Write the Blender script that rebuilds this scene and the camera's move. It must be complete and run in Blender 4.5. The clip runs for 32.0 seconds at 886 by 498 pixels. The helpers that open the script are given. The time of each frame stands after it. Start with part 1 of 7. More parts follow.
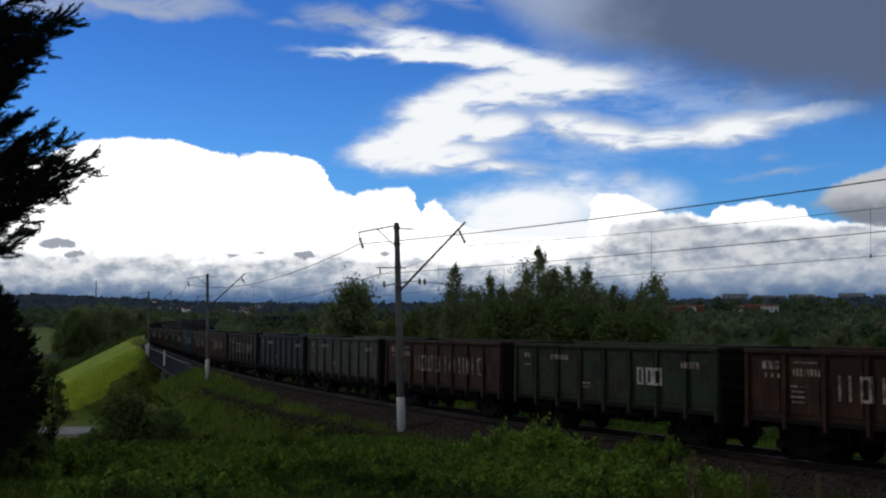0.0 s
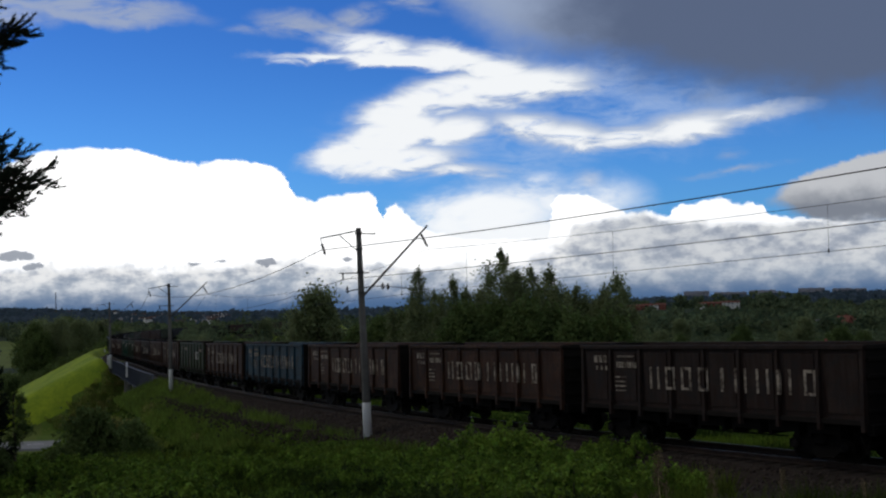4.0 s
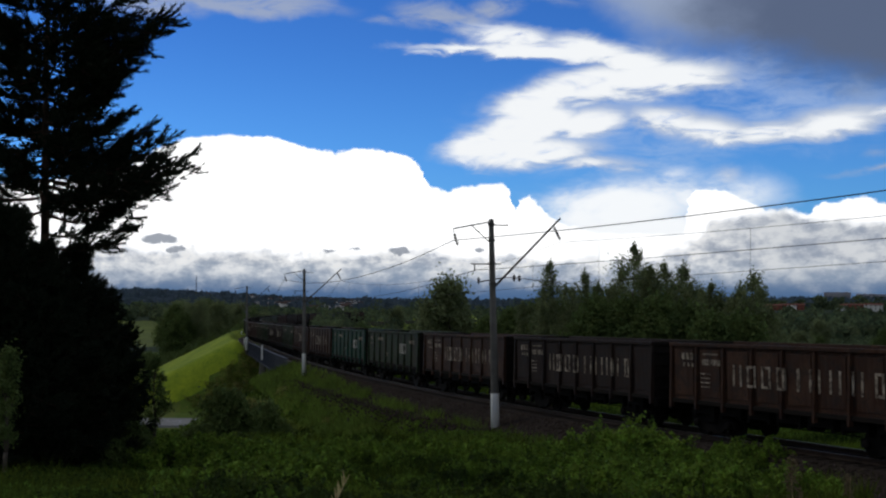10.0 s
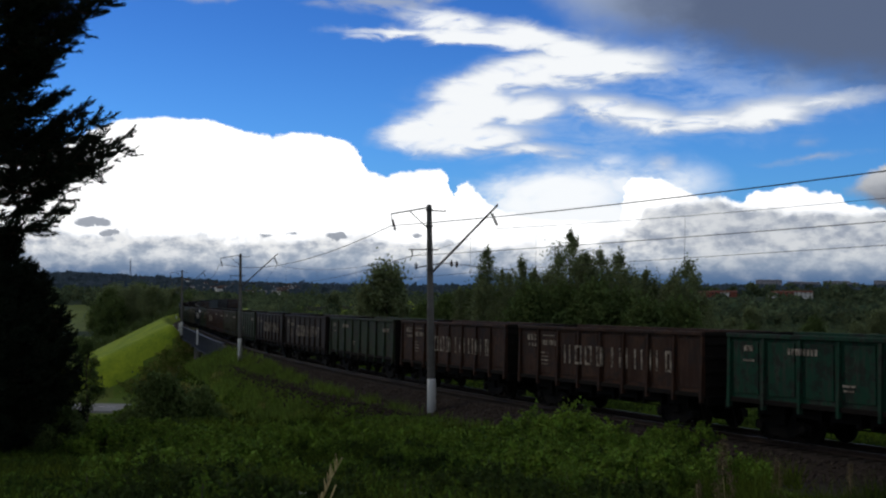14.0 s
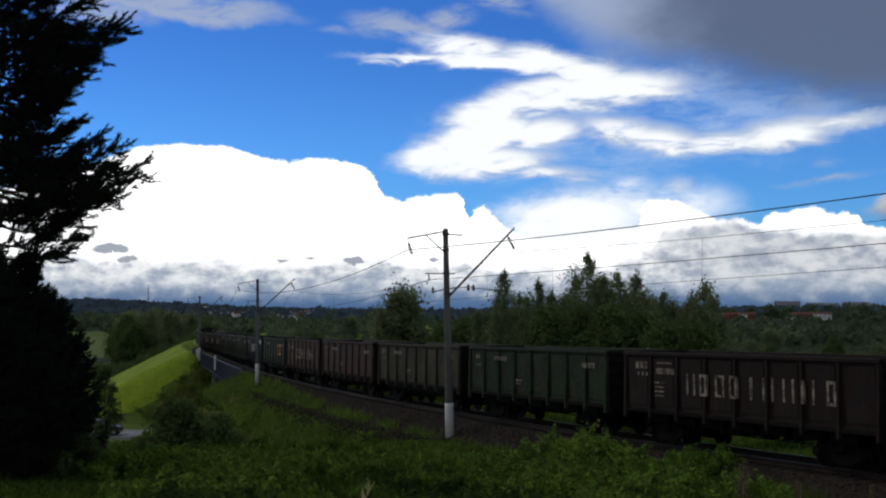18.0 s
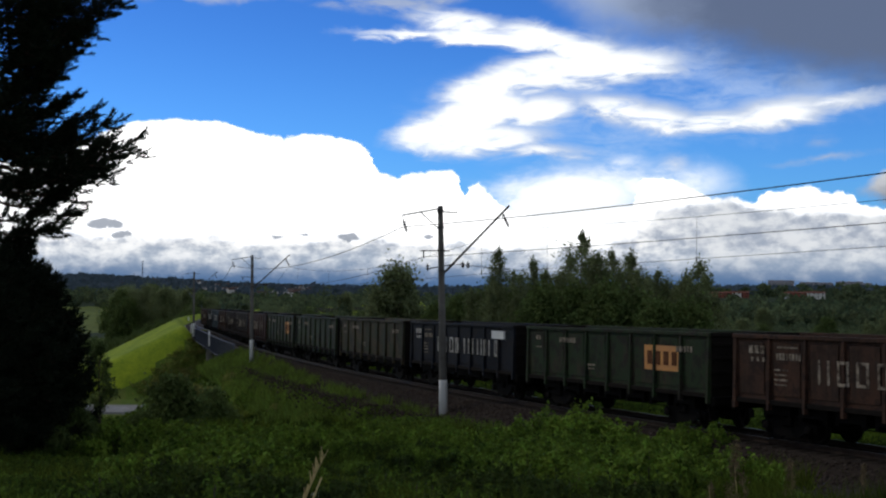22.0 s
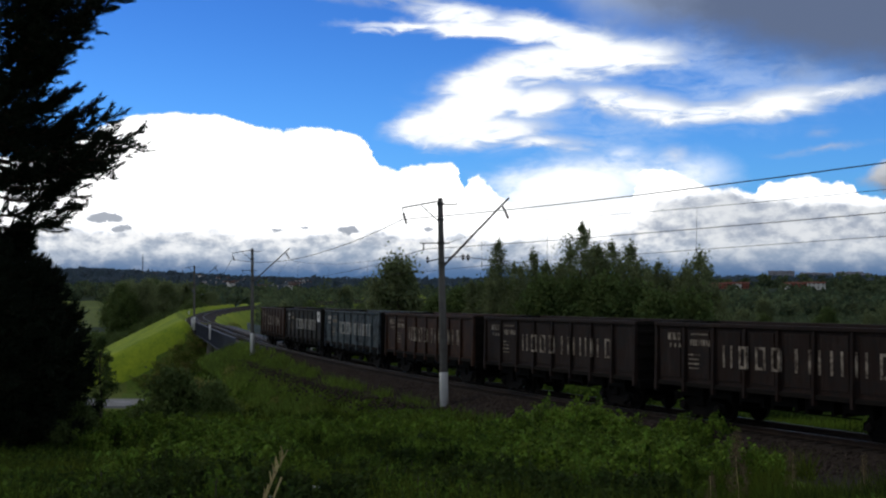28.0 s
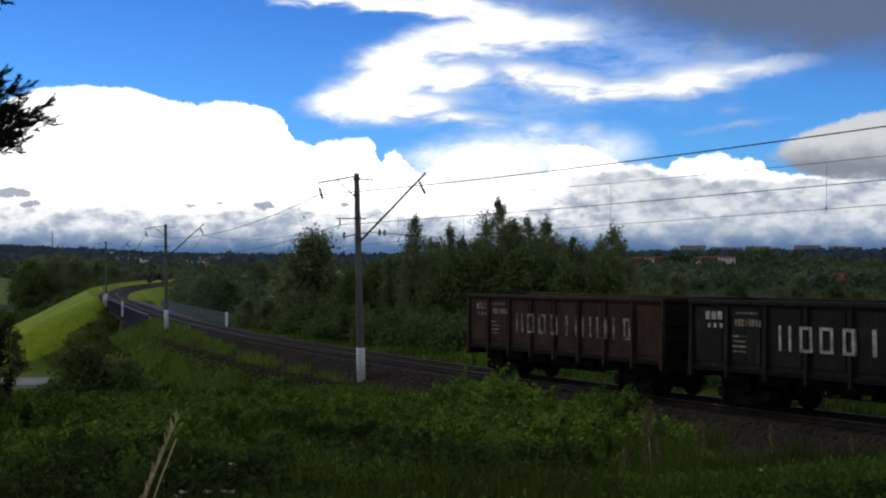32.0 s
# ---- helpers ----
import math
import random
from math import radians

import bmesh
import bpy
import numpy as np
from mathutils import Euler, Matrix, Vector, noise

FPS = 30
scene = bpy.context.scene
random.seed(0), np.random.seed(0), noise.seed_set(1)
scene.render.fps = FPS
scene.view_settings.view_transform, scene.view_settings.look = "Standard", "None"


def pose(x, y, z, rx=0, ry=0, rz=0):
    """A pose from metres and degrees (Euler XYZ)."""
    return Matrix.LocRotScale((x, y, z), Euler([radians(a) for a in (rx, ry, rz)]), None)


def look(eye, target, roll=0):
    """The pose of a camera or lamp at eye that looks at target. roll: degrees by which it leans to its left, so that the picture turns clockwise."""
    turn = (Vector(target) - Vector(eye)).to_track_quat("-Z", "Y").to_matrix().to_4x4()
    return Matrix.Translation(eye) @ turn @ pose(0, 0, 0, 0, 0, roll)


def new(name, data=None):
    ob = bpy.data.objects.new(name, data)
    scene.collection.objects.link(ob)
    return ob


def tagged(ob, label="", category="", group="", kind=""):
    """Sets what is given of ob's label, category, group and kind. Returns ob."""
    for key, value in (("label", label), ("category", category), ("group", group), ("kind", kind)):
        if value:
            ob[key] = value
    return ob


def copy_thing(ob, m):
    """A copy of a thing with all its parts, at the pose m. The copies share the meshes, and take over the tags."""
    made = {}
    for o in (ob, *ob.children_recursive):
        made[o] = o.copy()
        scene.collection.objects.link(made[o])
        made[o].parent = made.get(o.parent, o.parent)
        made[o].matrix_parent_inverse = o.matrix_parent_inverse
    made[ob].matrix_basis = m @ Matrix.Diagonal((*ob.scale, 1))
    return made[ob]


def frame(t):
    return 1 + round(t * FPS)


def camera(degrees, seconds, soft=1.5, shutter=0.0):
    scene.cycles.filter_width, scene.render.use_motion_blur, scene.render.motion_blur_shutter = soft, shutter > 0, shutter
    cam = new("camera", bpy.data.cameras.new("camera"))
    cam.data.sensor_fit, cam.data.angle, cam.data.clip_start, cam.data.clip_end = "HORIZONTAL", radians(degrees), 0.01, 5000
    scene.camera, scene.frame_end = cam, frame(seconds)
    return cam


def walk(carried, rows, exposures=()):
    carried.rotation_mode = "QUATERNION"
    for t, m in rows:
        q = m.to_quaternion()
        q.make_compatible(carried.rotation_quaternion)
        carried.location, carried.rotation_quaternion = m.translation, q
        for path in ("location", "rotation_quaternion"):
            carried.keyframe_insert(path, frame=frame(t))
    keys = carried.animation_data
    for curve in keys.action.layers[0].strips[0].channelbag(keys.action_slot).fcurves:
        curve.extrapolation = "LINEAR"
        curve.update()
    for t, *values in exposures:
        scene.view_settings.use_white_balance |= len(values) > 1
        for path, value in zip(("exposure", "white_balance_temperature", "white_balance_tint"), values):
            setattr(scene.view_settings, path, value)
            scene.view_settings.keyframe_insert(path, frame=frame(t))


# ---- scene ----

EYE = 7.0
cam = camera(41.0, 32.0, soft=2.2)
# seconds, yaw, pitch, roll of the hand-held camera, which stays on one spot
TURNS = [
    (0, -1.57, 2.62, -0.17), (0.5, -0.80, 2.29, 0.10), (1, -1.14, 2.11, 0.36), (1.5, -1.44, 2.24, 0.55),
    (2, -1.71, 3.90, 0.68), (2.5, -2.89, 4.09, 0.72), (4.5, -3.38, 2.53, -1.95), (5, -3.13, 2.63, -2.40),
    (5.5, 2.02, 2.32, -2.23), (6, 4.16, 2.42, -1.86), (6.5, 4.42, 3.15, -1.42), (7, 2.11, 3.15, -0.98),
    (7.5, 1.95, 3.58, -0.13), (8, 2.76, 3.03, 1.11), (8.5, 2.95, 2.23, 1.05), (9, 3.27, 1.95, 1.03),
    (9.5, 3.30, 2.19, 0.55), (10, 3.00, 2.44, 0.22), (10.5, 2.14, 2.77, -0.06), (11, 1.28, 3.83, -0.26),
    (11.5, 0.78, 4.23, -0.11), (12, 0.80, 4.19, 0.07), (12.5, 0.77, 3.50, 0.24), (13, 0.57, 2.19, 0.34),
    (13.5, 0.16, 1.76, 0.43), (14, -0.02, 1.76, 0.51), (14.5, 0.54, 1.51, 0.54), (16.5, 1.11, 1.82, 1.12),
    (17, 1.06, 1.99, 0.91), (17.5, 1.04, 2.48, 0.51), (18, 0.79, 2.91, 0.10), (18.5, 0.54, 2.06, 0.04),
    (19, 0.24, 1.73, 0.18), (19.5, 0.27, 1.40, 0.38), (20, 0.51, 1.29, 0.70), (20.5, 0.74, 1.22, 0.91),
    (21, 0.71, 1.51, 0.88), (21.5, 0.43, 1.70, 0.57), (22, 0.53, 1.81, 0.43), (22.5, 0.89, 1.71, 0.35),
    (23, 1.30, 1.06, 0.30), (23.5, 1.32, 0.85, 0.03), (24, 1.21, 0.76, -0.22), (24.5, 0.88, 0.78, -0.21),
    (25, 0.40, 0.47, -0.12), (25.5, -0.07, 0.20, -0.28), (27.5, 0.43, 1.16, -0.13), (28, 0.53, 1.44, 0.12),
    (28.5, 0.61, 1.47, 0.24), (29, 0.23, 1.52, 0.20), (29.5, -0.32, 1.48, 0.09), (30, -0.83, 1.19, 0.12),
    (30.5, -1.30, 0.98, -0.08), (31, -1.80, 0.71, 0.00), (31.5, -2.55, 0.51, 0.02), (32, -3.50, 0.25, -0.05),
]


def aim(yaw, pitch, roll):
    y, p = radians(yaw), radians(pitch)
    way = Vector((-math.sin(y) * math.cos(p), math.cos(y) * math.cos(p), math.sin(p)))
    return look((0, 0, EYE), Vector((0, 0, EYE)) + way, roll)


walk(cam, [(t, aim(a, b, c)) for t, a, b, c in TURNS], exposures=[(0, -0.32), (1.5, -0.32), (2.3, -0.42), (4.5, -0.32), (6, -0.30), (10, -0.34), (12, -0.48), (13.3, -0.36), (19, -0.20), (23, -0.08), (28, -0.09), (32, -0.04)])

# ---- sky and sun ----
SUN_AZ, SUN_EL = -62.0, 42.0
world = bpy.data.worlds.new("sky")
scene.world = world
world.use_nodes = True
WT = world.node_tree
WT.nodes.clear()


def wire(tree, socket, value):
    if hasattr(value, "is_output"):
        tree.links.new(value, socket)
    else:
        socket.default_value = value


def math_node(tree, op, a, b=0.0, c=0.0):
    n = tree.nodes.new("ShaderNodeMath")
    n.operation = op
    for i, v in enumerate((a, b, c)):
        wire(tree, n.inputs[i], v)
    return n.outputs[0]


def mix_node(tree, fac, a, b, mode="MIX"):
    n = tree.nodes.new("ShaderNodeMix")
    n.data_type, n.blend_type = "RGBA", mode
    wire(tree, n.inputs[0], fac)
    wire(tree, n.inputs[6], a)
    wire(tree, n.inputs[7], b)
    return n.outputs[2]


def ramp01(tree, v, lo, hi):
    n = tree.nodes.new("ShaderNodeMapRange")
    n.interpolation_type = "SMOOTHSTEP"
    wire(tree, n.inputs[0], v)
    n.inputs[1].default_value, n.inputs[2].default_value = lo, hi
    return n.outputs[0]


def noise_node(tree, vec, scale, detail=5.0, rough=0.55, distort=0.0):
    n = tree.nodes.new("ShaderNodeTexNoise")
    wire(tree, n.inputs["Vector"], vec)
    n.inputs["Scale"].default_value, n.inputs["Detail"].default_value = scale, detail
    n.inputs["Roughness"].default_value, n.inputs["Distortion"].default_value = rough, distort
    return n.outputs[0]


def build_sky():
    T = WT
    m = lambda *a: math_node(T, *a)
    co = T.nodes.new("ShaderNodeTexCoord").outputs["Generated"]
    sep = T.nodes.new("ShaderNodeSeparateXYZ")
    T.links.new(co, sep.inputs[0])
    x, y, z = sep.outputs
    az = m("MULTIPLY", m("ARCTAN2", x, y), 57.2958)
    el = m("MULTIPLY", m("ARCSINE", z), 57.2958)

    def coords(sx, sy, off=0.0):
        n = T.nodes.new("ShaderNodeCombineXYZ")
        wire(T, n.inputs[0], m("MULTIPLY", az, sx))
        wire(T, n.inputs[1], m("MULTIPLY", el, sy))
        n.inputs[2].default_value = off
        return n.outputs[0]

    puff = noise_node(T, coords(1, 1.2), 0.55, 7, 0.6)
    puff2 = noise_node(T, coords(1, 1.2, 9), 0.35, 6, 0.6)
    curl = noise_node(T, coords(1, 1.1, 21), 1.5, 5, 0.62)
    curl2 = noise_node(T, coords(1, 1.1, 33), 1.5, 5, 0.62)
    wisp = noise_node(T, coords(0.5, 1.3, 4), 0.5, 8, 0.65, 0.4)
    fleece = noise_node(T, coords(0.45, 1.5, 14), 0.9, 7, 0.62, 0.6)
    broad = noise_node(T, coords(1, 1.6, 2), 0.22, 5, 0.6)
    warp = lambda n, amount: m("MULTIPLY", m("SUBTRACT", n, 0.5), amount)

    def blobs(rows, wx, wy):
        """Union of soft tilted ovals: middle azimuth and elevation, half widths and tilt in degrees."""
        best = -9.0
        for a, e, ra, re, tilt in rows:
            c, s = math.cos(radians(tilt)), math.sin(radians(tilt))
            px, py = m("ADD", m("SUBTRACT", az, a), wx), m("ADD", m("SUBTRACT", el, e), wy)
            dx = m("MULTIPLY_ADD", px, c / ra, m("MULTIPLY", py, s / ra))
            dy = m("MULTIPLY_ADD", py, c / re, m("MULTIPLY", px, -s / re))
            r = m("SUBTRACT", 1.0, m("SQRT", m("ADD", m("MULTIPLY", dx, dx), m("MULTIPLY", dy, dy))))
            best = m("MAXIMUM", best, m("MULTIPLY", r, (ra * re) ** 0.5))
        return best

    def profile(rows, where):
        """Elevation of a cloud's edge along the azimuth."""
        n = T.nodes.new("ShaderNodeValToRGB")
        lo, hi = rows[0][0], rows[-1][0]
        wire(T, n.inputs[0], m("MULTIPLY", m("SUBTRACT", where, lo), 1.0 / (hi - lo)))
        while len(n.color_ramp.elements) < len(rows):
            n.color_ramp.elements.new(0.5)
        for k, (a, e) in enumerate(rows):
            n.color_ramp.elements[k].position = (a - lo) / (hi - lo)
        for k, (a, e) in enumerate(rows):
            n.color_ramp.elements[k].color = (e / 20, e / 20, e / 20, 1)
        return m("MULTIPLY", n.outputs[0], 20.0)

    sky = T.nodes.new("ShaderNodeTexSky")
    sky.sky_type, sky.sun_disc = "NISHITA", False
    sky.sun_elevation, sky.sun_rotation = radians(SUN_EL), radians(SUN_AZ)
    sky.air_density, sky.dust_density, sky.ozone_density = 1.0, 0.3, 3.0
    tint = mix_node(T, ramp01(T, el, 4.0, 15.0), (0.033, 0.080, 0.150, 1), (0.022, 0.056, 0.119, 1))
    blue = mix_node(T, 1.0, sky.outputs[0], tint, "MULTIPLY")
    thin = blobs(VEILS, warp(wisp, 5.0), warp(puff2, 3.0))
    out = mix_node(T, m("MULTIPLY", ramp01(T, thin, -0.4, 3.0), m("MULTIPLY", ramp01(T, fleece, 0.25, 0.7), 0.52)), blue, (0.62, 0.76, 1.0, 1))
    faint = blobs(THIN_WISPS, warp(wisp, 3.0), warp(puff2, 1.4))
    out = mix_node(T, m("MULTIPLY", ramp01(T, faint, -0.45, 0.9), m("MULTIPLY", ramp01(T, fleece, 0.25, 0.6), 0.75)), out, (0.50, 0.56, 0.68, 1))
    # dull cloud overhead, pale at its near edge
    under = m("SUBTRACT", m("ADD", el, m("ADD", warp(broad, 2.5), warp(puff, 1.0))), profile(GLOOM_EDGE, az))
    dull = mix_node(T, ramp01(T, m("ADD", az, warp(broad, 6.0)), 5.5, 13.0), (0.40, 0.49, 0.68, 1), (0.130, 0.168, 0.262, 1))
    out = mix_node(T, m("MULTIPLY", ramp01(T, under, -1.1, 1.9), 0.95), out, dull)
    veil = blobs(WISPS, warp(wisp, 2.2), warp(fleece, 1.1))
    thick = m("MULTIPLY", ramp01(T, m("ADD", veil, warp(puff, 0.7)), -0.60, 0.60), ramp01(T, m("ADD", fleece, warp(wisp, 0.3)), 0.08, 0.50))
    out = mix_node(T, thick, out, mix_node(T, ramp01(T, m("ADD", m("ADD", veil, warp(fleece, 1.6)), m("MULTIPLY", az, -0.03)), -0.25, 0.65), (0.62, 0.71, 0.88, 1), (1.14, 1.17, 1.20, 1)))
    hazy = blobs(HAZY, warp(wisp, 2.5), warp(puff2, 1.6))
    soft_white = m("MULTIPLY", ramp01(T, hazy, -1.0, 1.1), ramp01(T, m("ADD", wisp, m("MULTIPLY", m("SUBTRACT", 5.0, el), 0.12)), 0.20, 0.62))
    out = mix_node(T, soft_white, out, (1.16, 1.20, 1.24, 1))
    # the bright heaps
    az2, el2 = m("ADD", az, warp(curl, 0.85)), m("ADD", el, warp(curl2, 0.60))
    heap = m("MAXIMUM", m("SUBTRACT", profile(HEAP_TOP, az2), el2), m("SUBTRACT", profile(HEAP_RIGHT, az2), el2))
    heap_col = mix_node(T, ramp01(T, puff2, 0.3, 0.7), (1.35, 1.38, 1.42, 1), (1.7, 1.7, 1.7, 1))
    out = mix_node(T, ramp01(T, heap, -0.03, 0.16), out, heap_col)
    pale = blobs(PALE, warp(curl, 1.0), warp(curl2, 0.7))
    out = mix_node(T, ramp01(T, pale, -0.1, 0.5), out, mix_node(T, ramp01(T, m("ADD", el, warp(puff, 2.0)), 3.9, 5.4), (0.26, 0.29, 0.35, 1), (0.66, 0.68, 0.72, 1)))
    # low bank of grey heaps towards the horizon
    low = noise_node(T, coords(0.8, 1.25, 6), 0.85, 7, 0.62)
    lower = noise_node(T, coords(0.8, 1.6, 17), 1.7, 5, 0.6)
    lump = m("ADD", m("MULTIPLY", low, 0.65), m("MULTIPLY", lower, 0.35))
    crest = mix_node(T, ramp01(T, az, 8.0, 13.0), (1.06, 1.07, 1.08, 1), (0.80, 0.83, 0.87, 1))
    bank_col = mix_node(T, ramp01(T, lump, 0.36, 0.60), (0.38, 0.435, 0.54, 1), crest)
    haze = mix_node(T, ramp01(T, el, 0.0, 1.9), (0.085, 0.17, 0.34, 1), (0.36, 0.46, 0.60, 1))
    bank_col = mix_node(T, ramp01(T, m("ADD", el, warp(low, 2.0)), 0.2, 2.2), haze, bank_col)
    edge = m("ADD", profile(BANK_TOP, az), m("ADD", warp(puff, 1.5), warp(curl, 0.7)))
    out = mix_node(T, ramp01(T, m("SUBTRACT", edge, el), -0.15, 0.45), out, bank_col)
    frill = noise_node(T, coords(1, 1.4, 3), 1.9, 5, 0.6)
    dark = blobs(SCRAPS, warp(frill, 1.2), warp(frill, 0.6))
    out = mix_node(T, m("MULTIPLY", ramp01(T, dark, -0.04, 0.14), 0.85), out, (0.24, 0.28, 0.36, 1))
    # the rest of the sky: broken grey and white cloud
    back = ramp01(T, m("ABSOLUTE", m("SUBTRACT", az, 2.0)), 32.0, 50.0)
    up = ramp01(T, el, 19.0, 30.0)
    cover = mix_node(T, ramp01(T, el, 8.0, 70.0), (0.50, 0.53, 0.57, 1), (0.22, 0.24, 0.27, 1))
    broken = mix_node(T, ramp01(T, broad, 0.30, 0.5), blue, cover)
    out = mix_node(T, m("MAXIMUM", back, up), out, broken)
    out = mix_node(T, ramp01(T, el, 0.0, -1.0), out, (0.05, 0.07, 0.08, 1))
    bg = T.nodes.new("ShaderNodeBackground")
    T.links.new(out, bg.inputs[0])
    bg.inputs[1].default_value = 1.0
    end = T.nodes.new("ShaderNodeOutputWorld")
    T.links.new(bg.outputs[0], end.inputs[0])


# azimuth and elevation along the top of the bright heap cloud, in degrees
HEAP_TOP = [(-23.64, 5.19), (-20.42, 5.61), (-18.03, 6.02), (-16.69, 7.13), (-15.57, 7.53), (-13.93, 7.8), (-11.48, 7.77), (-10.3, 7.53), (-9.51, 7.26), (-8.36, 7.18), (-8.2, 7.02), (-7.94, 7.21), (-6.84, 7.31), (-5.41, 7.17), (-4.54, 6.85), (-4.08, 6.45), (-3.92, 5.75), (-3.67, 5.48), (-2.85, 5.29), (-1.82, 5.54), (-0.18, 5.68), (0.29, 5.35), (0.45, 4.51), (0.64, 4.4), (0.75, 4.89), (1.08, 5.05), (1.58, 4.78), (2.01, 4.12), (2.83, 3.68), (4.74, 3.18)]
HEAP_RIGHT = [(7.73, 2.61), (8.54, 3.01), (8.77, 4.99), (9.1, 5.28), (10.04, 5.27), (10.71, 5.01), (11.5, 4.68), (12.29, 4.23), (13.22, 4.32), (14.26, 4.04), (14.45, 4.35), (14.92, 4.61), (15.7, 4.65), (16.34, 4.71), (16.8, 4.86), (17.28, 4.55), (17.68, 4.44), (18.04, 4.61), (18.54, 4.29), (18.98, 3.83), (20.46, 3.69), (22.11, 3.55), (25.21, 3.36)]
# where the bright cloud gives way to the grey bank under it
BANK_TOP = [(-23.59, 2.47), (-17.5, 2.4), (-11.44, 2.3), (-3.45, 2.33), (0.91, 2.16), (4.74, 2.03), (7.45, 2.29), (9.08, 3.01), (9.76, 3.81), (11.5, 4.06), (13.61, 4.21), (15.43, 3.8), (17.98, 3.75), (20.46, 3.79), (22.11, 3.65), (25.21, 3.61)]
# lower edge of the dull cloud overhead
GLOOM_EDGE = [(2.61, 18.1), (3.49, 15.27), (4.25, 14.21), (5.62, 13.01), (7.12, 12.18), (10.24, 11.38), (14.21, 10.23), (18.06, 9.15), (22.2, 8.41), (26.45, 7.9)]
# middle azimuth and elevation, half width, half height and tilt of each wisp, in degrees
WISPS = [
    (-2.09, 12.03, 2.73, 0.22, 0),
    (1.21, 11.91, 3.55, 0.41, -3),
    (0.25, 12.55, 2.32, 0.55, -10),
    (3.69, 11.95, 2.87, 0.66, -6),
    (6.16, 11.33, 2.19, 0.66, -10),
    (7.11, 10.51, 3.69, 0.87, 4),
    (3.96, 10.24, 3.28, 0.93, 8),
    (1.48, 9.45, 2.32, 0.93, 12),
    (9.55, 10.35, 1.37, 0.27, 0),
    (0.93, 8.23, 2.73, 1.20, 20),
    (-0.99, 7.5, 2.24, 0.77, 12),
    (1.2, 7.01, 3.28, 0.77, 4),
    (4.21, 6.59, 1.69, 0.27, -3),
    (3.68, 8.49, 2.19, 0.71, 8),
    (7.77, 8.51, 2.05, 0.66, -10),
    (9.66, 8.05, 2.46, 0.60, -8),
    (12.34, 7.87, 3.01, 0.46, 3),
    (15.23, 8.15, 2.73, 0.71, 8),
    (17.8, 8.56, 2.46, 0.36, 5),
    (10.58, 5.9, 0.30, 0.19, 0),
]
THIN_WISPS = [
    (-13.74, 14.1, 5.87, 0.77, -2),
    (-16.9, 14.13, 3.55, 1.09, 0),
    (-2.36, 15.52, 5.46, 0.60, 0),
    (-2.91, 13.55, 2.60, 0.55, -8),
    (-0.71, 13.84, 1.64, 0.60, 20),
    (-5.64, 13.36, 1.09, 0.19, 0),
    (17.51, 6.1, 1.91, 0.16, 3),
    (17.47, 6.88, 0.38, 0.16, 0),
    (2.05, 14.76, 1.64, 0.44, -20),
]
HAZY = [
    (5.57, 4.4, 3.69, 1.31, 3),
    (7.48, 5.2, 1.91, 0.71, 22),
    (3.65, 3.87, 1.91, 0.98, 0),
    (10.17, 4.97, 2.60, 0.93, 0),
    (6.38, 3.17, 4.92, 1.09, 0),
]
VEILS = [
    (3.95, 8.76, 6.56, 3.01, 8),
    (12.34, 8.59, 9.02, 2.05, 4),
    (6.4, 6.43, 5.46, 1.64, 10),
    (10.23, 10.38, 6.56, 1.64, -5),
    (6.39, 5.21, 6.01, 1.64, 5),
]
PALE = [
    (22.67, 5.42, 4.10, 0.93, 14),
    (22.89, 4.39, 3.55, 1.15, 0),
]
SCRAPS = [
    (-16.37, 2.81, 0.96, 0.27, 0),
    (-15.64, 2.34, 0.49, 0.19, 0),
    (-5.13, 2.32, 0.66, 0.22, 0),
    (-8.5, 2.34, 0.36, 0.14, 0),
    (-7.33, 2.37, 0.30, 0.11, 0),
    (-1.27, 2.38, 0.33, 0.14, 0),
]
build_sky()

sun = new("sun", bpy.data.lights.new("sun", "SUN"))
sun.data.energy, sun.data.angle, sun.data.color = 0.80, radians(6), (1.0, 0.93, 0.80)
_a, _e = radians(SUN_AZ), radians(SUN_EL)
SUN_WAY = Vector((math.sin(_a) * math.cos(_e), math.cos(_a) * math.cos(_e), math.sin(_e)))
sun.matrix_world = look(SUN_WAY * 200, (0, 0, 0))


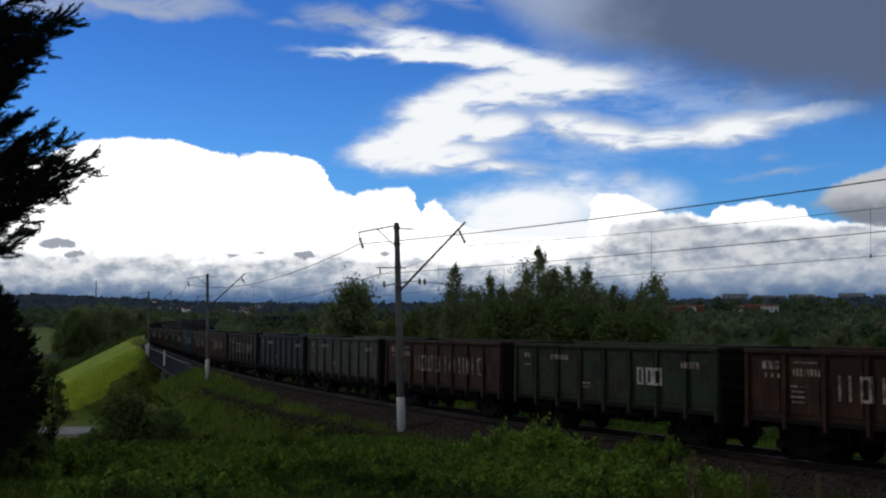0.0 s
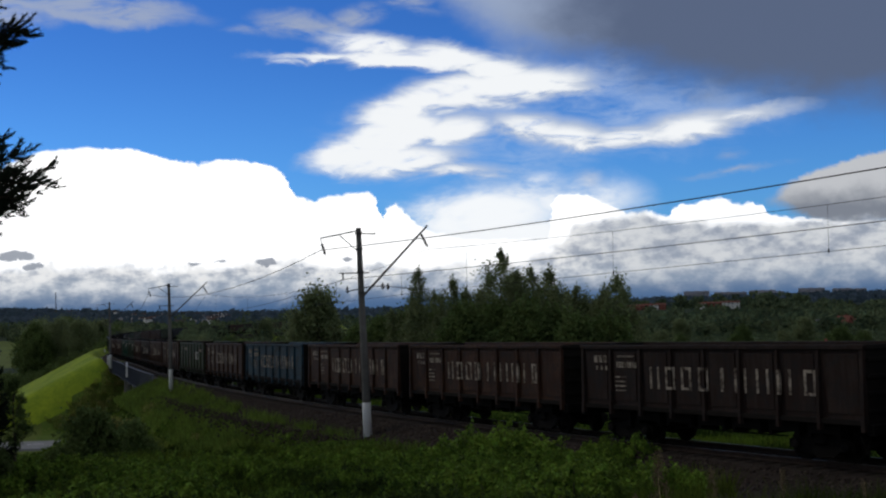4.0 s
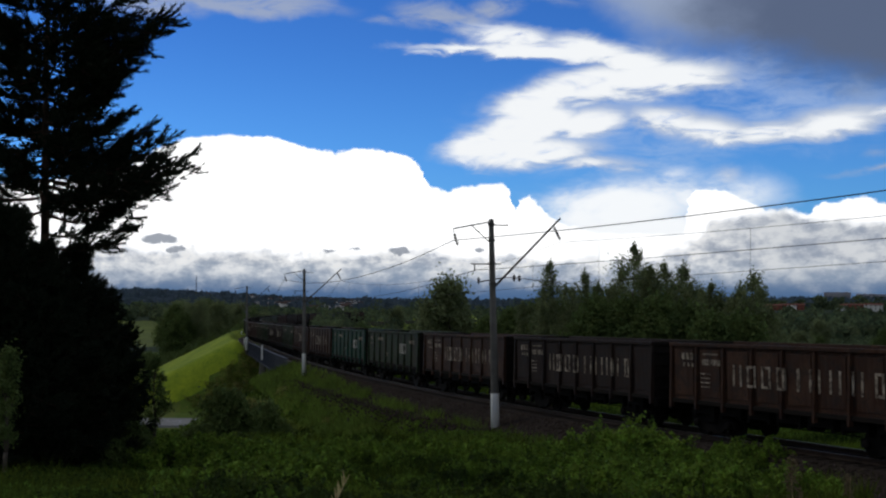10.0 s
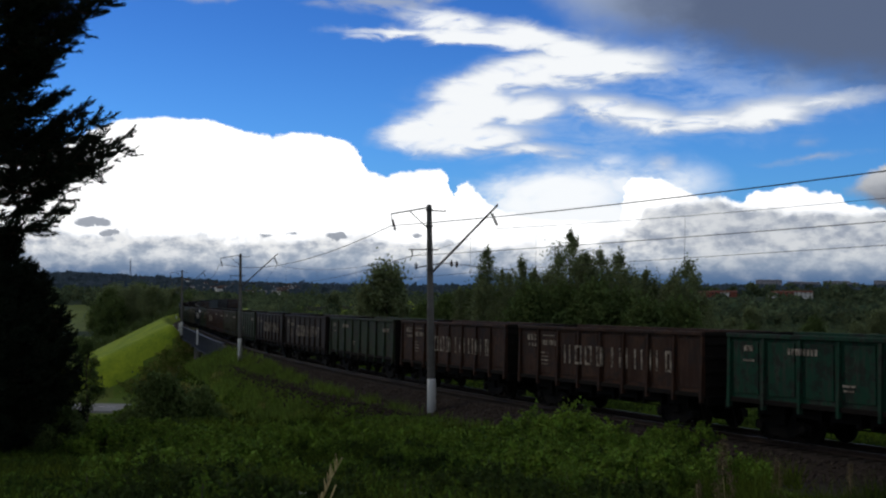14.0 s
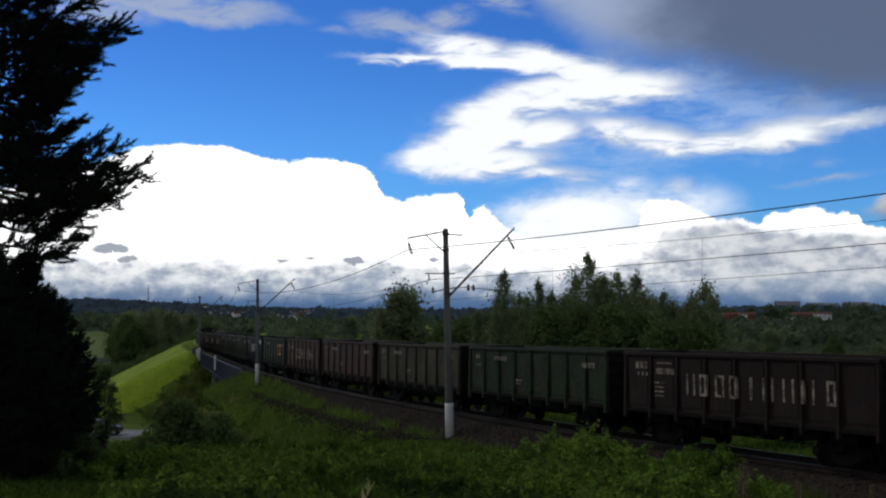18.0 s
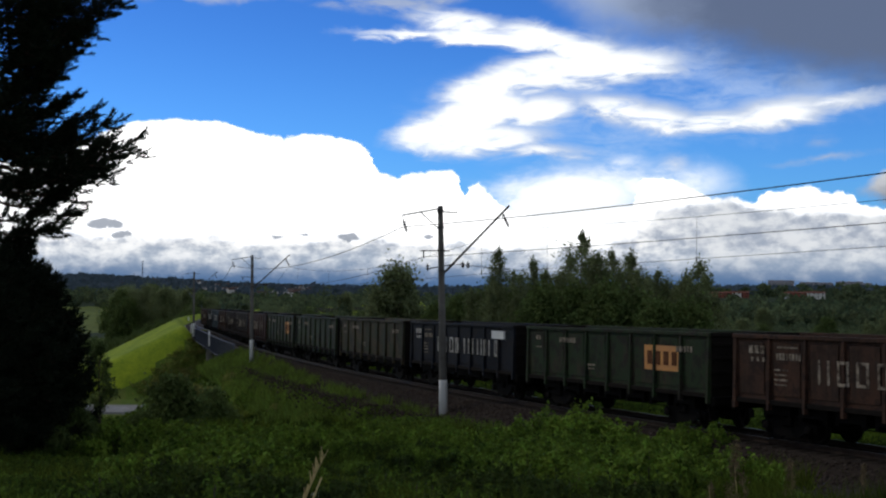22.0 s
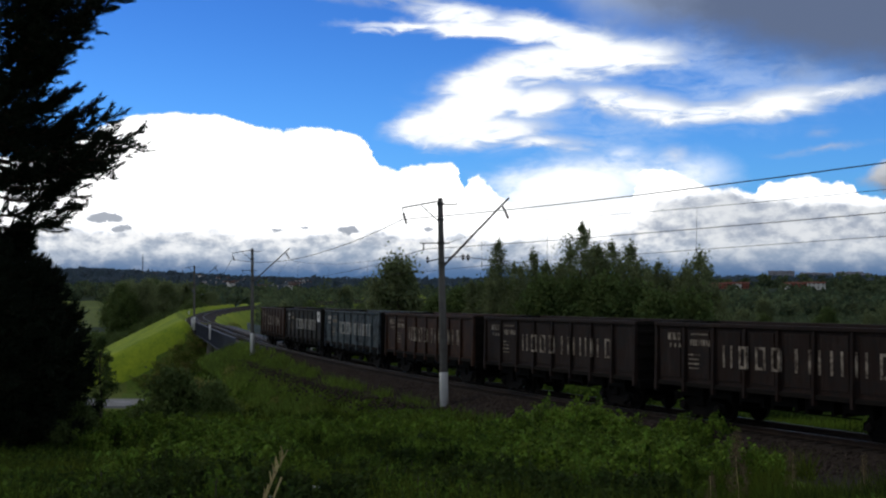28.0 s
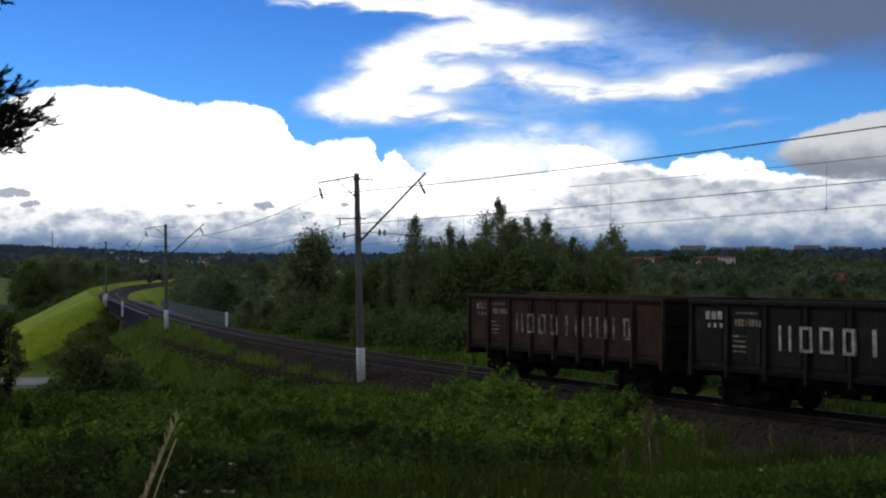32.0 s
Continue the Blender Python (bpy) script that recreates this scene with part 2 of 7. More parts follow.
# ---- materials ----
def material(name, colour, rough=0.8, second=None, scale=3.0, fine=40.0, bump=0.3, metal=0.0, spread=0.5, per_piece=0.0, stretch=(1, 1, 1), spec=0.08, space="Object", leaf=0.0):
    """A surface of two colours mixed by broad and fine noise, with relief; per_piece varies it from piece to piece."""
    mat = bpy.data.materials.new(name)
    mat.use_nodes = True
    T = mat.node_tree
    b = T.nodes["Principled BSDF"]
    co = T.nodes.new("ShaderNodeTexCoord").outputs[space]
    mp = T.nodes.new("ShaderNodeMapping")
    mp.inputs["Scale"].default_value = stretch
    T.links.new(co, mp.inputs[0])
    v = mp.outputs[0]
    broad, grain = noise_node(T, v, scale, 4, 0.6), noise_node(T, v, fine, 3, 0.6)
    second = second or tuple(c * 0.6 for c in colour)
    fac = ramp01(T, math_node(T, "MULTIPLY_ADD", grain, 0.45, math_node(T, "MULTIPLY", broad, 0.75)), 0.6 - spread * 0.4, 0.6 + spread * 0.4)
    col = mix_node(T, fac, (*colour, 1), (*second, 1))
    if per_piece:
        info = T.nodes.new("ShaderNodeObjectInfo").outputs["Random"]
        geo = T.nodes.new("ShaderNodeNewGeometry").outputs["Random Per Island"]
        r = math_node(T, "FRACT", math_node(T, "ADD", info, geo))
        val = math_node(T, "MULTIPLY_ADD", r, 2 * per_piece, 1 - per_piece)
        hsv = T.nodes.new("ShaderNodeHueSaturation")
        wire(T, hsv.inputs["Value"], val)
        wire(T, hsv.inputs["Hue"], math_node(T, "MULTIPLY_ADD", r, 0.03, 0.485))
        T.links.new(col, hsv.inputs["Color"])
        col = hsv.outputs[0]
    T.links.new(col, b.inputs["Base Color"])
    b.inputs["Roughness"].default_value, b.inputs["Metallic"].default_value = rough, metal
    b.inputs["Specular IOR Level"].default_value = spec
    if bump:
        n = T.nodes.new("ShaderNodeBump")
        n.inputs["Strength"].default_value, n.inputs["Distance"].default_value = bump, 0.02
        T.links.new(grain, n.inputs["Height"])
        T.links.new(n.outputs[0], b.inputs["Normal"])
    if leaf:
        thru, both = T.nodes.new("ShaderNodeBsdfTranslucent"), T.nodes.new("ShaderNodeMixShader")
        T.links.new(col, thru.inputs[0])
        both.inputs[0].default_value = leaf
        T.links.new(b.outputs[0], both.inputs[1])
        T.links.new(thru.outputs[0], both.inputs[2])
        T.links.new(both.outputs[0], T.nodes["Material Output"].inputs[0])
    return mat


def wagon_paint(name, colour, rust, amount):
    """Faded paint with broad rust patches, streaks that run down and coal dust."""
    colour, rust = tuple(0.8 * c for c in colour), tuple(0.85 * c for c in rust)
    mat = bpy.data.materials.new(name)
    mat.use_nodes = True
    T = mat.node_tree
    b = T.nodes["Principled BSDF"]
    co = T.nodes.new("ShaderNodeTexCoord").outputs["Object"]
    info = T.nodes.new("ShaderNodeObjectInfo").outputs["Random"]
    off = T.nodes.new("ShaderNodeVectorMath")
    off.operation = "ADD"
    T.links.new(co, off.inputs[0])
    c3 = T.nodes.new("ShaderNodeCombineXYZ")
    T.links.new(math_node(T, "MULTIPLY", info, 40.0), c3.inputs[0])
    T.links.new(c3.outputs[0], off.inputs[1])
    mp = T.nodes.new("ShaderNodeMapping")
    mp.inputs["Scale"].default_value = (3.0, 3.0, 0.35)
    T.links.new(off.outputs[0], mp.inputs[0])
    patch = noise_node(T, off.outputs[0], 1.1, 6, 0.65)
    streak = noise_node(T, mp.outputs[0], 2.0, 4, 0.6)
    grain = noise_node(T, off.outputs[0], 30, 3, 0.6)
    mixv = math_node(T, "ADD", math_node(T, "MULTIPLY", patch, 0.6), math_node(T, "MULTIPLY", streak, 0.4))
    fac = ramp01(T, math_node(T, "MULTIPLY_ADD", grain, 0.1, mixv), 0.62 - amount * 0.3, 0.78 - amount * 0.3)
    col = mix_node(T, fac, (*colour, 1), (*rust, 1))
    dust = ramp01(T, streak, 0.45, 0.75)
    col = mix_node(T, math_node(T, "MULTIPLY", dust, 0.45), col, (0.022, 0.018, 0.016, 1))
    scuff = noise_node(T, off.outputs[0], 2.2, 6, 0.72)
    col = mix_node(T, math_node(T, "MULTIPLY", ramp01(T, scuff, 0.46, 0.60), 0.72), col, (0.011, 0.009, 0.009, 1))
    pale = noise_node(T, mp.outputs[0], 0.9, 6, 0.7)
    col = mix_node(T, math_node(T, "MULTIPLY", ramp01(T, pale, 0.58, 0.74), 0.22), col, (0.11, 0.085, 0.07, 1))
    T.links.new(col, b.inputs["Base Color"])
    b.inputs["Roughness"].default_value = 0.62
    b.inputs["Specular IOR Level"].default_value = 0.15
    n = T.nodes.new("ShaderNodeBump")
    n.inputs["Strength"].default_value, n.inputs["Distance"].default_value = 0.25, 0.03
    T.links.new(patch, n.inputs["Height"])
    T.links.new(n.outputs[0], b.inputs["Normal"])
    return mat


PAINTS = {
    "brown": wagon_paint("brown_paint", (0.034, 0.0125, 0.0065), (0.075, 0.034, 0.018), 0.5),
    "dark_brown": wagon_paint("dark_brown_paint", (0.021, 0.010, 0.007), (0.036, 0.022, 0.017), 0.4),
    "red_brown": wagon_paint("red_brown_paint", (0.050, 0.0155, 0.009), (0.060, 0.030, 0.020), 0.4),
    "faded_brown": wagon_paint("faded_brown_paint", (0.042, 0.027, 0.020), (0.085, 0.040, 0.025), 0.6),
    "charcoal": wagon_paint("charcoal_paint", (0.0125, 0.0125, 0.0115), (0.075, 0.055, 0.042), 0.2),
    "blue_grey": wagon_paint("blue_grey_paint", (0.085, 0.112, 0.125), (0.030, 0.045, 0.062), 0.4),
    "blue": wagon_paint("blue_paint", (0.020, 0.054, 0.082), (0.032, 0.046, 0.055), 0.4),
    "navy": wagon_paint("navy_paint", (0.007, 0.010, 0.018), (0.04, 0.04, 0.045), 0.1),
    "slate_blue": wagon_paint("slate_blue_paint", (0.013, 0.022, 0.031), (0.045, 0.05, 0.05), 0.3),
    "green": wagon_paint("green_paint", (0.024, 0.044, 0.018), (0.060, 0.045, 0.028), 0.35),
    "bright_green": wagon_paint("bright_green_paint", (0.009, 0.055, 0.031), (0.05, 0.07, 0.05), 0.35),
    "olive": wagon_paint("olive_paint", (0.033, 0.042, 0.020), (0.11, 0.075, 0.04), 0.45),
    "grey_green": wagon_paint("grey_green_paint", (0.055, 0.062, 0.048), (0.09, 0.08, 0.06), 0.4),
}
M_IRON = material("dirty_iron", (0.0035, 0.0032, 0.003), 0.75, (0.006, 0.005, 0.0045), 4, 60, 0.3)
# soot, with the shade between coupled wagons put into the same colour
M_SOOT_SHADE = material("sooty_shaded_paint", (0.009, 0.008, 0.0075), 0.85, (0.015, 0.012, 0.010), 2, 40, 0.2)
M_WHEEL = material("worn_steel", (0.010, 0.009, 0.008), 0.6, (0.006, 0.005, 0.005), 8, 60, 0.1, metal=0.3)
M_MARK = material("white_marking", (0.56, 0.55, 0.52), 0.8, (0.17, 0.15, 0.13), 3.4, 16, 0.1, spread=0.5)
M_PLATE = material("orange_board", (0.62, 0.30, 0.10), 0.7, (0.48, 0.25, 0.12), 3, 30, 0.1)
M_CONCRETE = material("grey_concrete", (0.15, 0.145, 0.135), 0.9, (0.085, 0.08, 0.075), 1.2, 25, 0.35)
M_LIME = material("limewash", (0.82, 0.82, 0.82), 0.9, (0.70, 0.70, 0.69), 2.5, 25, 0.2)
M_STEEL = material("galvanised_steel", (0.085, 0.085, 0.085), 0.55, (0.05, 0.045, 0.042), 6, 60, 0.1, metal=0.4)
M_WIRE = material("dark_wire", (0.05, 0.045, 0.04), 0.6, None, 6, 60, 0)
M_PORCELAIN = material("brown_porcelain", (0.05, 0.032, 0.026), 0.25, None, 6, 60, 0, spec=0.5)
M_BALLAST = material("stone_ballast", (0.040, 0.031, 0.026), 0.95, (0.016, 0.013, 0.011), 0.7, 9, 0.9, spread=0.7)
M_STONE = material("ballast_stone", (0.060, 0.046, 0.039), 0.95, (0.024, 0.018, 0.016), 3, 20, 0.3, per_piece=0.35)
M_SLEEPER = material("concrete_sleeper", (0.030, 0.025, 0.022), 0.9, (0.016, 0.013, 0.012), 2, 30, 0.3, per_piece=0.15)
M_RAIL = material("rail_steel", (0.05, 0.037, 0.03), 0.5, (0.026, 0.019, 0.016), 4, 60, 0.1, metal=0.3)
M_RAILTOP = material("polished_railhead", (0.14, 0.135, 0.13), 0.45, (0.09, 0.085, 0.08), 4, 60, 0, metal=0.8)
M_GIRDER = material("blue_grey_girder", (0.085, 0.10, 0.14), 0.6, (0.06, 0.062, 0.075), 0.6, 20, 0.15)
M_RAILING = material("pale_railing_paint", (0.15, 0.20, 0.21), 0.55, (0.09, 0.11, 0.11), 3, 30, 0.1)
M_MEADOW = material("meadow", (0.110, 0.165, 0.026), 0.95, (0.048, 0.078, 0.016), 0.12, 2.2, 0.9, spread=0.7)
# raised base colour stands for the sunshine on the far bank
M_SUNLIT_GRASS = material("short_sunlit_grass", (0.285, 0.350, 0.024), 0.95, (0.085, 0.150, 0.015), 0.22, 2.4, 0.8, spread=0.8)
M_FIELD = material("far_field", (0.125, 0.160, 0.032), 0.95, (0.080, 0.105, 0.026), 0.02, 0.5, 0.3, spread=0.6)
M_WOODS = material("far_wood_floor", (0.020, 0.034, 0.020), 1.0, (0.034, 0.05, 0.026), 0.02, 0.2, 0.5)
M_ASPHALT = material("pale_asphalt", (0.24, 0.24, 0.24), 0.85, (0.17, 0.17, 0.17), 0.3, 12, 0.2)


# ---- mesh helpers ----
def part(name, bm, mat, parent=None, label="", smooth=False, at=None):
    """Links a bmesh as one mesh object under a thing or a part."""
    me = bpy.data.meshes.new(name)
    bm.to_mesh(me)
    bm.free()
    me.materials.append(mat)
    if smooth:
        me.shade_smooth()
    ob = new(name, me)
    if parent:
        ob.parent = parent
    if at is not None:
        ob.matrix_basis = at
    if label:
        ob["label"] = label
    return ob


def raw(name, verts, faces, mat, parent=None, label="", smooth=False):
    me = bpy.data.meshes.new(name)
    me.from_pydata(verts, [], faces)
    me.materials.append(mat)
    if smooth:
        me.shade_smooth()
    ob = new(name, me)
    if parent:
        ob.parent = parent
    if label:
        ob["label"] = label
    return ob


def thing(name, label, category, group="", kind="", at=None):
    ob = new(name)
    ob.empty_display_size = 0.2
    if at is not None:
        ob.matrix_basis = at
    return tagged(ob, label, category, group, kind)


def box(bm, x0, x1, y0, y1, z0, z1, bevel=0.0, m=None):
    vs = [bm.verts.new((x, y, z)) for x in (x0, x1) for y in (y0, y1) for z in (z0, z1)]
    fs = [bm.faces.new([vs[i] for i in f]) for f in ((0, 1, 3, 2), (4, 6, 7, 5), (0, 4, 5, 1), (2, 3, 7, 6), (0, 2, 6, 4), (1, 5, 7, 3))]
    if bevel:
        es = list({e for f in fs for e in f.edges})
        vs = bmesh.ops.bevel(bm, geom=es, offset=bevel, segments=1, affect="EDGES")["verts"]
    if m is not None:
        bmesh.ops.transform(bm, matrix=m, verts=[v for v in vs if v.is_valid])
    return bm


def rod(bm, a, b, r0, r1=None, n=8):
    """A round bar from a to b."""
    a, b = Vector(a), Vector(b)
    r1 = r0 if r1 is None else r1
    q = (b - a).to_track_quat("Z", "Y")
    rings = []
    for p, r in ((a, r0), (b, r1)):
        rings.append([bm.verts.new(p + q @ Vector((r * math.cos(2 * math.pi * i / n), r * math.sin(2 * math.pi * i / n), 0))) for i in range(n)])
    for i in range(n):
        bm.faces.new((rings[0][i], rings[0][(i + 1) % n], rings[1][(i + 1) % n], rings[1][i]))
    bm.faces.new(rings[0][::-1])
    bm.faces.new(rings[1])
    return bm


def tube(bm, pts, r, n=5):
    """One unbroken round wire through the points."""
    rings = []
    for k, p in enumerate(pts):
        way = (pts[min(k + 1, len(pts) - 1)] - pts[max(k - 1, 0)]).normalized()
        q = way.to_track_quat("Z", "Y")
        rings.append([bm.verts.new(p + q @ Vector((r * math.cos(6.2832 * i / n), r * math.sin(6.2832 * i / n), 0))) for i in range(n)])
    for a, b in zip(rings, rings[1:]):
        for i in range(n):
            bm.faces.new((a[i], a[(i + 1) % n], b[(i + 1) % n], b[i]))
    bm.faces.new(rings[0][::-1])
    bm.faces.new(rings[-1])


def lathe(bm, a, axis, profile, n=12):
    """Turned shape round an axis from a: rows of distance along the axis and radius."""
    a, q = Vector(a), Vector(axis).to_track_quat("Z", "Y")
    rings = [[bm.verts.new(a + q @ Vector((r * math.cos(2 * math.pi * i / n), r * math.sin(2 * math.pi * i / n), d))) for i in range(n)] for d, r in profile]
    for p, q2 in zip(rings, rings[1:]):
        for i in range(n):
            bm.faces.new((p[i], p[(i + 1) % n], q2[(i + 1) % n], q2[i]))
    bm.faces.new(rings[0][::-1])
    bm.faces.new(rings[-1])
    return bm


# ---- the line of the railway ----
STEP = 0.5
S_LO, S_HI = -330.0, 640.0
SS = np.arange(S_LO, S_HI + STEP, STEP)


def heading(s):
    """Heading of the receding track, radians to the left of +y."""
    c = np.clip(s, -45, 330)
    w = np.maximum(c - 140.07, 0)
    h = 0.39970647 - 0.00284271 * c + 0.00001423 * np.minimum(c, 200) ** 2 + 0.00001423 * 400 * np.maximum(c - 200, 0)
    h = h - 0.00583879 * np.where(w < 30, w * w / 60, w - 15)
    return h


HD = heading(SS)
TX, TY = np.cumsum(-np.sin(HD) * STEP), np.cumsum(np.cos(HD) * STEP)
_i = int(round(-S_LO / STEP))
TX, TY = TX - TX[_i] - 0.1923, TY - TY[_i] + 64.6224
TZ = EYE - 5.3862 - 0.01494988 * np.clip(SS, -60, 150)


def on_track(s, off=0.0, dz=0.0):
    """A point beside the track: off metres to the camera's side, dz above the rail head."""
    x, y, z, h = (float(np.interp(s, SS, a)) for a in (TX, TY, TZ, HD))
    return Vector((x - math.cos(h) * off, y - math.sin(h) * off, z + dz))


def track_heading(s):
    return float(np.interp(s, SS, HD))


BRIDGE = (63.0, 136.0)


def smooth(a, b, v):
    t = np.clip((v - a) / (b - a), 0, 1)
    return t * t * (3 - 2 * t)


def nearest_track(x, y):
    """Station and offset (camera's side positive) of points, by arrays."""
    best = np.full(x.shape, 1e9)
    st, of = np.zeros(x.shape), np.zeros(x.shape)
    for i in range(0, len(SS), 3):
        if SS[i] < -120 or SS[i] > 480:
            continue
        dx, dy = x - TX[i], y - TY[i]
        d = dx * dx + dy * dy
        k = d < best
        best = np.where(k, d, best)
        st = np.where(k, SS[i] + np.clip(dy * math.cos(HD[i]) - dx * math.sin(HD[i]), -1, 1), st)
        of = np.where(k, -(dx * math.cos(HD[i]) + dy * math.sin(HD[i])), of)
    return st, np.sign(of) * np.sqrt(best)


def bumps(x, y):
    return 0.5 * np.sin(x * 0.31 + 1.3 * np.sin(y * 0.17)) * np.sin(y * 0.27 + 0.7) + 0.25 * np.sin(x * 0.9 + y * 0.7) * np.sin(y * 0.8 - 0.4 * x)


ROAD_Y, ROAD_Z = 146.0, -15.3


def field_at(az, d):
    """Open meadows among the woods."""
    wob = 12 * np.sin(az * 1.7) + 6 * np.sin(az * 5.1)
    a = (az > -40) & (az < -9.5) & (d > 200) & (d < 480 + wob * 0.8)
    b = (az > -21) & (az < -15.6) & (d > 560) & (d < 1080 + wob * 2)
    c = (az > -6.3 + wob * 0.01) & (az < -4.8) & (d > 640) & (d < 980 + wob * 3)
    return a | b | c


def terrain(x, y):
    """Height of the ground, and what covers it (0 meadow, 1 grass in sunlit colour, 2 field, 3 wood)."""
    x, y = np.asarray(x, float), np.asarray(y, float)
    d = np.hypot(x, y)
    st, of = nearest_track(x, y)
    near = np.interp(y, [-200, -20, 0, 8, 15, 25, 35, 45, 57, 80], [2, -0.6, -1.65, -2.2, -3.1, -4.5, -5.45, -6.0, -6.6, -9])
    along = y - 0.35 * x
    low = -18.0 - 6 * smooth(250, 700, d)
    base = near + (low - near) * smooth(52, 135, along)
    # beyond the line the ground lies a little under the rails, then falls away
    rz = np.interp(st, SS, TZ) - EYE
    far_side = rz - 0.80 - 8.0 * smooth(6, 42, -of)
    far_side = far_side + (low - far_side) * smooth(60, 230, -of)
    base = np.where(of < -2, np.where(st < 40, far_side, far_side + (low - far_side) * smooth(40, 75, st)), base)
    # embankment
    berm = smooth(BRIDGE[1] - 6, BRIDGE[1] + 4, st) * smooth(2.8, 4.6, of)
    shoulder = rz - np.where(of > 0, 1.08, 0.72) + 1.75 * berm - np.maximum(np.abs(of) - 3.3 - 1.4 * berm, 0) / np.where(of > 0, 2.0, 1.8)
    gap = smooth(BRIDGE[0] - 9, BRIDGE[0] + 4, st) * (1 - smooth(BRIDGE[1] - 17, BRIDGE[1] + 2, st))
    shoulder = shoulder - 16 * gap
    onbank = shoulder > base
    z = np.maximum(base, shoulder)
    z = z + bumps(x, y) * 0.35 * smooth(4.5, 10, np.abs(of)) * smooth(3, 12, d) * np.where(onbank & (st > 100), 0.2, 1)
    # far country rises to low hills
    hills = 10 * np.sin(x * 0.0021 + 1) * np.sin(y * 0.0013 + 0.4) + 6 * np.sin(x * 0.006 + 2) * np.sin(y * 0.004)
    ridge = np.interp(np.degrees(np.arctan2(x, y)), [-60, -17, -10, -2, 6, 12, 40], [6, 3, -13, -18, -11, -8, -8])
    z = z + smooth(700, 2600, d) * (hills * 0.6 + 24 + ridge)
    z = z + 13.0 * np.exp(-((d - 1130) / 110) ** 2) * smooth(10, 12, np.degrees(np.arctan2(x, y))) * (1 - smooth(19, 22, np.degrees(np.arctan2(x, y))))
    # the road and its verges
    away = np.abs(y - ROAD_Y)
    z = np.where(d < 700, np.clip(z, ROAD_Z - 0.25 - np.maximum(away - 6, 0) / 1.8 - 40 * (away > 60), ROAD_Z - 0.25 + np.maximum(away - 5.5, 0) / 1.6 + 400 * (away > 60)), z)
    az = np.degrees(np.arctan2(x, y))
    kind = np.zeros(x.shape, int)
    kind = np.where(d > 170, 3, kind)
    kind = np.where(field_at(az, d), 2, kind)
    kind = np.where((d < 240) & (d > 125) & (of > 2) & ~onbank, 2, kind)
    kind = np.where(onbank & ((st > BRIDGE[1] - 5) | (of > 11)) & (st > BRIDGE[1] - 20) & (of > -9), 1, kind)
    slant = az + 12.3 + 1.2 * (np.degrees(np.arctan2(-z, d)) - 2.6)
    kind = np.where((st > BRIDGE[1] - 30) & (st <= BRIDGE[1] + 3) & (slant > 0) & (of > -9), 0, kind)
    kind = np.where((of < -3) & (of > -8.5) & (st < 45) & (d < 200), 0, kind)
    kind = np.where((of > 2.5) & (of < np.interp(st, [-44, -40, -36, -31, -24, 6, 24, 36], [14.5, 12.5, 9, 6.2, 4.8, 4.2, 3.6, 3.4])) & (st < 46) & (st > -110), 4, kind)
    return z + EYE, kind


def ground_z(x, y):
    return float(terrain(np.array([x]), np.array([y]))[0][0])


def build_ground():
    angles = np.concatenate([np.arange(-180, -32, 4.0), np.arange(-32, -24, 0.8), np.arange(-24, 28, 0.22), np.arange(28, 40, 0.8), np.arange(40, 180, 4.0)])
    radii = np.concatenate([[0.01], np.arange(1, 70, 0.6), np.arange(70, 330, 1.3), np.geomspace(332, 4900, 70)])
    A, Rr = np.meshgrid(np.radians(angles), radii, indexing="ij")
    X, Y = np.sin(A) * Rr, np.cos(A) * Rr
    Z, K = terrain(X, Y)
    na, nr = X.shape
    verts = np.stack([X, Y, Z], -1).reshape(-1, 3)
    i, j = np.meshgrid(np.arange(na), np.arange(nr - 1), indexing="ij")
    i2 = (i + 1) % na
    faces = np.stack([i * nr + j, i2 * nr + j, i2 * nr + j + 1, i * nr + j + 1], -1).reshape(-1, 4)[:, ::-1]
    me = bpy.data.meshes.new("ground")
    me.from_pydata(verts.tolist(), [], faces.tolist())
    for mat in (M_MEADOW, M_SUNLIT_GRASS, M_FIELD, M_WOODS, M_BALLAST):
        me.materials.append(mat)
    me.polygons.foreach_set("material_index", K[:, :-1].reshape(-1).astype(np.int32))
    me.shade_smooth()
    ob = new("ground", me)
    return tagged(ob, "rough grassy ground falling from a hillside into a wooded valley", "ground", kind="structure")


def sweep(name, sections, s0, s1, step, mat, parent=None, smooth_shade=False):
    """A strip along the track: sections are closed outlines of (offset, height)."""
    verts, faces = [], []
    stations = np.arange(s0, s1 + step * 0.5, step)
    for sec in sections:
        n, first = len(sec), len(verts)
        for s in stations:
            for o, h in sec:
                verts.append(tuple(on_track(s, o, h)))
        for k in range(len(stations) - 1):
            for q in range(n):
                a, b = first + k * n + q, first + k * n + (q + 1) % n
                faces.append((a, b, b + n, a + n))
        faces.append(tuple(range(first, first + n))[::-1])
        faces.append(tuple(range(first + (len(stations) - 1) * n, first + len(stations) * n)))
    return raw(name, verts, faces, mat, parent, smooth=smooth_shade)


def build_sleepers(parent):
    me = None
    for i in range(300):
        s = -48 + i * 0.62
        if me is None:
            bm = bmesh.new()
            box(bm, -0.13, 0.13, -1.35, 1.35, -0.40, -0.185, 0.03)
            ob = part("sleeper", bm, M_SLEEPER, parent)
            me = ob.data
        else:
            ob = new("sleeper", me)
            ob.parent = parent
        p = on_track(s)
        ob.matrix_basis = pose(p.x, p.y, p.z, 0, 0, math.degrees(track_heading(s)) - 90)


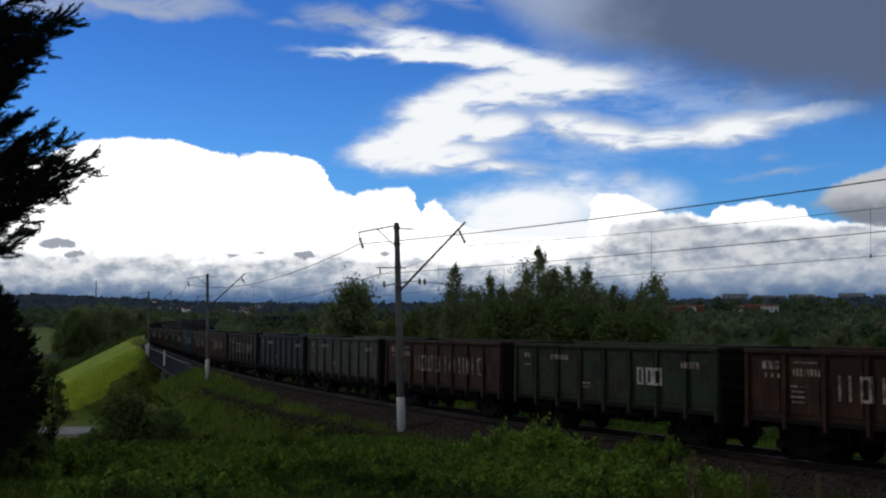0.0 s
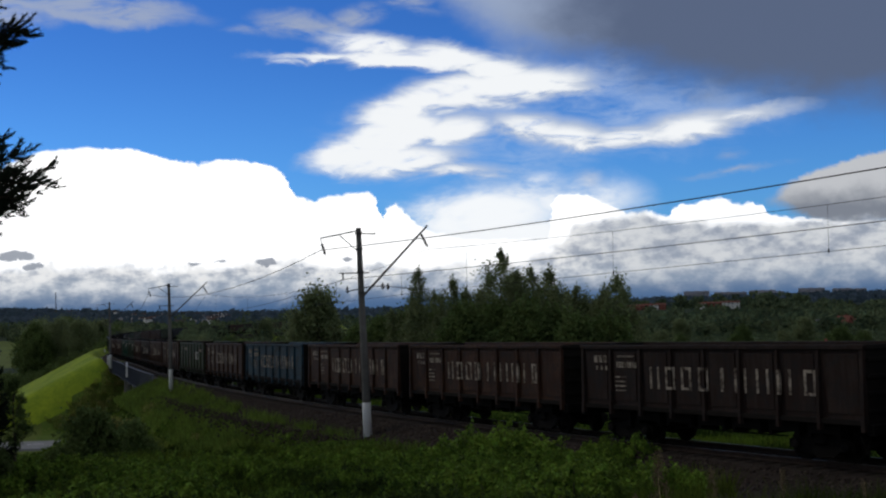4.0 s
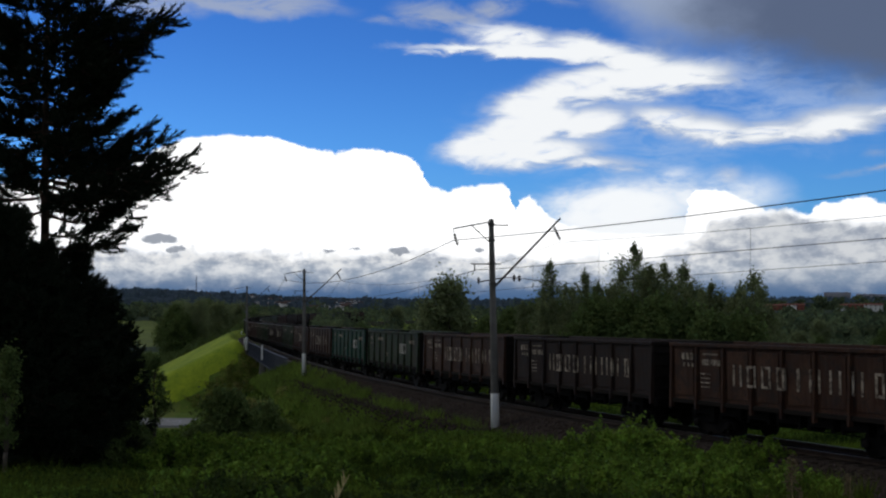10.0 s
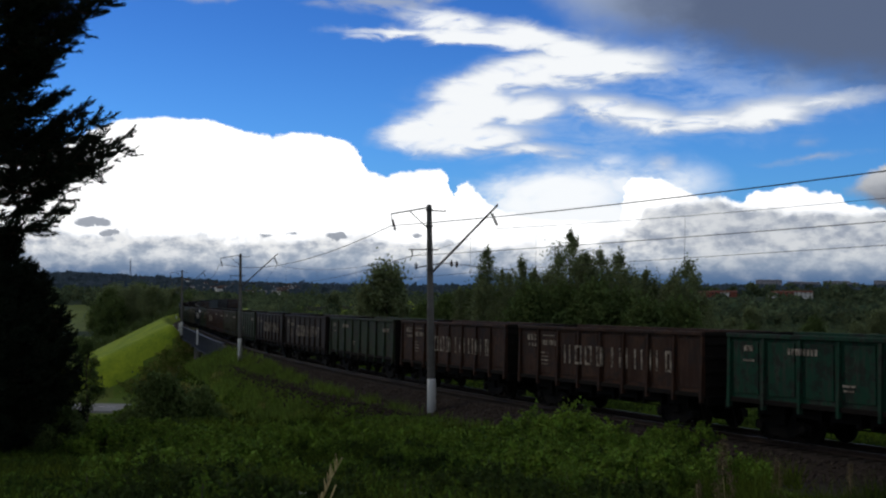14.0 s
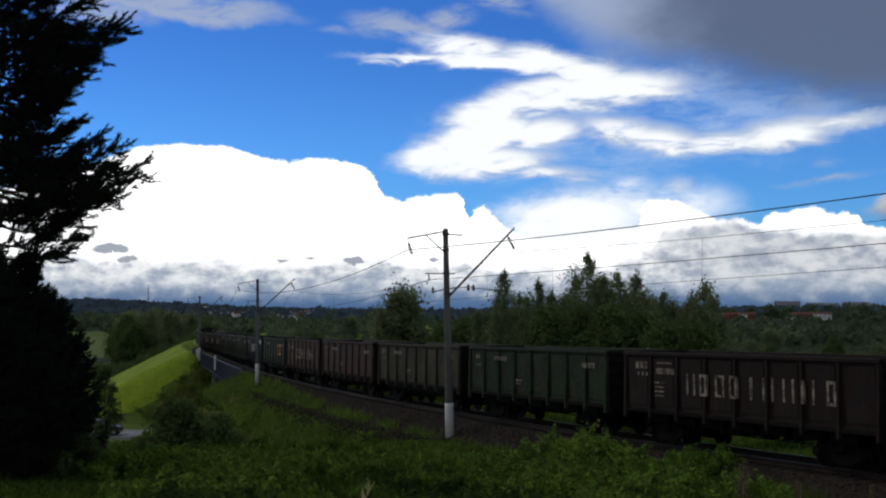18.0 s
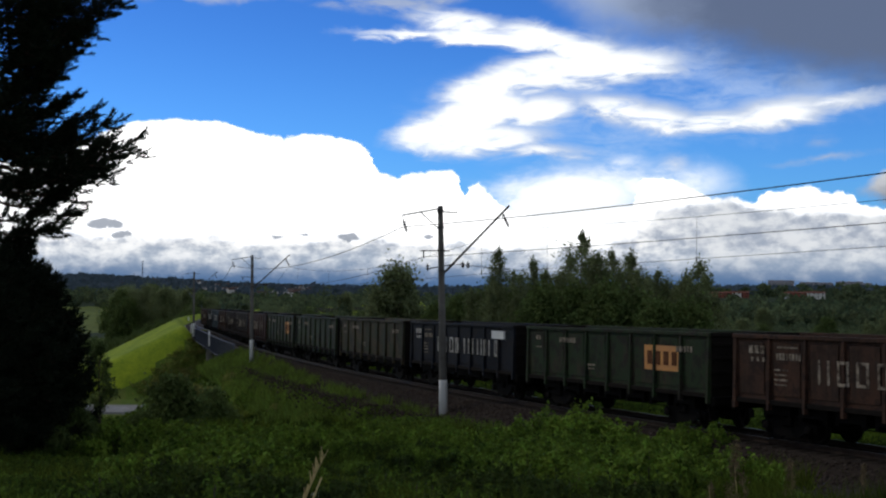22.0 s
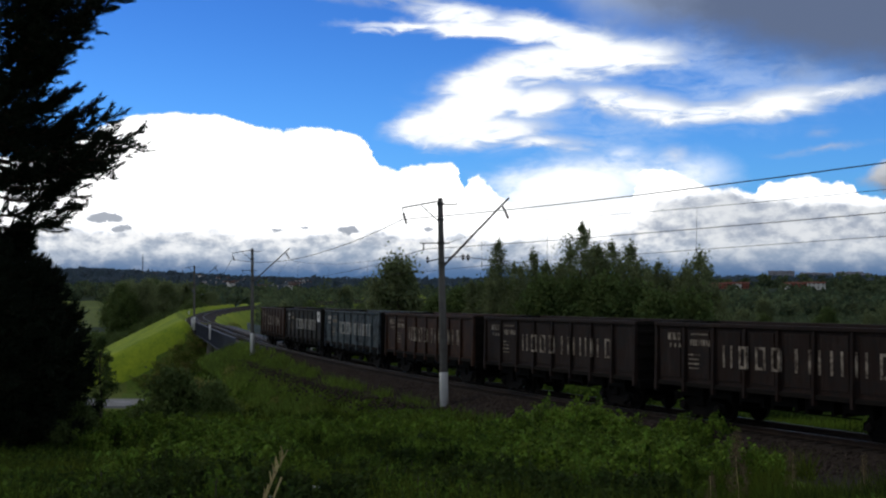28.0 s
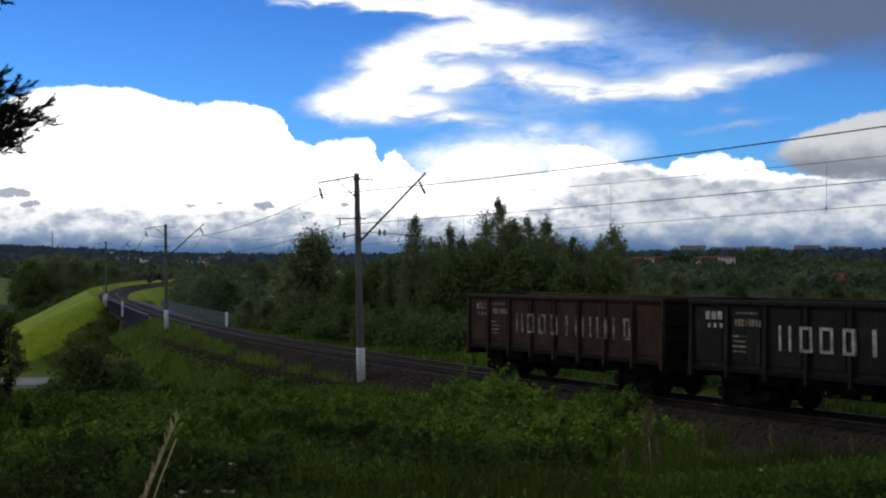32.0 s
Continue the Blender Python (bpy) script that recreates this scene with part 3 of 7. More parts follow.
def build_track():
    ballast = sweep("ballast_bed", [[(-3.4, -0.95), (-1.75, -0.22), (1.75, -0.22), (3.4, -0.95), (3.4, -1.3), (-3.4, -1.3)]], -110, BRIDGE[0], 2.0, M_BALLAST)
    tagged(ballast, "brown-grey crushed stone ballast bed under the track", "ballast", kind="structure")
    build_sleepers(ballast)
    b2 = sweep("ballast_bed", [[(-3.4, -0.95), (-1.75, -0.22), (1.75, -0.22), (3.4, -0.95), (3.4, -1.3), (-3.4, -1.3)]], BRIDGE[1], 420, 3.0, M_BALLAST)
    tagged(b2, "brown-grey crushed stone ballast bed beyond the bridge", "ballast", kind="structure")
    for off, lab in ((0.76, "rusty steel rail with a polished head, camera side"), (-0.76, "rusty steel rail with a polished head, far side")):
        prof = [(off - 0.075, -0.18), (off - 0.075, -0.165), (off - 0.01, -0.14), (off - 0.01, -0.045), (off - 0.036, -0.035), (off - 0.036, -0.003),
                (off + 0.036, -0.003), (off + 0.036, -0.035), (off + 0.01, -0.045), (off + 0.01, -0.14), (off + 0.075, -0.165), (off + 0.075, -0.18)]
        r = sweep("rail", [prof], -110, 420, 3.0, M_RAIL)
        tagged(r, "rusty steel rail with a polished head", "rail", group="rails of the track", kind="structure")
        sweep("rail_head", [[(off - 0.03, -0.003), (off - 0.03, 0.002), (off + 0.03, 0.002), (off + 0.03, -0.003)]], -110, 420, 3.0, M_RAILTOP, r)


def build_stones():
    """Loose crushed stones on the near shoulder of the ballast."""
    r = np.random.default_rng(71)
    n = 15000
    st = r.uniform(-46, 40, n)
    of = 1.75 + np.abs(r.normal(size=n)) * np.interp(st, [-44, -36, -28, 10, 36], [4.0, 2.6, 2.0, 1.9, 1.2])
    keep = of < 11
    st, of = st[keep], of[keep]
    at = np.array([tuple(on_track(a, b)) for a, b in zip(st, of)])
    rz = np.interp(st, SS, TZ)
    gz = terrain(at[:, 0], at[:, 1])[0]
    at[:, 2] = np.maximum(rz - 0.22 - np.clip(of - 1.75, 0, 1.65) * 0.4424, gz)
    n = len(at)
    size = r.uniform(0.035, 0.085, n)
    corners = np.array([(1, 0, 0), (-1, 0, 0), (0, 1, 0), (0, -1, 0), (0, 0, 0.8), (0, 0, -0.8)], float)
    v = at[:, None, :] + (corners[None] + r.normal(size=(n, 6, 3)) * 0.28) * size[:, None, None]
    tri = np.array([(0, 2, 4), (2, 1, 4), (1, 3, 4), (3, 0, 4), (2, 0, 5), (1, 2, 5), (3, 1, 5), (0, 3, 5)])
    faces = (np.arange(n)[:, None, None] * 6 + tri[None]).reshape(-1, 3)
    ob = fast_mesh("ballast_stones", v.reshape(-1, 3), faces, M_STONE)
    tagged(ob, "loose brown-grey crushed stones on the ballast shoulder", "stones", kind="stuff")


ground = build_ground()
build_track()


# ---- masts and wires ----
def build_mast():
    """Concrete mast at the origin; +y points over the track, z = 0 at the ground."""
    mast = thing("catenary_mast", "tapered grey concrete catenary mast with whitewashed foot", "mast", "masts along the railway")
    bm = bmesh.new()
    lathe(bm, (0, 0, -1.2), (0, 0, 1), [(0, 0.215), (1.2, 0.21), (6, 0.17), (11.42, 0.128), (11.47, 0.10)], 14)
    part("shaft", bm, M_CONCRETE, mast, smooth=True)
    bm = bmesh.new()
    lathe(bm, (0, 0, -0.3), (0, 0, 1), [(0, 0.218), (2.05, 0.209), (2.14, 0.207), (2.16, 0.19)], 14)
    part("whitewash_band", bm, M_LIME, mast, "peeling whitewashed foot", smooth=True)
    bm = bmesh.new()
    rod(bm, (0, 0.12, 6.98), (0, 3.72, 10.29), 0.050, 0.042)
    rod(bm, (0, 0.12, 7.05), (0, 3.72, 10.34), 0.020)
    part("cantilever", bm, M_STEEL, mast, "slanting dark steel cantilever")
    bm = bmesh.new()
    rod(bm, (0, -0.10, 10.12), (0, -1.98, 9.80), 0.032)
    rod(bm, (0, -1.05, 9.97), (0, -0.13, 9.16), 0.024)
    rod(bm, (0, -1.98, 9.80), (0, -1.94, 9.56), 0.018)
    part("feeder_bracket", bm, M_STEEL, mast)
    bm = bmesh.new()
    rod(bm, (0, 0.10, 9.98), (0, 0.88, 9.95), 0.028)
    rod(bm, (0, 0.86, 9.95), (0, 0.86, 10.03), 0.02)
    part("top_bracket", bm, M_STEEL, mast)
    bm = bmesh.new()
    rod(bm, (0, 0.45, 8.08), (0, -1.10, 8.10), 0.028)
    rod(bm, (0, -0.92, 8.10), (0, -0.92, 7.78), 0.035)
    part("side_bracket", bm, M_STEEL, mast)
    bm = bmesh.new()
    rod(bm, (0, -0.75, 7.22), (0, 0.6, 7.42), 0.03)
    rod(bm, (0, 0.6, 7.42), (0, 1.15, 7.40), 0.02)
    rod(bm, (0, 1.15, 7.40), (0, 3.58, 7.13), 0.018)
    part("registration_arm", bm, M_STEEL, mast)
    for p, way, n in (((0, -1.94, 9.58), (0, 0.30, -1), 4), ((0, 3.36, 9.90), (0, 0.50, -1), 5), ((0, 1.15, 7.22), (0, 0, 1), 2), ((0, 1.42, 7.20), (0, 0, 1), 2), ((0, -0.72, 7.12), (0, 0, 1), 2)):
        bm = bmesh.new()
        prof = [(0.0, 0.02)]
        for k in range(n):
            prof += [(0.06 + 0.13 * k, 0.035), (0.10 + 0.13 * k, 0.10), (0.13 + 0.13 * k, 0.09), (0.15 + 0.13 * k, 0.03)]
        prof.append((0.10 + 0.13 * n, 0.02))
        lathe(bm, p, way, prof, 10)
        part("insulator", bm, M_PORCELAIN, mast, "brown ribbed porcelain insulator")
    for z in (7.12, 8.1, 9.22, 10.0):
        bm = bmesh.new()
        lathe(bm, (0, 0, z - 0.05), (0, 0, 1), [(0, 0.175), (0.1, 0.175)], 12)
        part("clamp_band", bm, M_STEEL, mast)
    return mast


MAST_AT = (-56.0, -6.5, 42.5, 135.5)


def mast_pose(s):
    p = on_track(s, 3.1)
    lean = {-6.5: 1.4, 42.5: 0.4}.get(s, 0.2)
    base = {-6.5: EYE - 6.36, 42.5: EYE - 6.42}.get(s, p.z - 0.75)
    # local y over the track
    size = 0.88 if s == 42.5 else 1.0
    return pose(p.x, p.y, base, 0, 0, math.degrees(track_heading(s)) - 90) @ pose(0, 0, 0, lean, 0, 0) @ Matrix.Diagonal((size, size, size, 1))


def build_masts():
    first = build_mast()
    first.matrix_basis = mast_pose(MAST_AT[0])
    for s in MAST_AT[1:]:
        m = mast_pose(s)
        ob = copy_thing(first, m)
        ob.matrix_basis = m


def mast_point(s, y, z):
    return mast_pose(s) @ Vector((0, y, z))


def build_wires():
    specs = (("feeder_wire", "thick dark feeder wire sagging between masts", -1.98, 9.24, 1.0, 0.38, 0.0, 0.019),
             ("messenger_wire", "messenger wire of the overhead line", 3.66, 9.12, 1.1, 0.40, 0.0, 0.010),
             ("contact_wire", "copper contact wire over the track", 3.60, 7.05, 0.12, 0.0, 0.33, 0.010),
             ("signal_wire", "thin power wire on the mast brackets", -0.92, 7.80, 0.9, 0.17, 0.0, 0.013))
    lines = {}
    for name, label, y, z, sag, taut, lift, r in specs:
        ob = thing(name, label, "cable", "overhead wires")
        for a, b in zip(MAST_AT, MAST_AT[1:]):
            p, q = mast_point(a, y, z + (lift if a < -50 else 0)), mast_point(b, y, z)
            sg = taut if a < -50 else sag * ((q - p).length / 50) ** 2
            bm = bmesh.new()
            pts = [p.lerp(q, k / 14) - Vector((0, 0, sg * 4 * (k / 14) * (1 - k / 14))) for k in range(15)]
            tube(bm, pts, r)
            part("span", bm, M_WIRE, ob)
            lines[name, a] = pts
    for a in MAST_AT[:2]:
        up, down = lines["messenger_wire", a], lines["contact_wire", a]
        holder = thing("dropper_set", "thin droppers joining contact wire to messenger", "cable", "droppers")
        for k in (1, 4, 7, 10, 13):
            bm = bmesh.new()
            rod(bm, up[k], down[k], 0.007, n=4)
            lathe(bm, down[k] + Vector((0, 0, -0.05)), (0, 0, 1), [(0, 0.02), (0.1, 0.03), (0.14, 0.02)], 6)
            part("dropper", bm, M_WIRE, holder)


# ---- wagons ----
HALF = 6.36


def build_wagon():
    """Four-axle open wagon; x along its travel, rail head at z = 0, -y towards the camera."""
    w = thing("open_wagon", "open freight wagon", "wagon", "wagons of the train")
    paint = PAINTS["brown"]
    for y in (-1.50, 1.46):
        bm = bmesh.new()
        box(bm, -HALF, HALF, y, y + 0.04, 1.24, 3.40)
        part("side_wall", bm, paint, w)
    for x in (-HALF, HALF - 0.05):
        bm = bmesh.new()
        box(bm, x, x + 0.05, -1.455, 1.455, 1.24, 3.36)
        part("end_wall", bm, M_SOOT_SHADE, w)
    bm = bmesh.new()
    box(bm, -HALF + 0.06, HALF - 0.06, -1.455, 1.455, 1.36, 1.42)
    part("floor", bm, paint, w)
    for y, sgn in ((-1.50, -1), (1.50, 1)):
        bm = bmesh.new()
        lo, hi = sorted((y - 0.03 * sgn, y + 0.10 * sgn))
        box(bm, -HALF - 0.03, HALF + 0.03, lo, hi, 3.34, 3.48, 0.015)
        part("top_chord", bm, paint, w)
        bm = bmesh.new()
        lo, hi = sorted((y, y + 0.09 * sgn))
        box(bm, -HALF, HALF, lo, hi, 1.20, 1.36, 0.012)
        part("sill", bm, M_SOOT_SHADE, w)
        # shallow pressed panels between the posts
        for k in range(8):
            x0 = -HALF + 0.09 + k * (2 * HALF - 0.02) / 8
            bm = bmesh.new()
            lo, hi = sorted((y, y + 0.025 * sgn))
            box(bm, x0 + 0.14, x0 + 1.31, lo, hi, 1.50, 3.22, 0.02)
            part("wall_panel", bm, paint, w)
        for k in range(9):
            x = -HALF + 0.07 + k * (2 * HALF - 0.14) / 8
            half = 0.085 if k in (0, 8) else 0.075
            bm = bmesh.new()
            vs = [bm.verts.new(v) for v in ((x - half, y, 3.36), (x + half, y, 3.36), (x + half, y, 1.02), (x - half, y, 1.02))]
            us = [bm.verts.new((v.co.x * 1.0 + (0.02 if v.co.x < x else -0.02), y + (0.07 if v.co.z > 2 else 0.15) * sgn, v.co.z)) for v in vs]
            for i in range(4):
                f = (vs[i], vs[(i + 1) % 4], us[(i + 1) % 4], us[i])
                bm.faces.new(f if sgn < 0 else f[::-1])
            bm.faces.new(us if sgn > 0 else us[::-1])
            bmesh.ops.recalc_face_normals(bm, faces=bm.faces)
            part("side_post", bm, paint, w)
    for x, sgn in ((-HALF, -1), (HALF, 1)):
        bm = bmesh.new()
        for z in (1.62, 2.1, 2.58, 3.06):
            lo, hi = sorted((x, x + 0.07 * sgn))
            box(bm, lo, hi, -1.42, 1.42, z - 0.06, z + 0.06, 0.012)
        lo, hi = sorted((x, x + 0.10 * sgn))
        box(bm, lo, hi, -1.50, 1.50, 3.34, 3.48, 0.015)
        part("end_ribs", bm, M_SOOT_SHADE, w)
        bm = bmesh.new()
        lo, hi = sorted((x - 0.02 * sgn, x + 0.22 * sgn))
        box(bm, lo, hi, -1.52, 1.52, 0.92, 1.24, 0.02)
        part("buffer_beam", bm, M_IRON, w)
        bm = bmesh.new()
        rod(bm, (x + 0.1 * sgn, 0, 1.06), (x + 0.52 * sgn, 0, 1.06), 0.09)
        box(bm, min(x + 0.42 * sgn, x + 0.66 * sgn), max(x + 0.42 * sgn, x + 0.66 * sgn), -0.17, 0.17, 0.88, 1.24, 0.04)
        part("coupler", bm, M_IRON, w)
        bm = bmesh.new()
        y = 1.30 * sgn
        for dy in (-0.18, 0.18):
            rod(bm, (x + 0.11 * sgn, y + dy, 1.25), (x + 0.11 * sgn, y + dy, 3.35), 0.016, n=5)
        for k in range(7):
            rod(bm, (x + 0.11 * sgn, y - 0.18, 1.4 + 0.3 * k), (x + 0.11 * sgn, y + 0.18, 1.4 + 0.3 * k), 0.012, n=5)
        part("ladder", bm, M_IRON, w)
        bm = bmesh.new()
        y = -1.36
        for a, b in (((x, y, 0.95), (x - 0.18 * sgn, y, 0.42)), ((x - 0.40 * sgn, y, 0.95), (x - 0.18 * sgn, y, 0.42)), ((x - 0.08 * sgn, y, 0.42), (x - 0.28 * sgn, y, 0.42))):
            rod(bm, a, b, 0.02, n=5)
        part("step", bm, M_IRON, w, "bent foot step")
    bm = bmesh.new()
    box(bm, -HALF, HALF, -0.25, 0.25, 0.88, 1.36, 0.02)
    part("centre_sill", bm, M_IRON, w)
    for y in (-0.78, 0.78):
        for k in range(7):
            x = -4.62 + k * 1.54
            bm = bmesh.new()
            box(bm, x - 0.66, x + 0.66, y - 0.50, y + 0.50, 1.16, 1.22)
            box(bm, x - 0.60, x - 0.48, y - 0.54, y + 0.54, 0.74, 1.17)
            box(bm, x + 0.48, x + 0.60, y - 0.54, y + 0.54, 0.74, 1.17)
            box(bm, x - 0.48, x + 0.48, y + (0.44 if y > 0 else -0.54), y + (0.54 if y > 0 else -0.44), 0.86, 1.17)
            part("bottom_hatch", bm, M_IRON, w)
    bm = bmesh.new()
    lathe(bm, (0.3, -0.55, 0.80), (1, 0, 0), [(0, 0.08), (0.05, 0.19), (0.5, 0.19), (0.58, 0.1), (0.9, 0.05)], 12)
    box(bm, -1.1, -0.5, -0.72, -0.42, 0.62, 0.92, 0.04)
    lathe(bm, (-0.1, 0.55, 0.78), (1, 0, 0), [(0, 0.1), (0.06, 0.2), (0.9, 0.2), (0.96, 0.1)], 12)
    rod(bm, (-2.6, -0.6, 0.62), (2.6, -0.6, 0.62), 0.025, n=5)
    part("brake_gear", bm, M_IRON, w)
    for cx in (-4.325, 4.325):
        bogie = new("bogie")
        bogie.parent = w
        bogie.matrix_basis = pose(cx, 0, 0)
        bm = bmesh.new()
        box(bm, -0.22, 0.22, -1.22, 1.22, 0.52, 0.86, 0.05)
        part("bolster", bm, M_IRON, bogie)
        for y in (-1.02, 1.02):
            bm = bmesh.new()
            pts = [(-1.22, 0.36), (-1.22, 0.62), (-0.95, 0.70), (-0.45, 0.86), (0.45, 0.86), (0.95, 0.70), (1.22, 0.62), (1.22, 0.36), (0.72, 0.36), (0.45, 0.18), (-0.45, 0.18), (-0.72, 0.36)]
            lo = [bm.verts.new((a, y - 0.09, b)) for a, b in pts]
            hi = [bm.verts.new((a, y + 0.09, b)) for a, b in pts]
            bm.faces.new(lo)
            bm.faces.new(hi[::-1])
            for i in range(12):
                bm.faces.new((lo[i], hi[i], hi[(i + 1) % 12], lo[(i + 1) % 12]))
            for ax in (-0.925, 0.925):
                lathe(bm, (ax, y + (0.10 if y > 0 else -0.10), 0.475), (0, 1 if y > 0 else -1, 0), [(0, 0.16), (0.08, 0.15), (0.11, 0.09)], 10)
            part("side_frame", bm, M_IRON, bogie)
        for ax in (-0.925, 0.925):
            bm = bmesh.new()
            rod(bm, (0, -0.95, 0), (0, 0.95, 0), 0.08, n=10)
            for y, sg in ((-0.72, -1), (0.72, 1)):
                lathe(bm, (0, y, 0), (0, sg, 0), [(-0.05, 0.50), (-0.015, 0.50), (0.0, 0.475), (0.09, 0.47), (0.09, 0.40), (0.05, 0.37), (0.06, 0.16), (0.1, 0.12)], 24)
            part("wheelset", bm, M_WHEEL, bogie, at=pose(ax, 0, 0.475), smooth=False)
    return w


# colour, marking style of each wagon from the tail of the train forward
CONSIST = [
    ("brown", "name"), ("charcoal", "name board"), ("blue_grey", "name"), ("brown", "name"), ("dark_brown", "name"), ("dark_brown", "name"),
    ("red_brown", "name"), ("green", "orange"), ("green", "small"), ("olive", "small"), ("navy", "name plate"), ("green", "orange"),
    ("faded_brown", "name"), ("faded_brown", "small"), ("olive", "small"), ("green", "small"), ("dark_brown", "name"), ("dark_brown", "name"),
    ("green", "small"), ("brown", "name"), ("brown", "name"), ("bright_green", "short"), ("green", "short"), ("brown", "name"),
    ("dark_brown", "name"), ("brown", "name"), ("brown", "name"), ("green", "short"), ("brown", "name"), ("blue", "name"),
    ("brown", "name"), ("brown", "name"), ("dark_brown", "name"), ("slate_blue", "small"), ("grey_green", "small"), ("brown", "name"),
    ("green", "short"), ("brown", "name"), ("dark_brown", "name"), ("green", "small"),
]
WORDS = {
    "brown": "rusty brown", "dark_brown": "sooty dark brown", "red_brown": "rust red", "faded_brown": "faded patchy rust-brown", "charcoal": "charcoal grey",
    "blue_grey": "weathered pale blue-grey", "blue": "weathered blue", "navy": "clean navy blue", "slate_blue": "dark slate blue", "green": "dull green",
    "bright_green": "vivid scratched green", "olive": "olive green and rusty", "grey_green": "pale grey-green",
}


def marks(w, style, k, rnd):
    """Painted bars for the lettering on the camera's side."""
    y = -1.535

    def bars(name, rows, mat=M_MARK, label=""):
        bm = bmesh.new()
        for x, z, wd, ht in rows:
            post = min(abs(x - (-HALF + 0.07 + q * (2 * HALF - 0.14) / 8)) for q in range(9)) < 0.13
            box(bm, x - wd / 2, x + wd / 2, y - (0.085 if post else 0.008), y + 0.012, z - ht / 2, z + ht / 2)
        ob = part(name, bm, mat, w, label)
        if len(rows) > 1:
            ob["kind"] = "stuff"

    letter_mat = {"navy": M_MARK, "charcoal": M_MARK, "blue_grey": M_MARK, "brown": M_FADED, "blue": M_FADED}.get(CONSIST[k][0], M_FADED)
    if "name" in style:
        h, z0, st = 0.76, 2.36, 0.10
        for x, wd, shape in ((-2.90, 0.48, "pair"), (-2.13, 0.46, "ring"), (-1.34, 0.48, "ring"), (-0.55, 0.46, "ring"), (0.30, 0.14, "one"), (1.14, 0.44, "pair"), (2.02, 0.52, "pair"), (2.96, 0.50, "pair"), (3.92, 0.46, "ring")):
            x = x + 0.5 + rnd.uniform(-0.03, 0.03)
            rows = [(x, z0, wd, h)] if shape == "one" else [(x - wd / 2 + st / 2, z0, st, h), (x + wd / 2 - st / 2, z0, st, h)]
            if shape == "ring":
                rows += [(x, z0 + h / 2 - 0.045, wd - 2 * st, 0.09), (x, z0 - h / 2 + 0.045, wd - 2 * st, 0.09)]
            bars("lettering", rows, letter_mat, "plain painted bars standing for a letter")
        bars("lettering", [(-5.55 + 0.26 * i, 2.98, 0.19, 0.26) for i in range(3)] + [(-5.5 + 0.26 * i, 2.66, 0.1, 0.14) for i in range(3)], letter_mat)
        bars("lettering", [(-4.35 + 0.14 * i, 2.78, 0.09, 0.22) for i in range(8)], M_FADED)
        bars("lettering", [(-4.2, 2.35 - 0.16 * i, 0.6 - 0.1 * (i % 2), 0.05) for i in range(4)] + [(-3.9, 3.08, 0.9, 0.06)], M_FADED)
    if "board" in style:
        bars("board", [(5.35, 2.98, 0.86, 0.74)], M_LIME, "white square board")
        y -= 0.02
        bars("lettering", [(5.35, 3.05, 0.5, 0.08), (5.35, 2.9, 0.4, 0.08)], M_IRON)
        y += 0.02
    if "plate" in style:
        bars("board", [(4.75, 3.0, 1.3, 0.36)], M_LIME, "pale rectangular plate")
    if "orange" in style:
        bars("board", [(3.60, 2.48, 2.2, 0.92)], M_PLATE, "faded orange painted panel")
        y -= 0.02
        bars("lettering", [(2.85 + 0.5 * i, 2.48, 0.28, 0.5) for i in range(4)], M_RUSTMARK)
        y += 0.02
    if style == "short":
        bars("lettering", [(2.05 + 0.52 * i + d, 2.40, 0.11, 0.62) for i in range(3) for d in (0.0, 0.27)] + [(2.185 + 0.52 * i, z, 0.16, 0.09) for i in range(3) for z in (2.135, 2.665)], M_MARK)
    if style in ("small", "short", "orange"):
        bars("lettering", [(-3.6 + 0.16 * i, 2.95, 0.1, 0.2) for i in range(8)], M_FADED)
        bars("lettering", [(-5.4, 3.0, 0.4, 0.18), (-5.4, 2.6, 0.5, 0.06), (-1.2, 2.0, 0.5, 0.06), (-1.2, 1.85, 0.4, 0.06)], M_FADED)
        bars("lettering", [(4.6 + 0.18 * i, 2.85, 0.11, 0.22) for i in range(5)], M_FADED)


M_FADED = material("faded_marking", (0.36, 0.31, 0.25), 0.85, (0.045, 0.032, 0.026), 3.2, 14, 0.1, spread=0.45)
M_RUSTMARK = material("brown_marking", (0.14, 0.06, 0.03), 0.8, None, 3, 25, 0.1)
SPEED, TAIL_AT_END = 15.522, -13.771
# the train gathers a little speed: seconds, metres behind an even run
LAG = [(0, 3.95), (1, 3.75), (5, 2.85), (7, 2.22), (9, 1.75), (11, 1.40), (13, 1.02), (17, 0.45), (19, 0.33), (21, 0.15), (23, 0.02), (25, 0.07), (28, 0.12), (32, 0.10)]


def build_train():
    rnd = random.Random(5)
    first = build_wagon()
    made = []
    for k, (colour, style) in enumerate(CONSIST):
        w = first if k == 0 else copy_thing(first, Matrix())
        made.append(w)
    for k, (colour, style) in enumerate(CONSIST):
        w = made[k]
        for o in w.children:
            if o.type == "MESH" and o.data.materials[0] == PAINTS["brown"]:
                o.material_slots[0].link = "OBJECT"
                o.material_slots[0].material = PAINTS[colour]
        tail = {"name": "pale lettering bars", "short": "short white mark", "small": "small faded markings"}
        note = "white square board" if "board" in style else "bold white bars" if "plate" in style else "orange panel" if style == "orange" else tail[style]
        tagged(w, f"{WORDS[colour]} open freight wagon with {note}")
        marks(w, style, k, rnd)
    return made


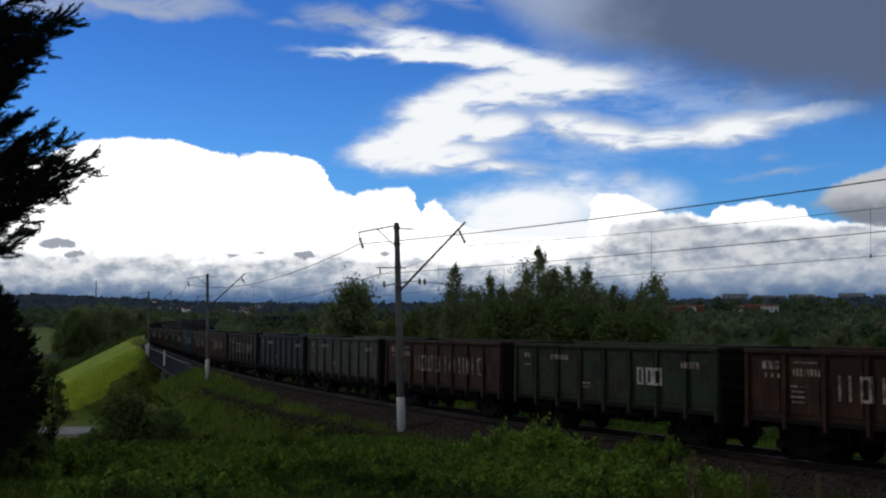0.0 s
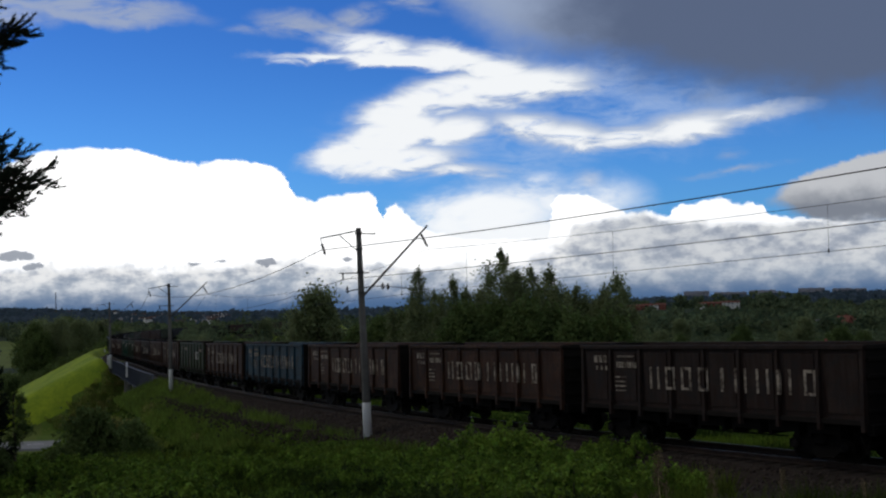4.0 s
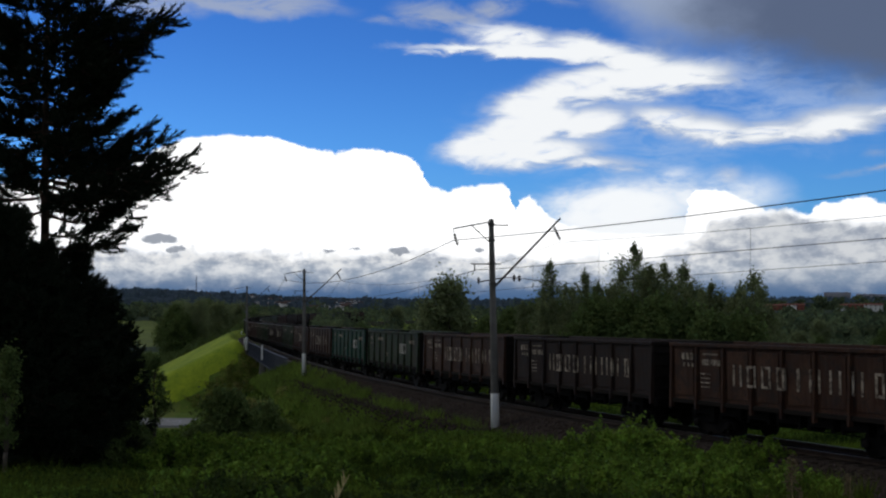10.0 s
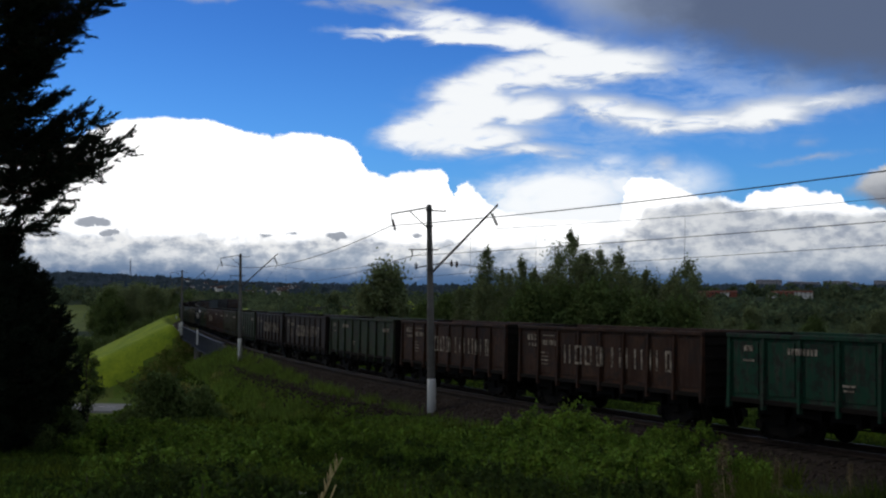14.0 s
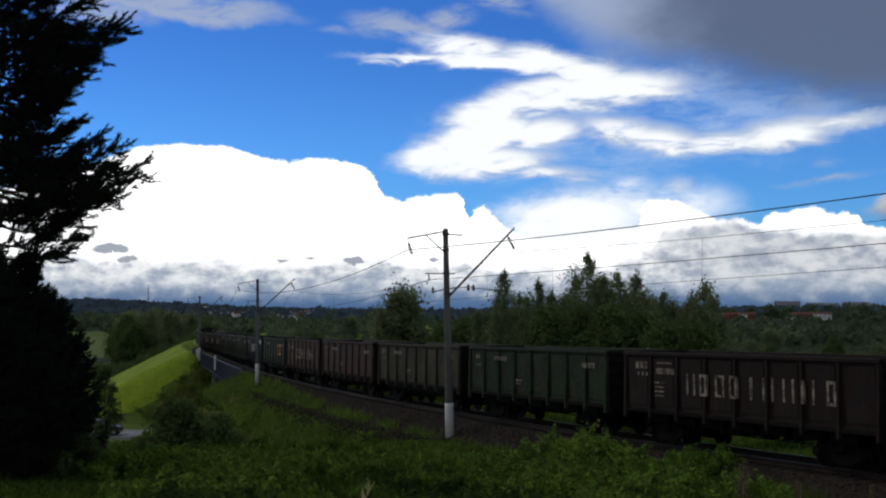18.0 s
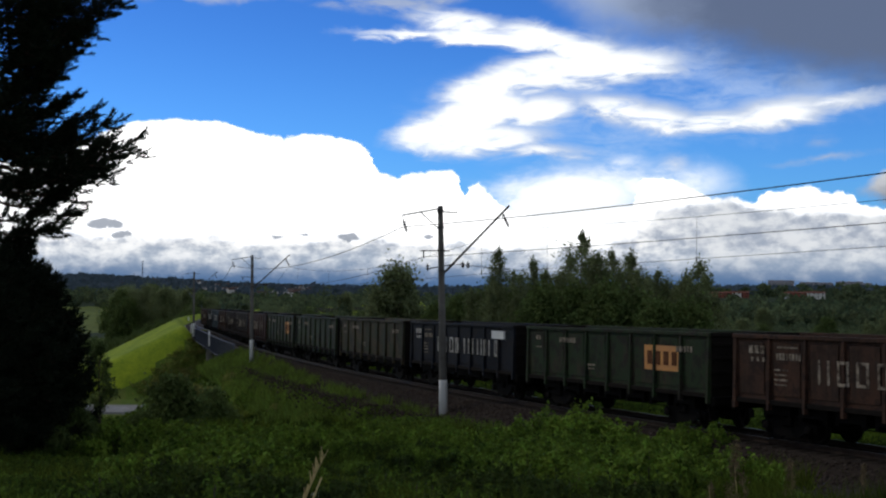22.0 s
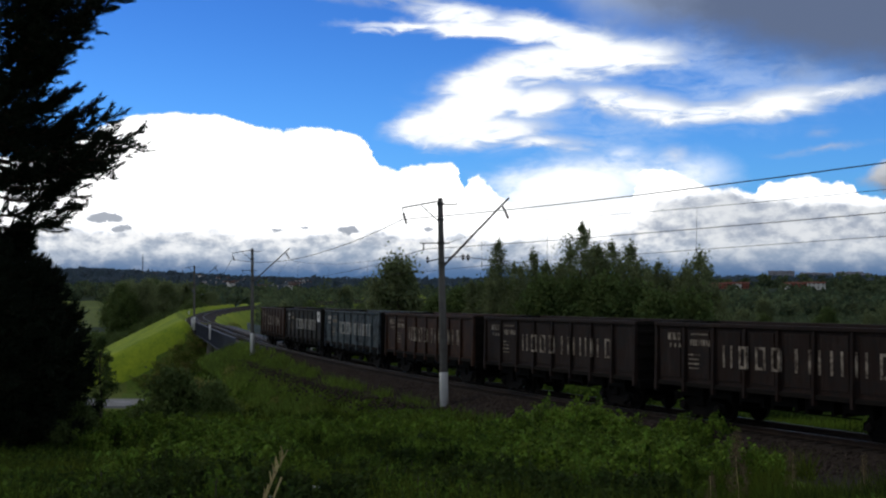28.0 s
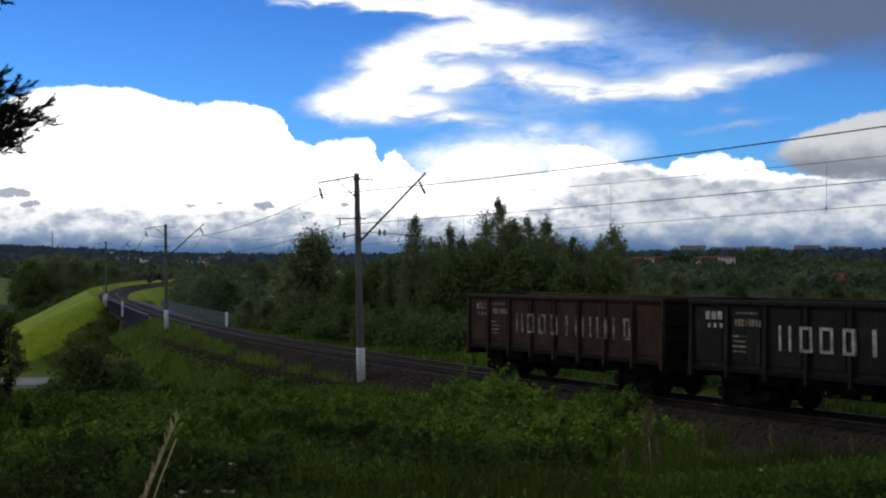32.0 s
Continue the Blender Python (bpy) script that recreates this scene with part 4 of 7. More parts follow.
def wagon_rows(k):
    rows = []
    for i in range(33):
        s = TAIL_AT_END + SPEED * (32 - i) - 13.92 * (k + 0.5) + float(np.interp(i, [a for a, _ in LAG], [b for _, b in LAG]))
        a, b = on_track(s + 4.325), on_track(s - 4.325)
        m, d = (a + b) / 2, b - a
        rows.append((i, pose(m.x, m.y, m.z, 0, -math.degrees(math.atan2(d.z, math.hypot(d.x, d.y))), math.degrees(math.atan2(d.y, d.x)))))
    return rows


build_masts()
build_wires()
TRAIN = build_train()


# ---- bridge ----
def build_bridge():
    br = thing("railway_bridge", "low steel girder railway bridge on concrete supports", "bridge", kind="structure")
    for off, lab in ((2.75, "blue-grey plate girder"), (-2.75, "blue-grey plate girder")):
        up = 0.22 if off > 0 else -0.42
        g = sweep("girder", [[(off - 0.03, -1.75), (off - 0.03, up), (off + 0.03, up), (off + 0.03, -1.75)], [(off - 0.16, up - 0.02), (off - 0.16, up + 0.04), (off + 0.16, up + 0.04), (off + 0.16, up - 0.02)], [(off - 0.16, -1.80), (off - 0.16, -1.74), (off + 0.16, -1.74), (off + 0.16, -1.80)]], BRIDGE[0] - 4, BRIDGE[1] + 4, 4.0, M_GIRDER, br)
        for s in np.arange(BRIDGE[0] - 3, BRIDGE[1] + 4, 2.4):
            bm = bmesh.new()
            sg = 1 if off > 0 else -1
            box(bm, -0.02, 0.02, -0.14, 0.0, -1.74, up - 0.03)
            p = on_track(s, off + 0.03 * sg)
            part("stiffener", bm, M_GIRDER, g, at=pose(p.x, p.y, p.z, 0, 0, math.degrees(track_heading(s)) - 90 + (0 if off > 0 else 180)))
    sweep("deck", [[(-2.7, -0.95), (-2.7, -0.45), (2.7, -0.45), (2.7, -0.95)]], BRIDGE[0] - 3, BRIDGE[1] + 3, 4.0, M_CONCRETE, br)
    for s in (80.0, 98.0, 116.0):
        bm = bmesh.new()
        for y in (-1.9, 1.9):
            lathe(bm, (0, y * 1.12, -16), (0, -y * 0.016, 1), [(0, 0.62), (14.1, 0.5)], 10)
        box(bm, -0.6, 0.6, -2.7, 2.7, -2.3, -1.78, 0.05)
        p = on_track(s)
        part("pier", bm, M_CONCRETE, br, "pale concrete trestle pier", at=pose(p.x, p.y, p.z, 0, 0, math.degrees(track_heading(s)) - 90))
    for s, sg in ((BRIDGE[0] - 1, 1), (BRIDGE[1] + 1, -1)):
        bm = bmesh.new()
        box(bm, -1.2, 1.2, -3.0, 3.0, -7.5, -1.85, 0.05)
        p = on_track(s)
        part("abutment", bm, M_CONCRETE, br, at=pose(p.x, p.y, p.z, 0, 0, math.degrees(track_heading(s)) - 90))


def build_railing(off, s0, s1, name_label):
    r = thing("bridge_railing", name_label, "railing", kind="structure")
    for s in np.arange(s0, s1 + 0.1, 2.0):
        p = on_track(s, off)
        bm = bmesh.new()
        box(bm, -0.035, 0.035, -0.035, 0.035, -0.9, 0.62)
        part("post", bm, M_RAILING, r, at=pose(p.x, p.y, p.z, 0, 0, math.degrees(track_heading(s))))
    for h in (0.60, 0.15, -0.30):
        sweep("rail_bar", [[(off - 0.02, h - 0.03), (off - 0.02, h + 0.03), (off + 0.02, h + 0.03), (off + 0.02, h - 0.03)]], s0, s1, 2.0, M_RAILING, r)
    verts, faces = [], []
    for s in np.arange(s0, s1, 0.22):
        a, b = on_track(s, off, -0.30), on_track(s, off, 0.60)
        d = (on_track(s + 0.04, off) - on_track(s, off))
        i = len(verts)
        verts += [tuple(a), tuple(a + d), tuple(b + d), tuple(b)]
        e = Vector((d.y, -d.x, 0)).normalized() * 0.02
        verts += [tuple(a + e), tuple(a + d + e), tuple(b + d + e), tuple(b + e)]
        faces += [(i, i + 1, i + 2, i + 3), (i + 7, i + 6, i + 5, i + 4), (i, i + 3, i + 7, i + 4), (i + 1, i + 5, i + 6, i + 2)]
    raw("balusters", verts, faces, M_RAILING, r)


def build_posts():
    for s, off, h in ((96.0, 2.95, 1.5), (138.5, 3.3, 1.6), (49.6, -3.4, 1.45), (205.0, 3.6, 1.2), (150.0, 3.6, 1.1)):
        p = on_track(s, off)
        bm = bmesh.new()
        box(bm, -0.11, 0.11, -0.11, 0.11, -1.2, h - 0.75, 0.02)
        ob = part("marker_post", bm, M_LIME, at=pose(p.x, p.y, p.z, 0, 0, math.degrees(track_heading(s))))
        tagged(ob, "short whitewashed concrete post beside the track", "post", "posts beside the track")


build_bridge()
build_railing(-3.3, 50.0, 112.0, "pale painted steel railing beside the track")
build_posts()

# ---- plants ----
M_LEAF = material("birch_leaves", (0.200, 0.235, 0.108), 0.7, (0.115, 0.148, 0.070), 0.6, 5, 0, per_piece=0.35, leaf=0.45)
M_LEAF_DARK = material("dark_leaves", (0.115, 0.160, 0.050), 0.8, (0.062, 0.092, 0.030), 0.6, 5, 0, per_piece=0.3, leaf=0.35)
# the very dark second tone stands for shade inside the bush
M_LEAF_LIGHT = material("fresh_bush_leaves", (0.195, 0.305, 0.040), 0.8, (0.026, 0.050, 0.010), 0.8, 6, 0, per_piece=0.35, leaf=0.25)
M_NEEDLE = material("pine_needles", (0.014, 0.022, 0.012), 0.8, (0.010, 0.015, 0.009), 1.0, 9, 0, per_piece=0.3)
M_BARK = material("grey_bark", (0.10, 0.085, 0.07), 0.9, (0.045, 0.038, 0.032), 5, 40, 0.5)
M_PINEBARK = material("pine_bark", (0.07, 0.045, 0.032), 0.9, (0.03, 0.022, 0.018), 5, 40, 0.5)
M_GRASS = material("grass_blades", (0.118, 0.178, 0.020), 0.8, (0.018, 0.033, 0.007), 0.25, 6, 0, spread=0.3, per_piece=0.4, leaf=0.45)
M_TUFT = material("coarse_grass_blades", (0.100, 0.132, 0.017), 0.9, (0.020, 0.033, 0.007), 0.18, 6, 0, spread=0.3, per_piece=0.45, leaf=0.45)
M_WEED = material("broad_weed_leaves", (0.108, 0.178, 0.026), 0.9, (0.020, 0.036, 0.009), 0.35, 6, 0, spread=0.3, per_piece=0.3, leaf=0.45)
M_SCRUB = material("brownish_scrub_leaves", (0.300, 0.290, 0.090), 0.85, (0.130, 0.135, 0.045), 0.5, 6, 0, per_piece=0.35, leaf=0.45)
M_SCRUB_GREEN = material("yellowish_scrub_leaves", (0.250, 0.310, 0.060), 0.85, (0.110, 0.145, 0.034), 0.5, 6, 0, per_piece=0.35, leaf=0.45)
# lighter than the foreground grass: light on the slope is in the colour
M_LIT_BANK_GRASS = material("lit_bank_grass", (0.165, 0.240, 0.042), 0.9, (0.080, 0.118, 0.026), 0.4, 6, 0, per_piece=0.4, leaf=0.4)
M_CANOPY = material("distant_leaf_canopy", (0.125, 0.160, 0.080), 0.9, (0.048, 0.072, 0.042), 0.085, 0.4, 0, spread=0.3, per_piece=0.3, leaf=0.45)
# blue haze of the distance is mixed into the leaf colour itself
M_HAZED_HILLWOOD = material("hazed_hill_canopy", (0.085, 0.118, 0.145), 0.95, (0.060, 0.088, 0.112), 0.004, 0.05, 0, per_piece=0.2, leaf=0.4)
# dark leaf colour that stands for shaded gaps between bushes and grass
M_SHADE_LEAF = material("shade_toned_leaves", (0.046, 0.072, 0.017), 0.9, (0.016, 0.027, 0.008), 0.5, 6, 0, spread=0.3, per_piece=0.35, leaf=0.25)
M_STRAW = material("dry_stalk", (0.52, 0.41, 0.22), 0.8, (0.36, 0.27, 0.14), 5, 40, 0.1, per_piece=0.2)
RNG = np.random.default_rng(11)


def tri_mesh(name, pts, size, mat, parent=None, facing=None, label=""):
    """One small three-cornered leaf round each point; size is an array of lengths; facing: the way that each leaf lies open to."""
    n = len(pts)
    a = RNG.normal(size=(n, 3))
    b = RNG.normal(size=(n, 3))
    if facing is not None:
        a, b = np.cross(facing, a), np.cross(facing, b)
    a /= np.linalg.norm(a, axis=1, keepdims=True)
    b -= (a * b).sum(1, keepdims=True) * a
    b /= np.linalg.norm(b, axis=1, keepdims=True)
    size = np.broadcast_to(size, (n,))[:, None]
    v = np.stack([pts - a * size * 0.55 - b * size * 0.32, pts + a * size * 0.6, pts - a * size * 0.35 + b * size * 0.42], 1).reshape(-1, 3)
    return fast_mesh(name, v, np.arange(3 * n).reshape(-1, 3), mat, parent, label)


def fast_mesh(name, verts, tris, mat, parent=None, label=""):
    me = bpy.data.meshes.new(name)
    verts, tris = np.asarray(verts, np.float32), np.asarray(tris, np.int32)
    me.vertices.add(len(verts))
    me.vertices.foreach_set("co", verts.ravel())
    me.loops.add(tris.size)
    me.loops.foreach_set("vertex_index", tris.ravel())
    me.polygons.add(len(tris))
    me.polygons.foreach_set("loop_start", np.arange(0, tris.size, 3, dtype=np.int32))
    me.update(calc_edges=True)
    me.materials.append(mat)
    ob = new(name, me)
    if parent:
        ob.parent = parent
    if label:
        ob["label"] = label
    return ob


def build_tree(name, label, height, width, leaves, leaf, mat, seed, droop=0.0, low=0.18, lumps=46, category="tree", group=""):
    """Tapered trunk, limbs and a crown of leaf clumps with gaps."""
    r = np.random.default_rng(seed)
    t = thing(name, label, category, group)
    bm = bmesh.new()
    pts = [Vector((0.12 * height * 0.1 * math.sin(k * 1.3 + seed), 0.1 * height * 0.1 * math.cos(k * 1.7 + seed), height * k / 7 * 0.93)) for k in range(8)]
    pts[0] = Vector((0, 0, -0.3))
    r0 = 0.014 * height + 0.03
    for k in range(7):
        rod(bm, pts[k], pts[k + 1], r0 * (1 - k / 7.6), r0 * (1 - (k + 1) / 7.6), 7)
    part("trunk", bm, M_BARK, t, smooth=True)
    centres, limbs = [], bmesh.new()
    for i in range(lumps):
        h = low + (1 - low) * ((i + 0.5) / lumps) ** 0.9
        v = (h - low) / (1 - low)
        prof = min(1.0, 0.55 + 1.4 * v) * (1 - max(0.0, (v - 0.45) / 0.62) ** 1.7)
        prof = max(prof, 0.12)
        ang, rad = r.uniform(0, 6.283), width * 0.5 * prof * r.uniform(0.3, 1.0) * r.uniform(0.7, 1.15)
        c = np.array([math.cos(ang) * rad, math.sin(ang) * rad, h * height])
        centres.append((c, prof))
        if i % 2 == 0:
            z0 = max(0.1, h - 0.18) * height
            rod(limbs, (0, 0, z0), tuple(c), 0.02 + 0.004 * height * (1 - h), 0.012, 5)
    part("branchwork", limbs, M_BARK, t)["kind"] = "stuff"
    per = leaves // lumps
    out = []
    for c, prof in centres:
        sz = width * r.uniform(0.05, 0.10) * (60 / lumps) ** 0.3
        p = r.normal(size=(per, 3)) * [sz, sz, sz * r.uniform(0.8, 1.3)]
        if droop:
            p[:, 2] -= droop * np.abs(r.normal(size=per)) * np.hypot(p[:, 0], p[:, 1])
        out.append(p + c)
    tip = r.normal(size=(per, 3)) * [width * 0.045, width * 0.045, height * 0.04] + [pts[7].x, pts[7].y, height * 0.96]
    out.append(tip)
    tri_mesh("crown", np.concatenate(out), r.uniform(0.7, 1.3, per * (lumps + 1)) * leaf, mat, t)
    return t


def build_bush(name, label, width, height, leaves, leaf, mat, seed, group=""):
    r = np.random.default_rng(seed)
    t = thing(name, label, "bush", group)
    bm = bmesh.new()
    out = []
    for i in range(26):
        a, rad = r.uniform(0, 6.283), math.sqrt(r.uniform(0, 1)) * width * 0.5
        h = height * (1 - 0.75 * (rad / (width * 0.5)) ** 2) * r.uniform(0.55, 1.0)
        rod(bm, (math.cos(a) * rad * 0.5, math.sin(a) * rad * 0.5, -0.2), (math.cos(a) * rad, math.sin(a) * rad, h), 0.02, 0.006, 4)
        n = leaves // 26
        k = r.uniform(0.15, 1.05, n)[:, None]
        c = np.array([math.cos(a) * rad, math.sin(a) * rad, h]) * [1, 1, 1]
        p = c * k * [1, 1, 1] + r.normal(size=(n, 3)) * width * 0.055
        p[:, :2] = c[:2] * (0.55 + 0.45 * k) + r.normal(size=(n, 2)) * width * 0.06
        p[:, 2] = np.maximum(p[:, 2], 0.02)
        out.append(p)
    part("branchwork", bm, M_BARK, t)["kind"] = "stuff"
    p = np.concatenate(out)
    tri_mesh("foliage", p, r.uniform(0.6, 1.3, len(p)) * leaf, mat, t)
    return t


def build_mound(name, label, width, height, lumps, leaves, leaf, mat, seed, group=""):
    """Leafy bush of many rounded clumps, each a shell of leaves on its own stem, with dark gaps between."""
    r = np.random.default_rng(seed)
    t = thing(name, label, "bush", group)
    bm, out, ways = bmesh.new(), [], []
    per = leaves // lumps
    for i in range(lumps):
        a, rad = i * 2.4 + r.uniform(-0.5, 0.5), math.sqrt((i + 0.5) / lumps) * width * 0.46
        top = height * (1 - 0.72 * (rad / (width * 0.5)) ** 2) * r.uniform(0.62, 1.0)
        c = np.array([math.cos(a) * rad, math.sin(a) * rad, top])
        big = width * r.uniform(0.055, 0.105)
        rod(bm, (c[0] * 0.6, c[1] * 0.6, -0.25), tuple(c), 0.022, 0.006, 4)
        d = r.normal(size=(per, 3))
        d[:, 2] = np.abs(d[:, 2]) - 0.35
        d /= np.linalg.norm(d, axis=1, keepdims=True)
        p = c - [0, 0, big] + d * (big * r.uniform(0.72, 1.08, per))[:, None] * [1, 1, r.uniform(0.9, 1.5)]
        skirt = r.uniform(0, 1, per) < 0.22
        p[skirt, 2] = r.uniform(0.0, 1.0, skirt.sum()) * p[skirt, 2]
        p[:, 2] = np.maximum(p[:, 2], 0.02)
        out.append(p)
        ways.append(d + r.normal(size=(per, 3)) * 0.40)
        # a few shoots stand proud
        k = r.integers(1, 4)
        for _ in range(k):
            tip = c + np.array([r.normal() * big * 0.5, r.normal() * big * 0.5, big * r.uniform(0.3, 0.9)])
            out.append(c + (tip - c) * r.uniform(0, 1, 14)[:, None] + r.normal(size=(14, 3)) * 0.05)
            ways.append(r.normal(size=(14, 3)) + [0, 0, 0.8])
    part("branchwork", bm, M_BARK, t)["kind"] = "stuff"
    p = np.concatenate(out)
    tri_mesh("foliage", p, r.uniform(0.6, 1.3, len(p)) * leaf, mat, t, np.concatenate(ways))
    return t


def spot(az, dist):
    a = radians(az)
    return math.sin(a) * dist, math.cos(a) * dist


def put(first, az, dist, size=1.0, spin=0.0, used=[]):
    """Places a template or a copy of it on the ground, by azimuth and distance."""
    x, y = spot(az, dist)
    m = pose(x, y, ground_z(x, y) - 0.05, 0, 0, spin)
    if first in used:
        ob = copy_thing(first, m)
    else:
        used.append(first)
        first.matrix_basis = m
        ob = first
    ob.scale = (size, size, size)
    return ob


def build_pine(height, reach, seed, low, label, needle=0.15, boughs=34, dense=1.0, own=()):
    """Pine: tapered trunk and boughs with upturned plumes of needles; own lists chosen boughs as height, length, heading, rise."""
    r = np.random.default_rng(seed)
    t = thing("pine_tree", label, "tree", "pines on the hillside")
    bm = bmesh.new()
    for k in range(8):
        a, b = height * k / 8 - (0.4 if k == 0 else 0), height * (k + 1) / 8
        rod(bm, (0.05 * math.sin(k), 0.05 * math.cos(k), a), (0.05 * math.sin(k + 1), 0.05 * math.cos(k + 1), b), 0.21 * (1 - k / 8.6), 0.21 * (1 - (k + 1) / 8.6), 9)
    part("trunk", bm, M_PINEBARK, t, smooth=True)
    rows = list(own)
    for i in range(boughs):
        h = low + (0.97 - low) * (i + r.uniform(0, 1)) / boughs
        length = reach * (1 - ((h - low) / (1 - low)) ** 2.2 * 0.8) * r.uniform(0.72, 1.05)
        rows.append((h * height, length, math.degrees(i * 2.4 + r.uniform(-0.4, 0.4)), r.uniform(-0.12, 0.2)))
    tips = []
    for h, length, heading_deg, rise in rows:
        ang = math.radians(heading_deg)
        limb = bmesh.new()
        d = Vector((math.cos(ang), math.sin(ang), 0))
        side = Vector((-d.y, d.x, 0))
        prev = Vector((0, 0, h))
        steps = 8
        for k in range(1, steps + 1):
            u = k / steps
            p = Vector((0, 0, h)) + d * length * u + side * 0.10 * math.sin(u * 5 + h) + Vector((0, 0, length * (rise * u - 0.10 * math.sin(u * 3.1) + 0.20 * u ** 3)))
            rod(limb, prev, p, 0.055 * (1.05 - (k - 1) / steps), 0.055 * (1.05 - u), 5)
            for sg in (-1, 1, r.choice((-1, 1))) + ((0.3, -0.3) if u > 0.55 else ()):
                if u < 0.22:
                    continue
                tw = min(1.2, length * r.uniform(0.16, 0.34) * (1.25 - 0.6 * u))
                way = (side * sg * r.uniform(0.2, 1.0) + d * r.uniform(0.4, 0.9) + Vector((0, 0, r.uniform(-0.35, 0.55)))).normalized()
                q = p + way * tw
                rod(limb, p, q, 0.018, 0.007, 4)
                # shoots along the twig bend upwards at their ends
                for v in np.arange(0.10, tw, 0.12 / dense):
                    root = p + way * v
                    fork = (way * 0.8 + side * r.uniform(-0.9, 0.9) + d * 0.3 + Vector((0, 0, r.uniform(-0.1, 1.0)))).normalized()
                    tips.append((root, fork, r.uniform(0.25, 0.5)))
                tips.append((q, (way + Vector((0, 0, 0.5))).normalized(), 0.42))
            prev = p
        tips.append((prev, (d + Vector((0, 0, 0.6))).normalized(), 0.45))
        part("bough", limb, M_PINEBARK, t)
    per = 31
    c = np.repeat(np.array([tuple(p) for p, _, _ in tips]), per, 0)
    w = np.repeat(np.array([tuple(v) for _, v, _ in tips]), per, 0)
    reach_out = np.repeat(np.array([l for _, _, l in tips]), per)
    n = len(c)
    base = c + w * (reach_out * r.uniform(0.1, 1.0, n))[:, None]
    out = w * 0.9 + r.normal(size=(n, 3)) * 0.45
    out /= np.linalg.norm(out, axis=1, keepdims=True)
    sd = np.cross(out, r.normal(size=(n, 3)))
    sd /= np.linalg.norm(sd, axis=1, keepdims=True)
    ln = needle * r.uniform(0.6, 1.2, n)[:, None]
    v = np.stack([base - sd * 0.017, base + sd * 0.017, base + out * ln], 1).reshape(-1, 3)
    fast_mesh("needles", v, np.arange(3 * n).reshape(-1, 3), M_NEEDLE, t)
    return t


def build_birch(name, label, height, width, seed, leaves=11000, leaf=0.155, stems=2):
    """Several leaning stems with rising branches whose ends hang in curtains of leaves."""
    r = np.random.default_rng(seed)
    t = thing(name, label, "tree", "trees beyond the railway")
    trunk, limbs, out = bmesh.new(), bmesh.new(), []
    per = leaves // (stems * 34)
    for k in range(stems):
        tall = height * (1.0 if k == 0 else r.uniform(0.66, 0.88))
        a0 = r.uniform(0, 6.283)
        lean = (0.02 if k == 0 else 0.16) * tall
        stem = [np.array([math.cos(a0) * lean * u ** 1.4 + 0.12 * math.sin(5 * u + seed), math.sin(a0) * lean * u ** 1.4, tall * u - (0.3 if u == 0 else 0)]) for u in np.linspace(0, 1, 9)]
        for i in range(8):
            rod(trunk, tuple(stem[i]), tuple(stem[i + 1]), (0.02 + 0.011 * tall) * (1 - i / 8.4), (0.02 + 0.011 * tall) * (1 - (i + 1) / 8.4), 6)
        for i in range(34):
            v = 0.16 + 0.82 * ((i + r.uniform(0, 1)) / 34) ** 0.85
            root = np.array([np.interp(v * 8, range(9), [p[q] for p in stem]) for q in range(3)])
            half = width * 0.5 * min(1.0, 1.65 * (1 - v) ** 0.60 + 0.05) * r.uniform(0.25, 1.15) * (1 if k == 0 else 0.8)
            a = i * 2.4 + r.uniform(-0.6, 0.6)
            tip = root + np.array([math.cos(a) * half, math.sin(a) * half, half * r.uniform(0.35, 1.0)])
            rod(limbs, tuple(root), tuple(tip), 0.035 * (1.1 - v), 0.008, 4)
            u = r.uniform(0.25, 1.05, per)[:, None]
            p = root + (tip - root) * u + r.normal(size=(per, 3)) * (0.08 + 0.15 * half)
            p[:, 2] -= np.abs(r.normal(size=per)) * (0.25 + 0.55 * half) * u[:, 0] * 0.8
            out.append(p)
        out.append(stem[8] + r.normal(size=(per, 3)) * [0.10, 0.10, 0.30] - [0, 0, 0.3])
    part("trunk", trunk, M_BARK, t, smooth=True)
    part("branchwork", limbs, M_BARK, t)["kind"] = "stuff"
    p = np.concatenate(out)
    tri_mesh("crown", p, r.uniform(0.6, 1.3, len(p)) * leaf, M_LEAF, t)
    return t


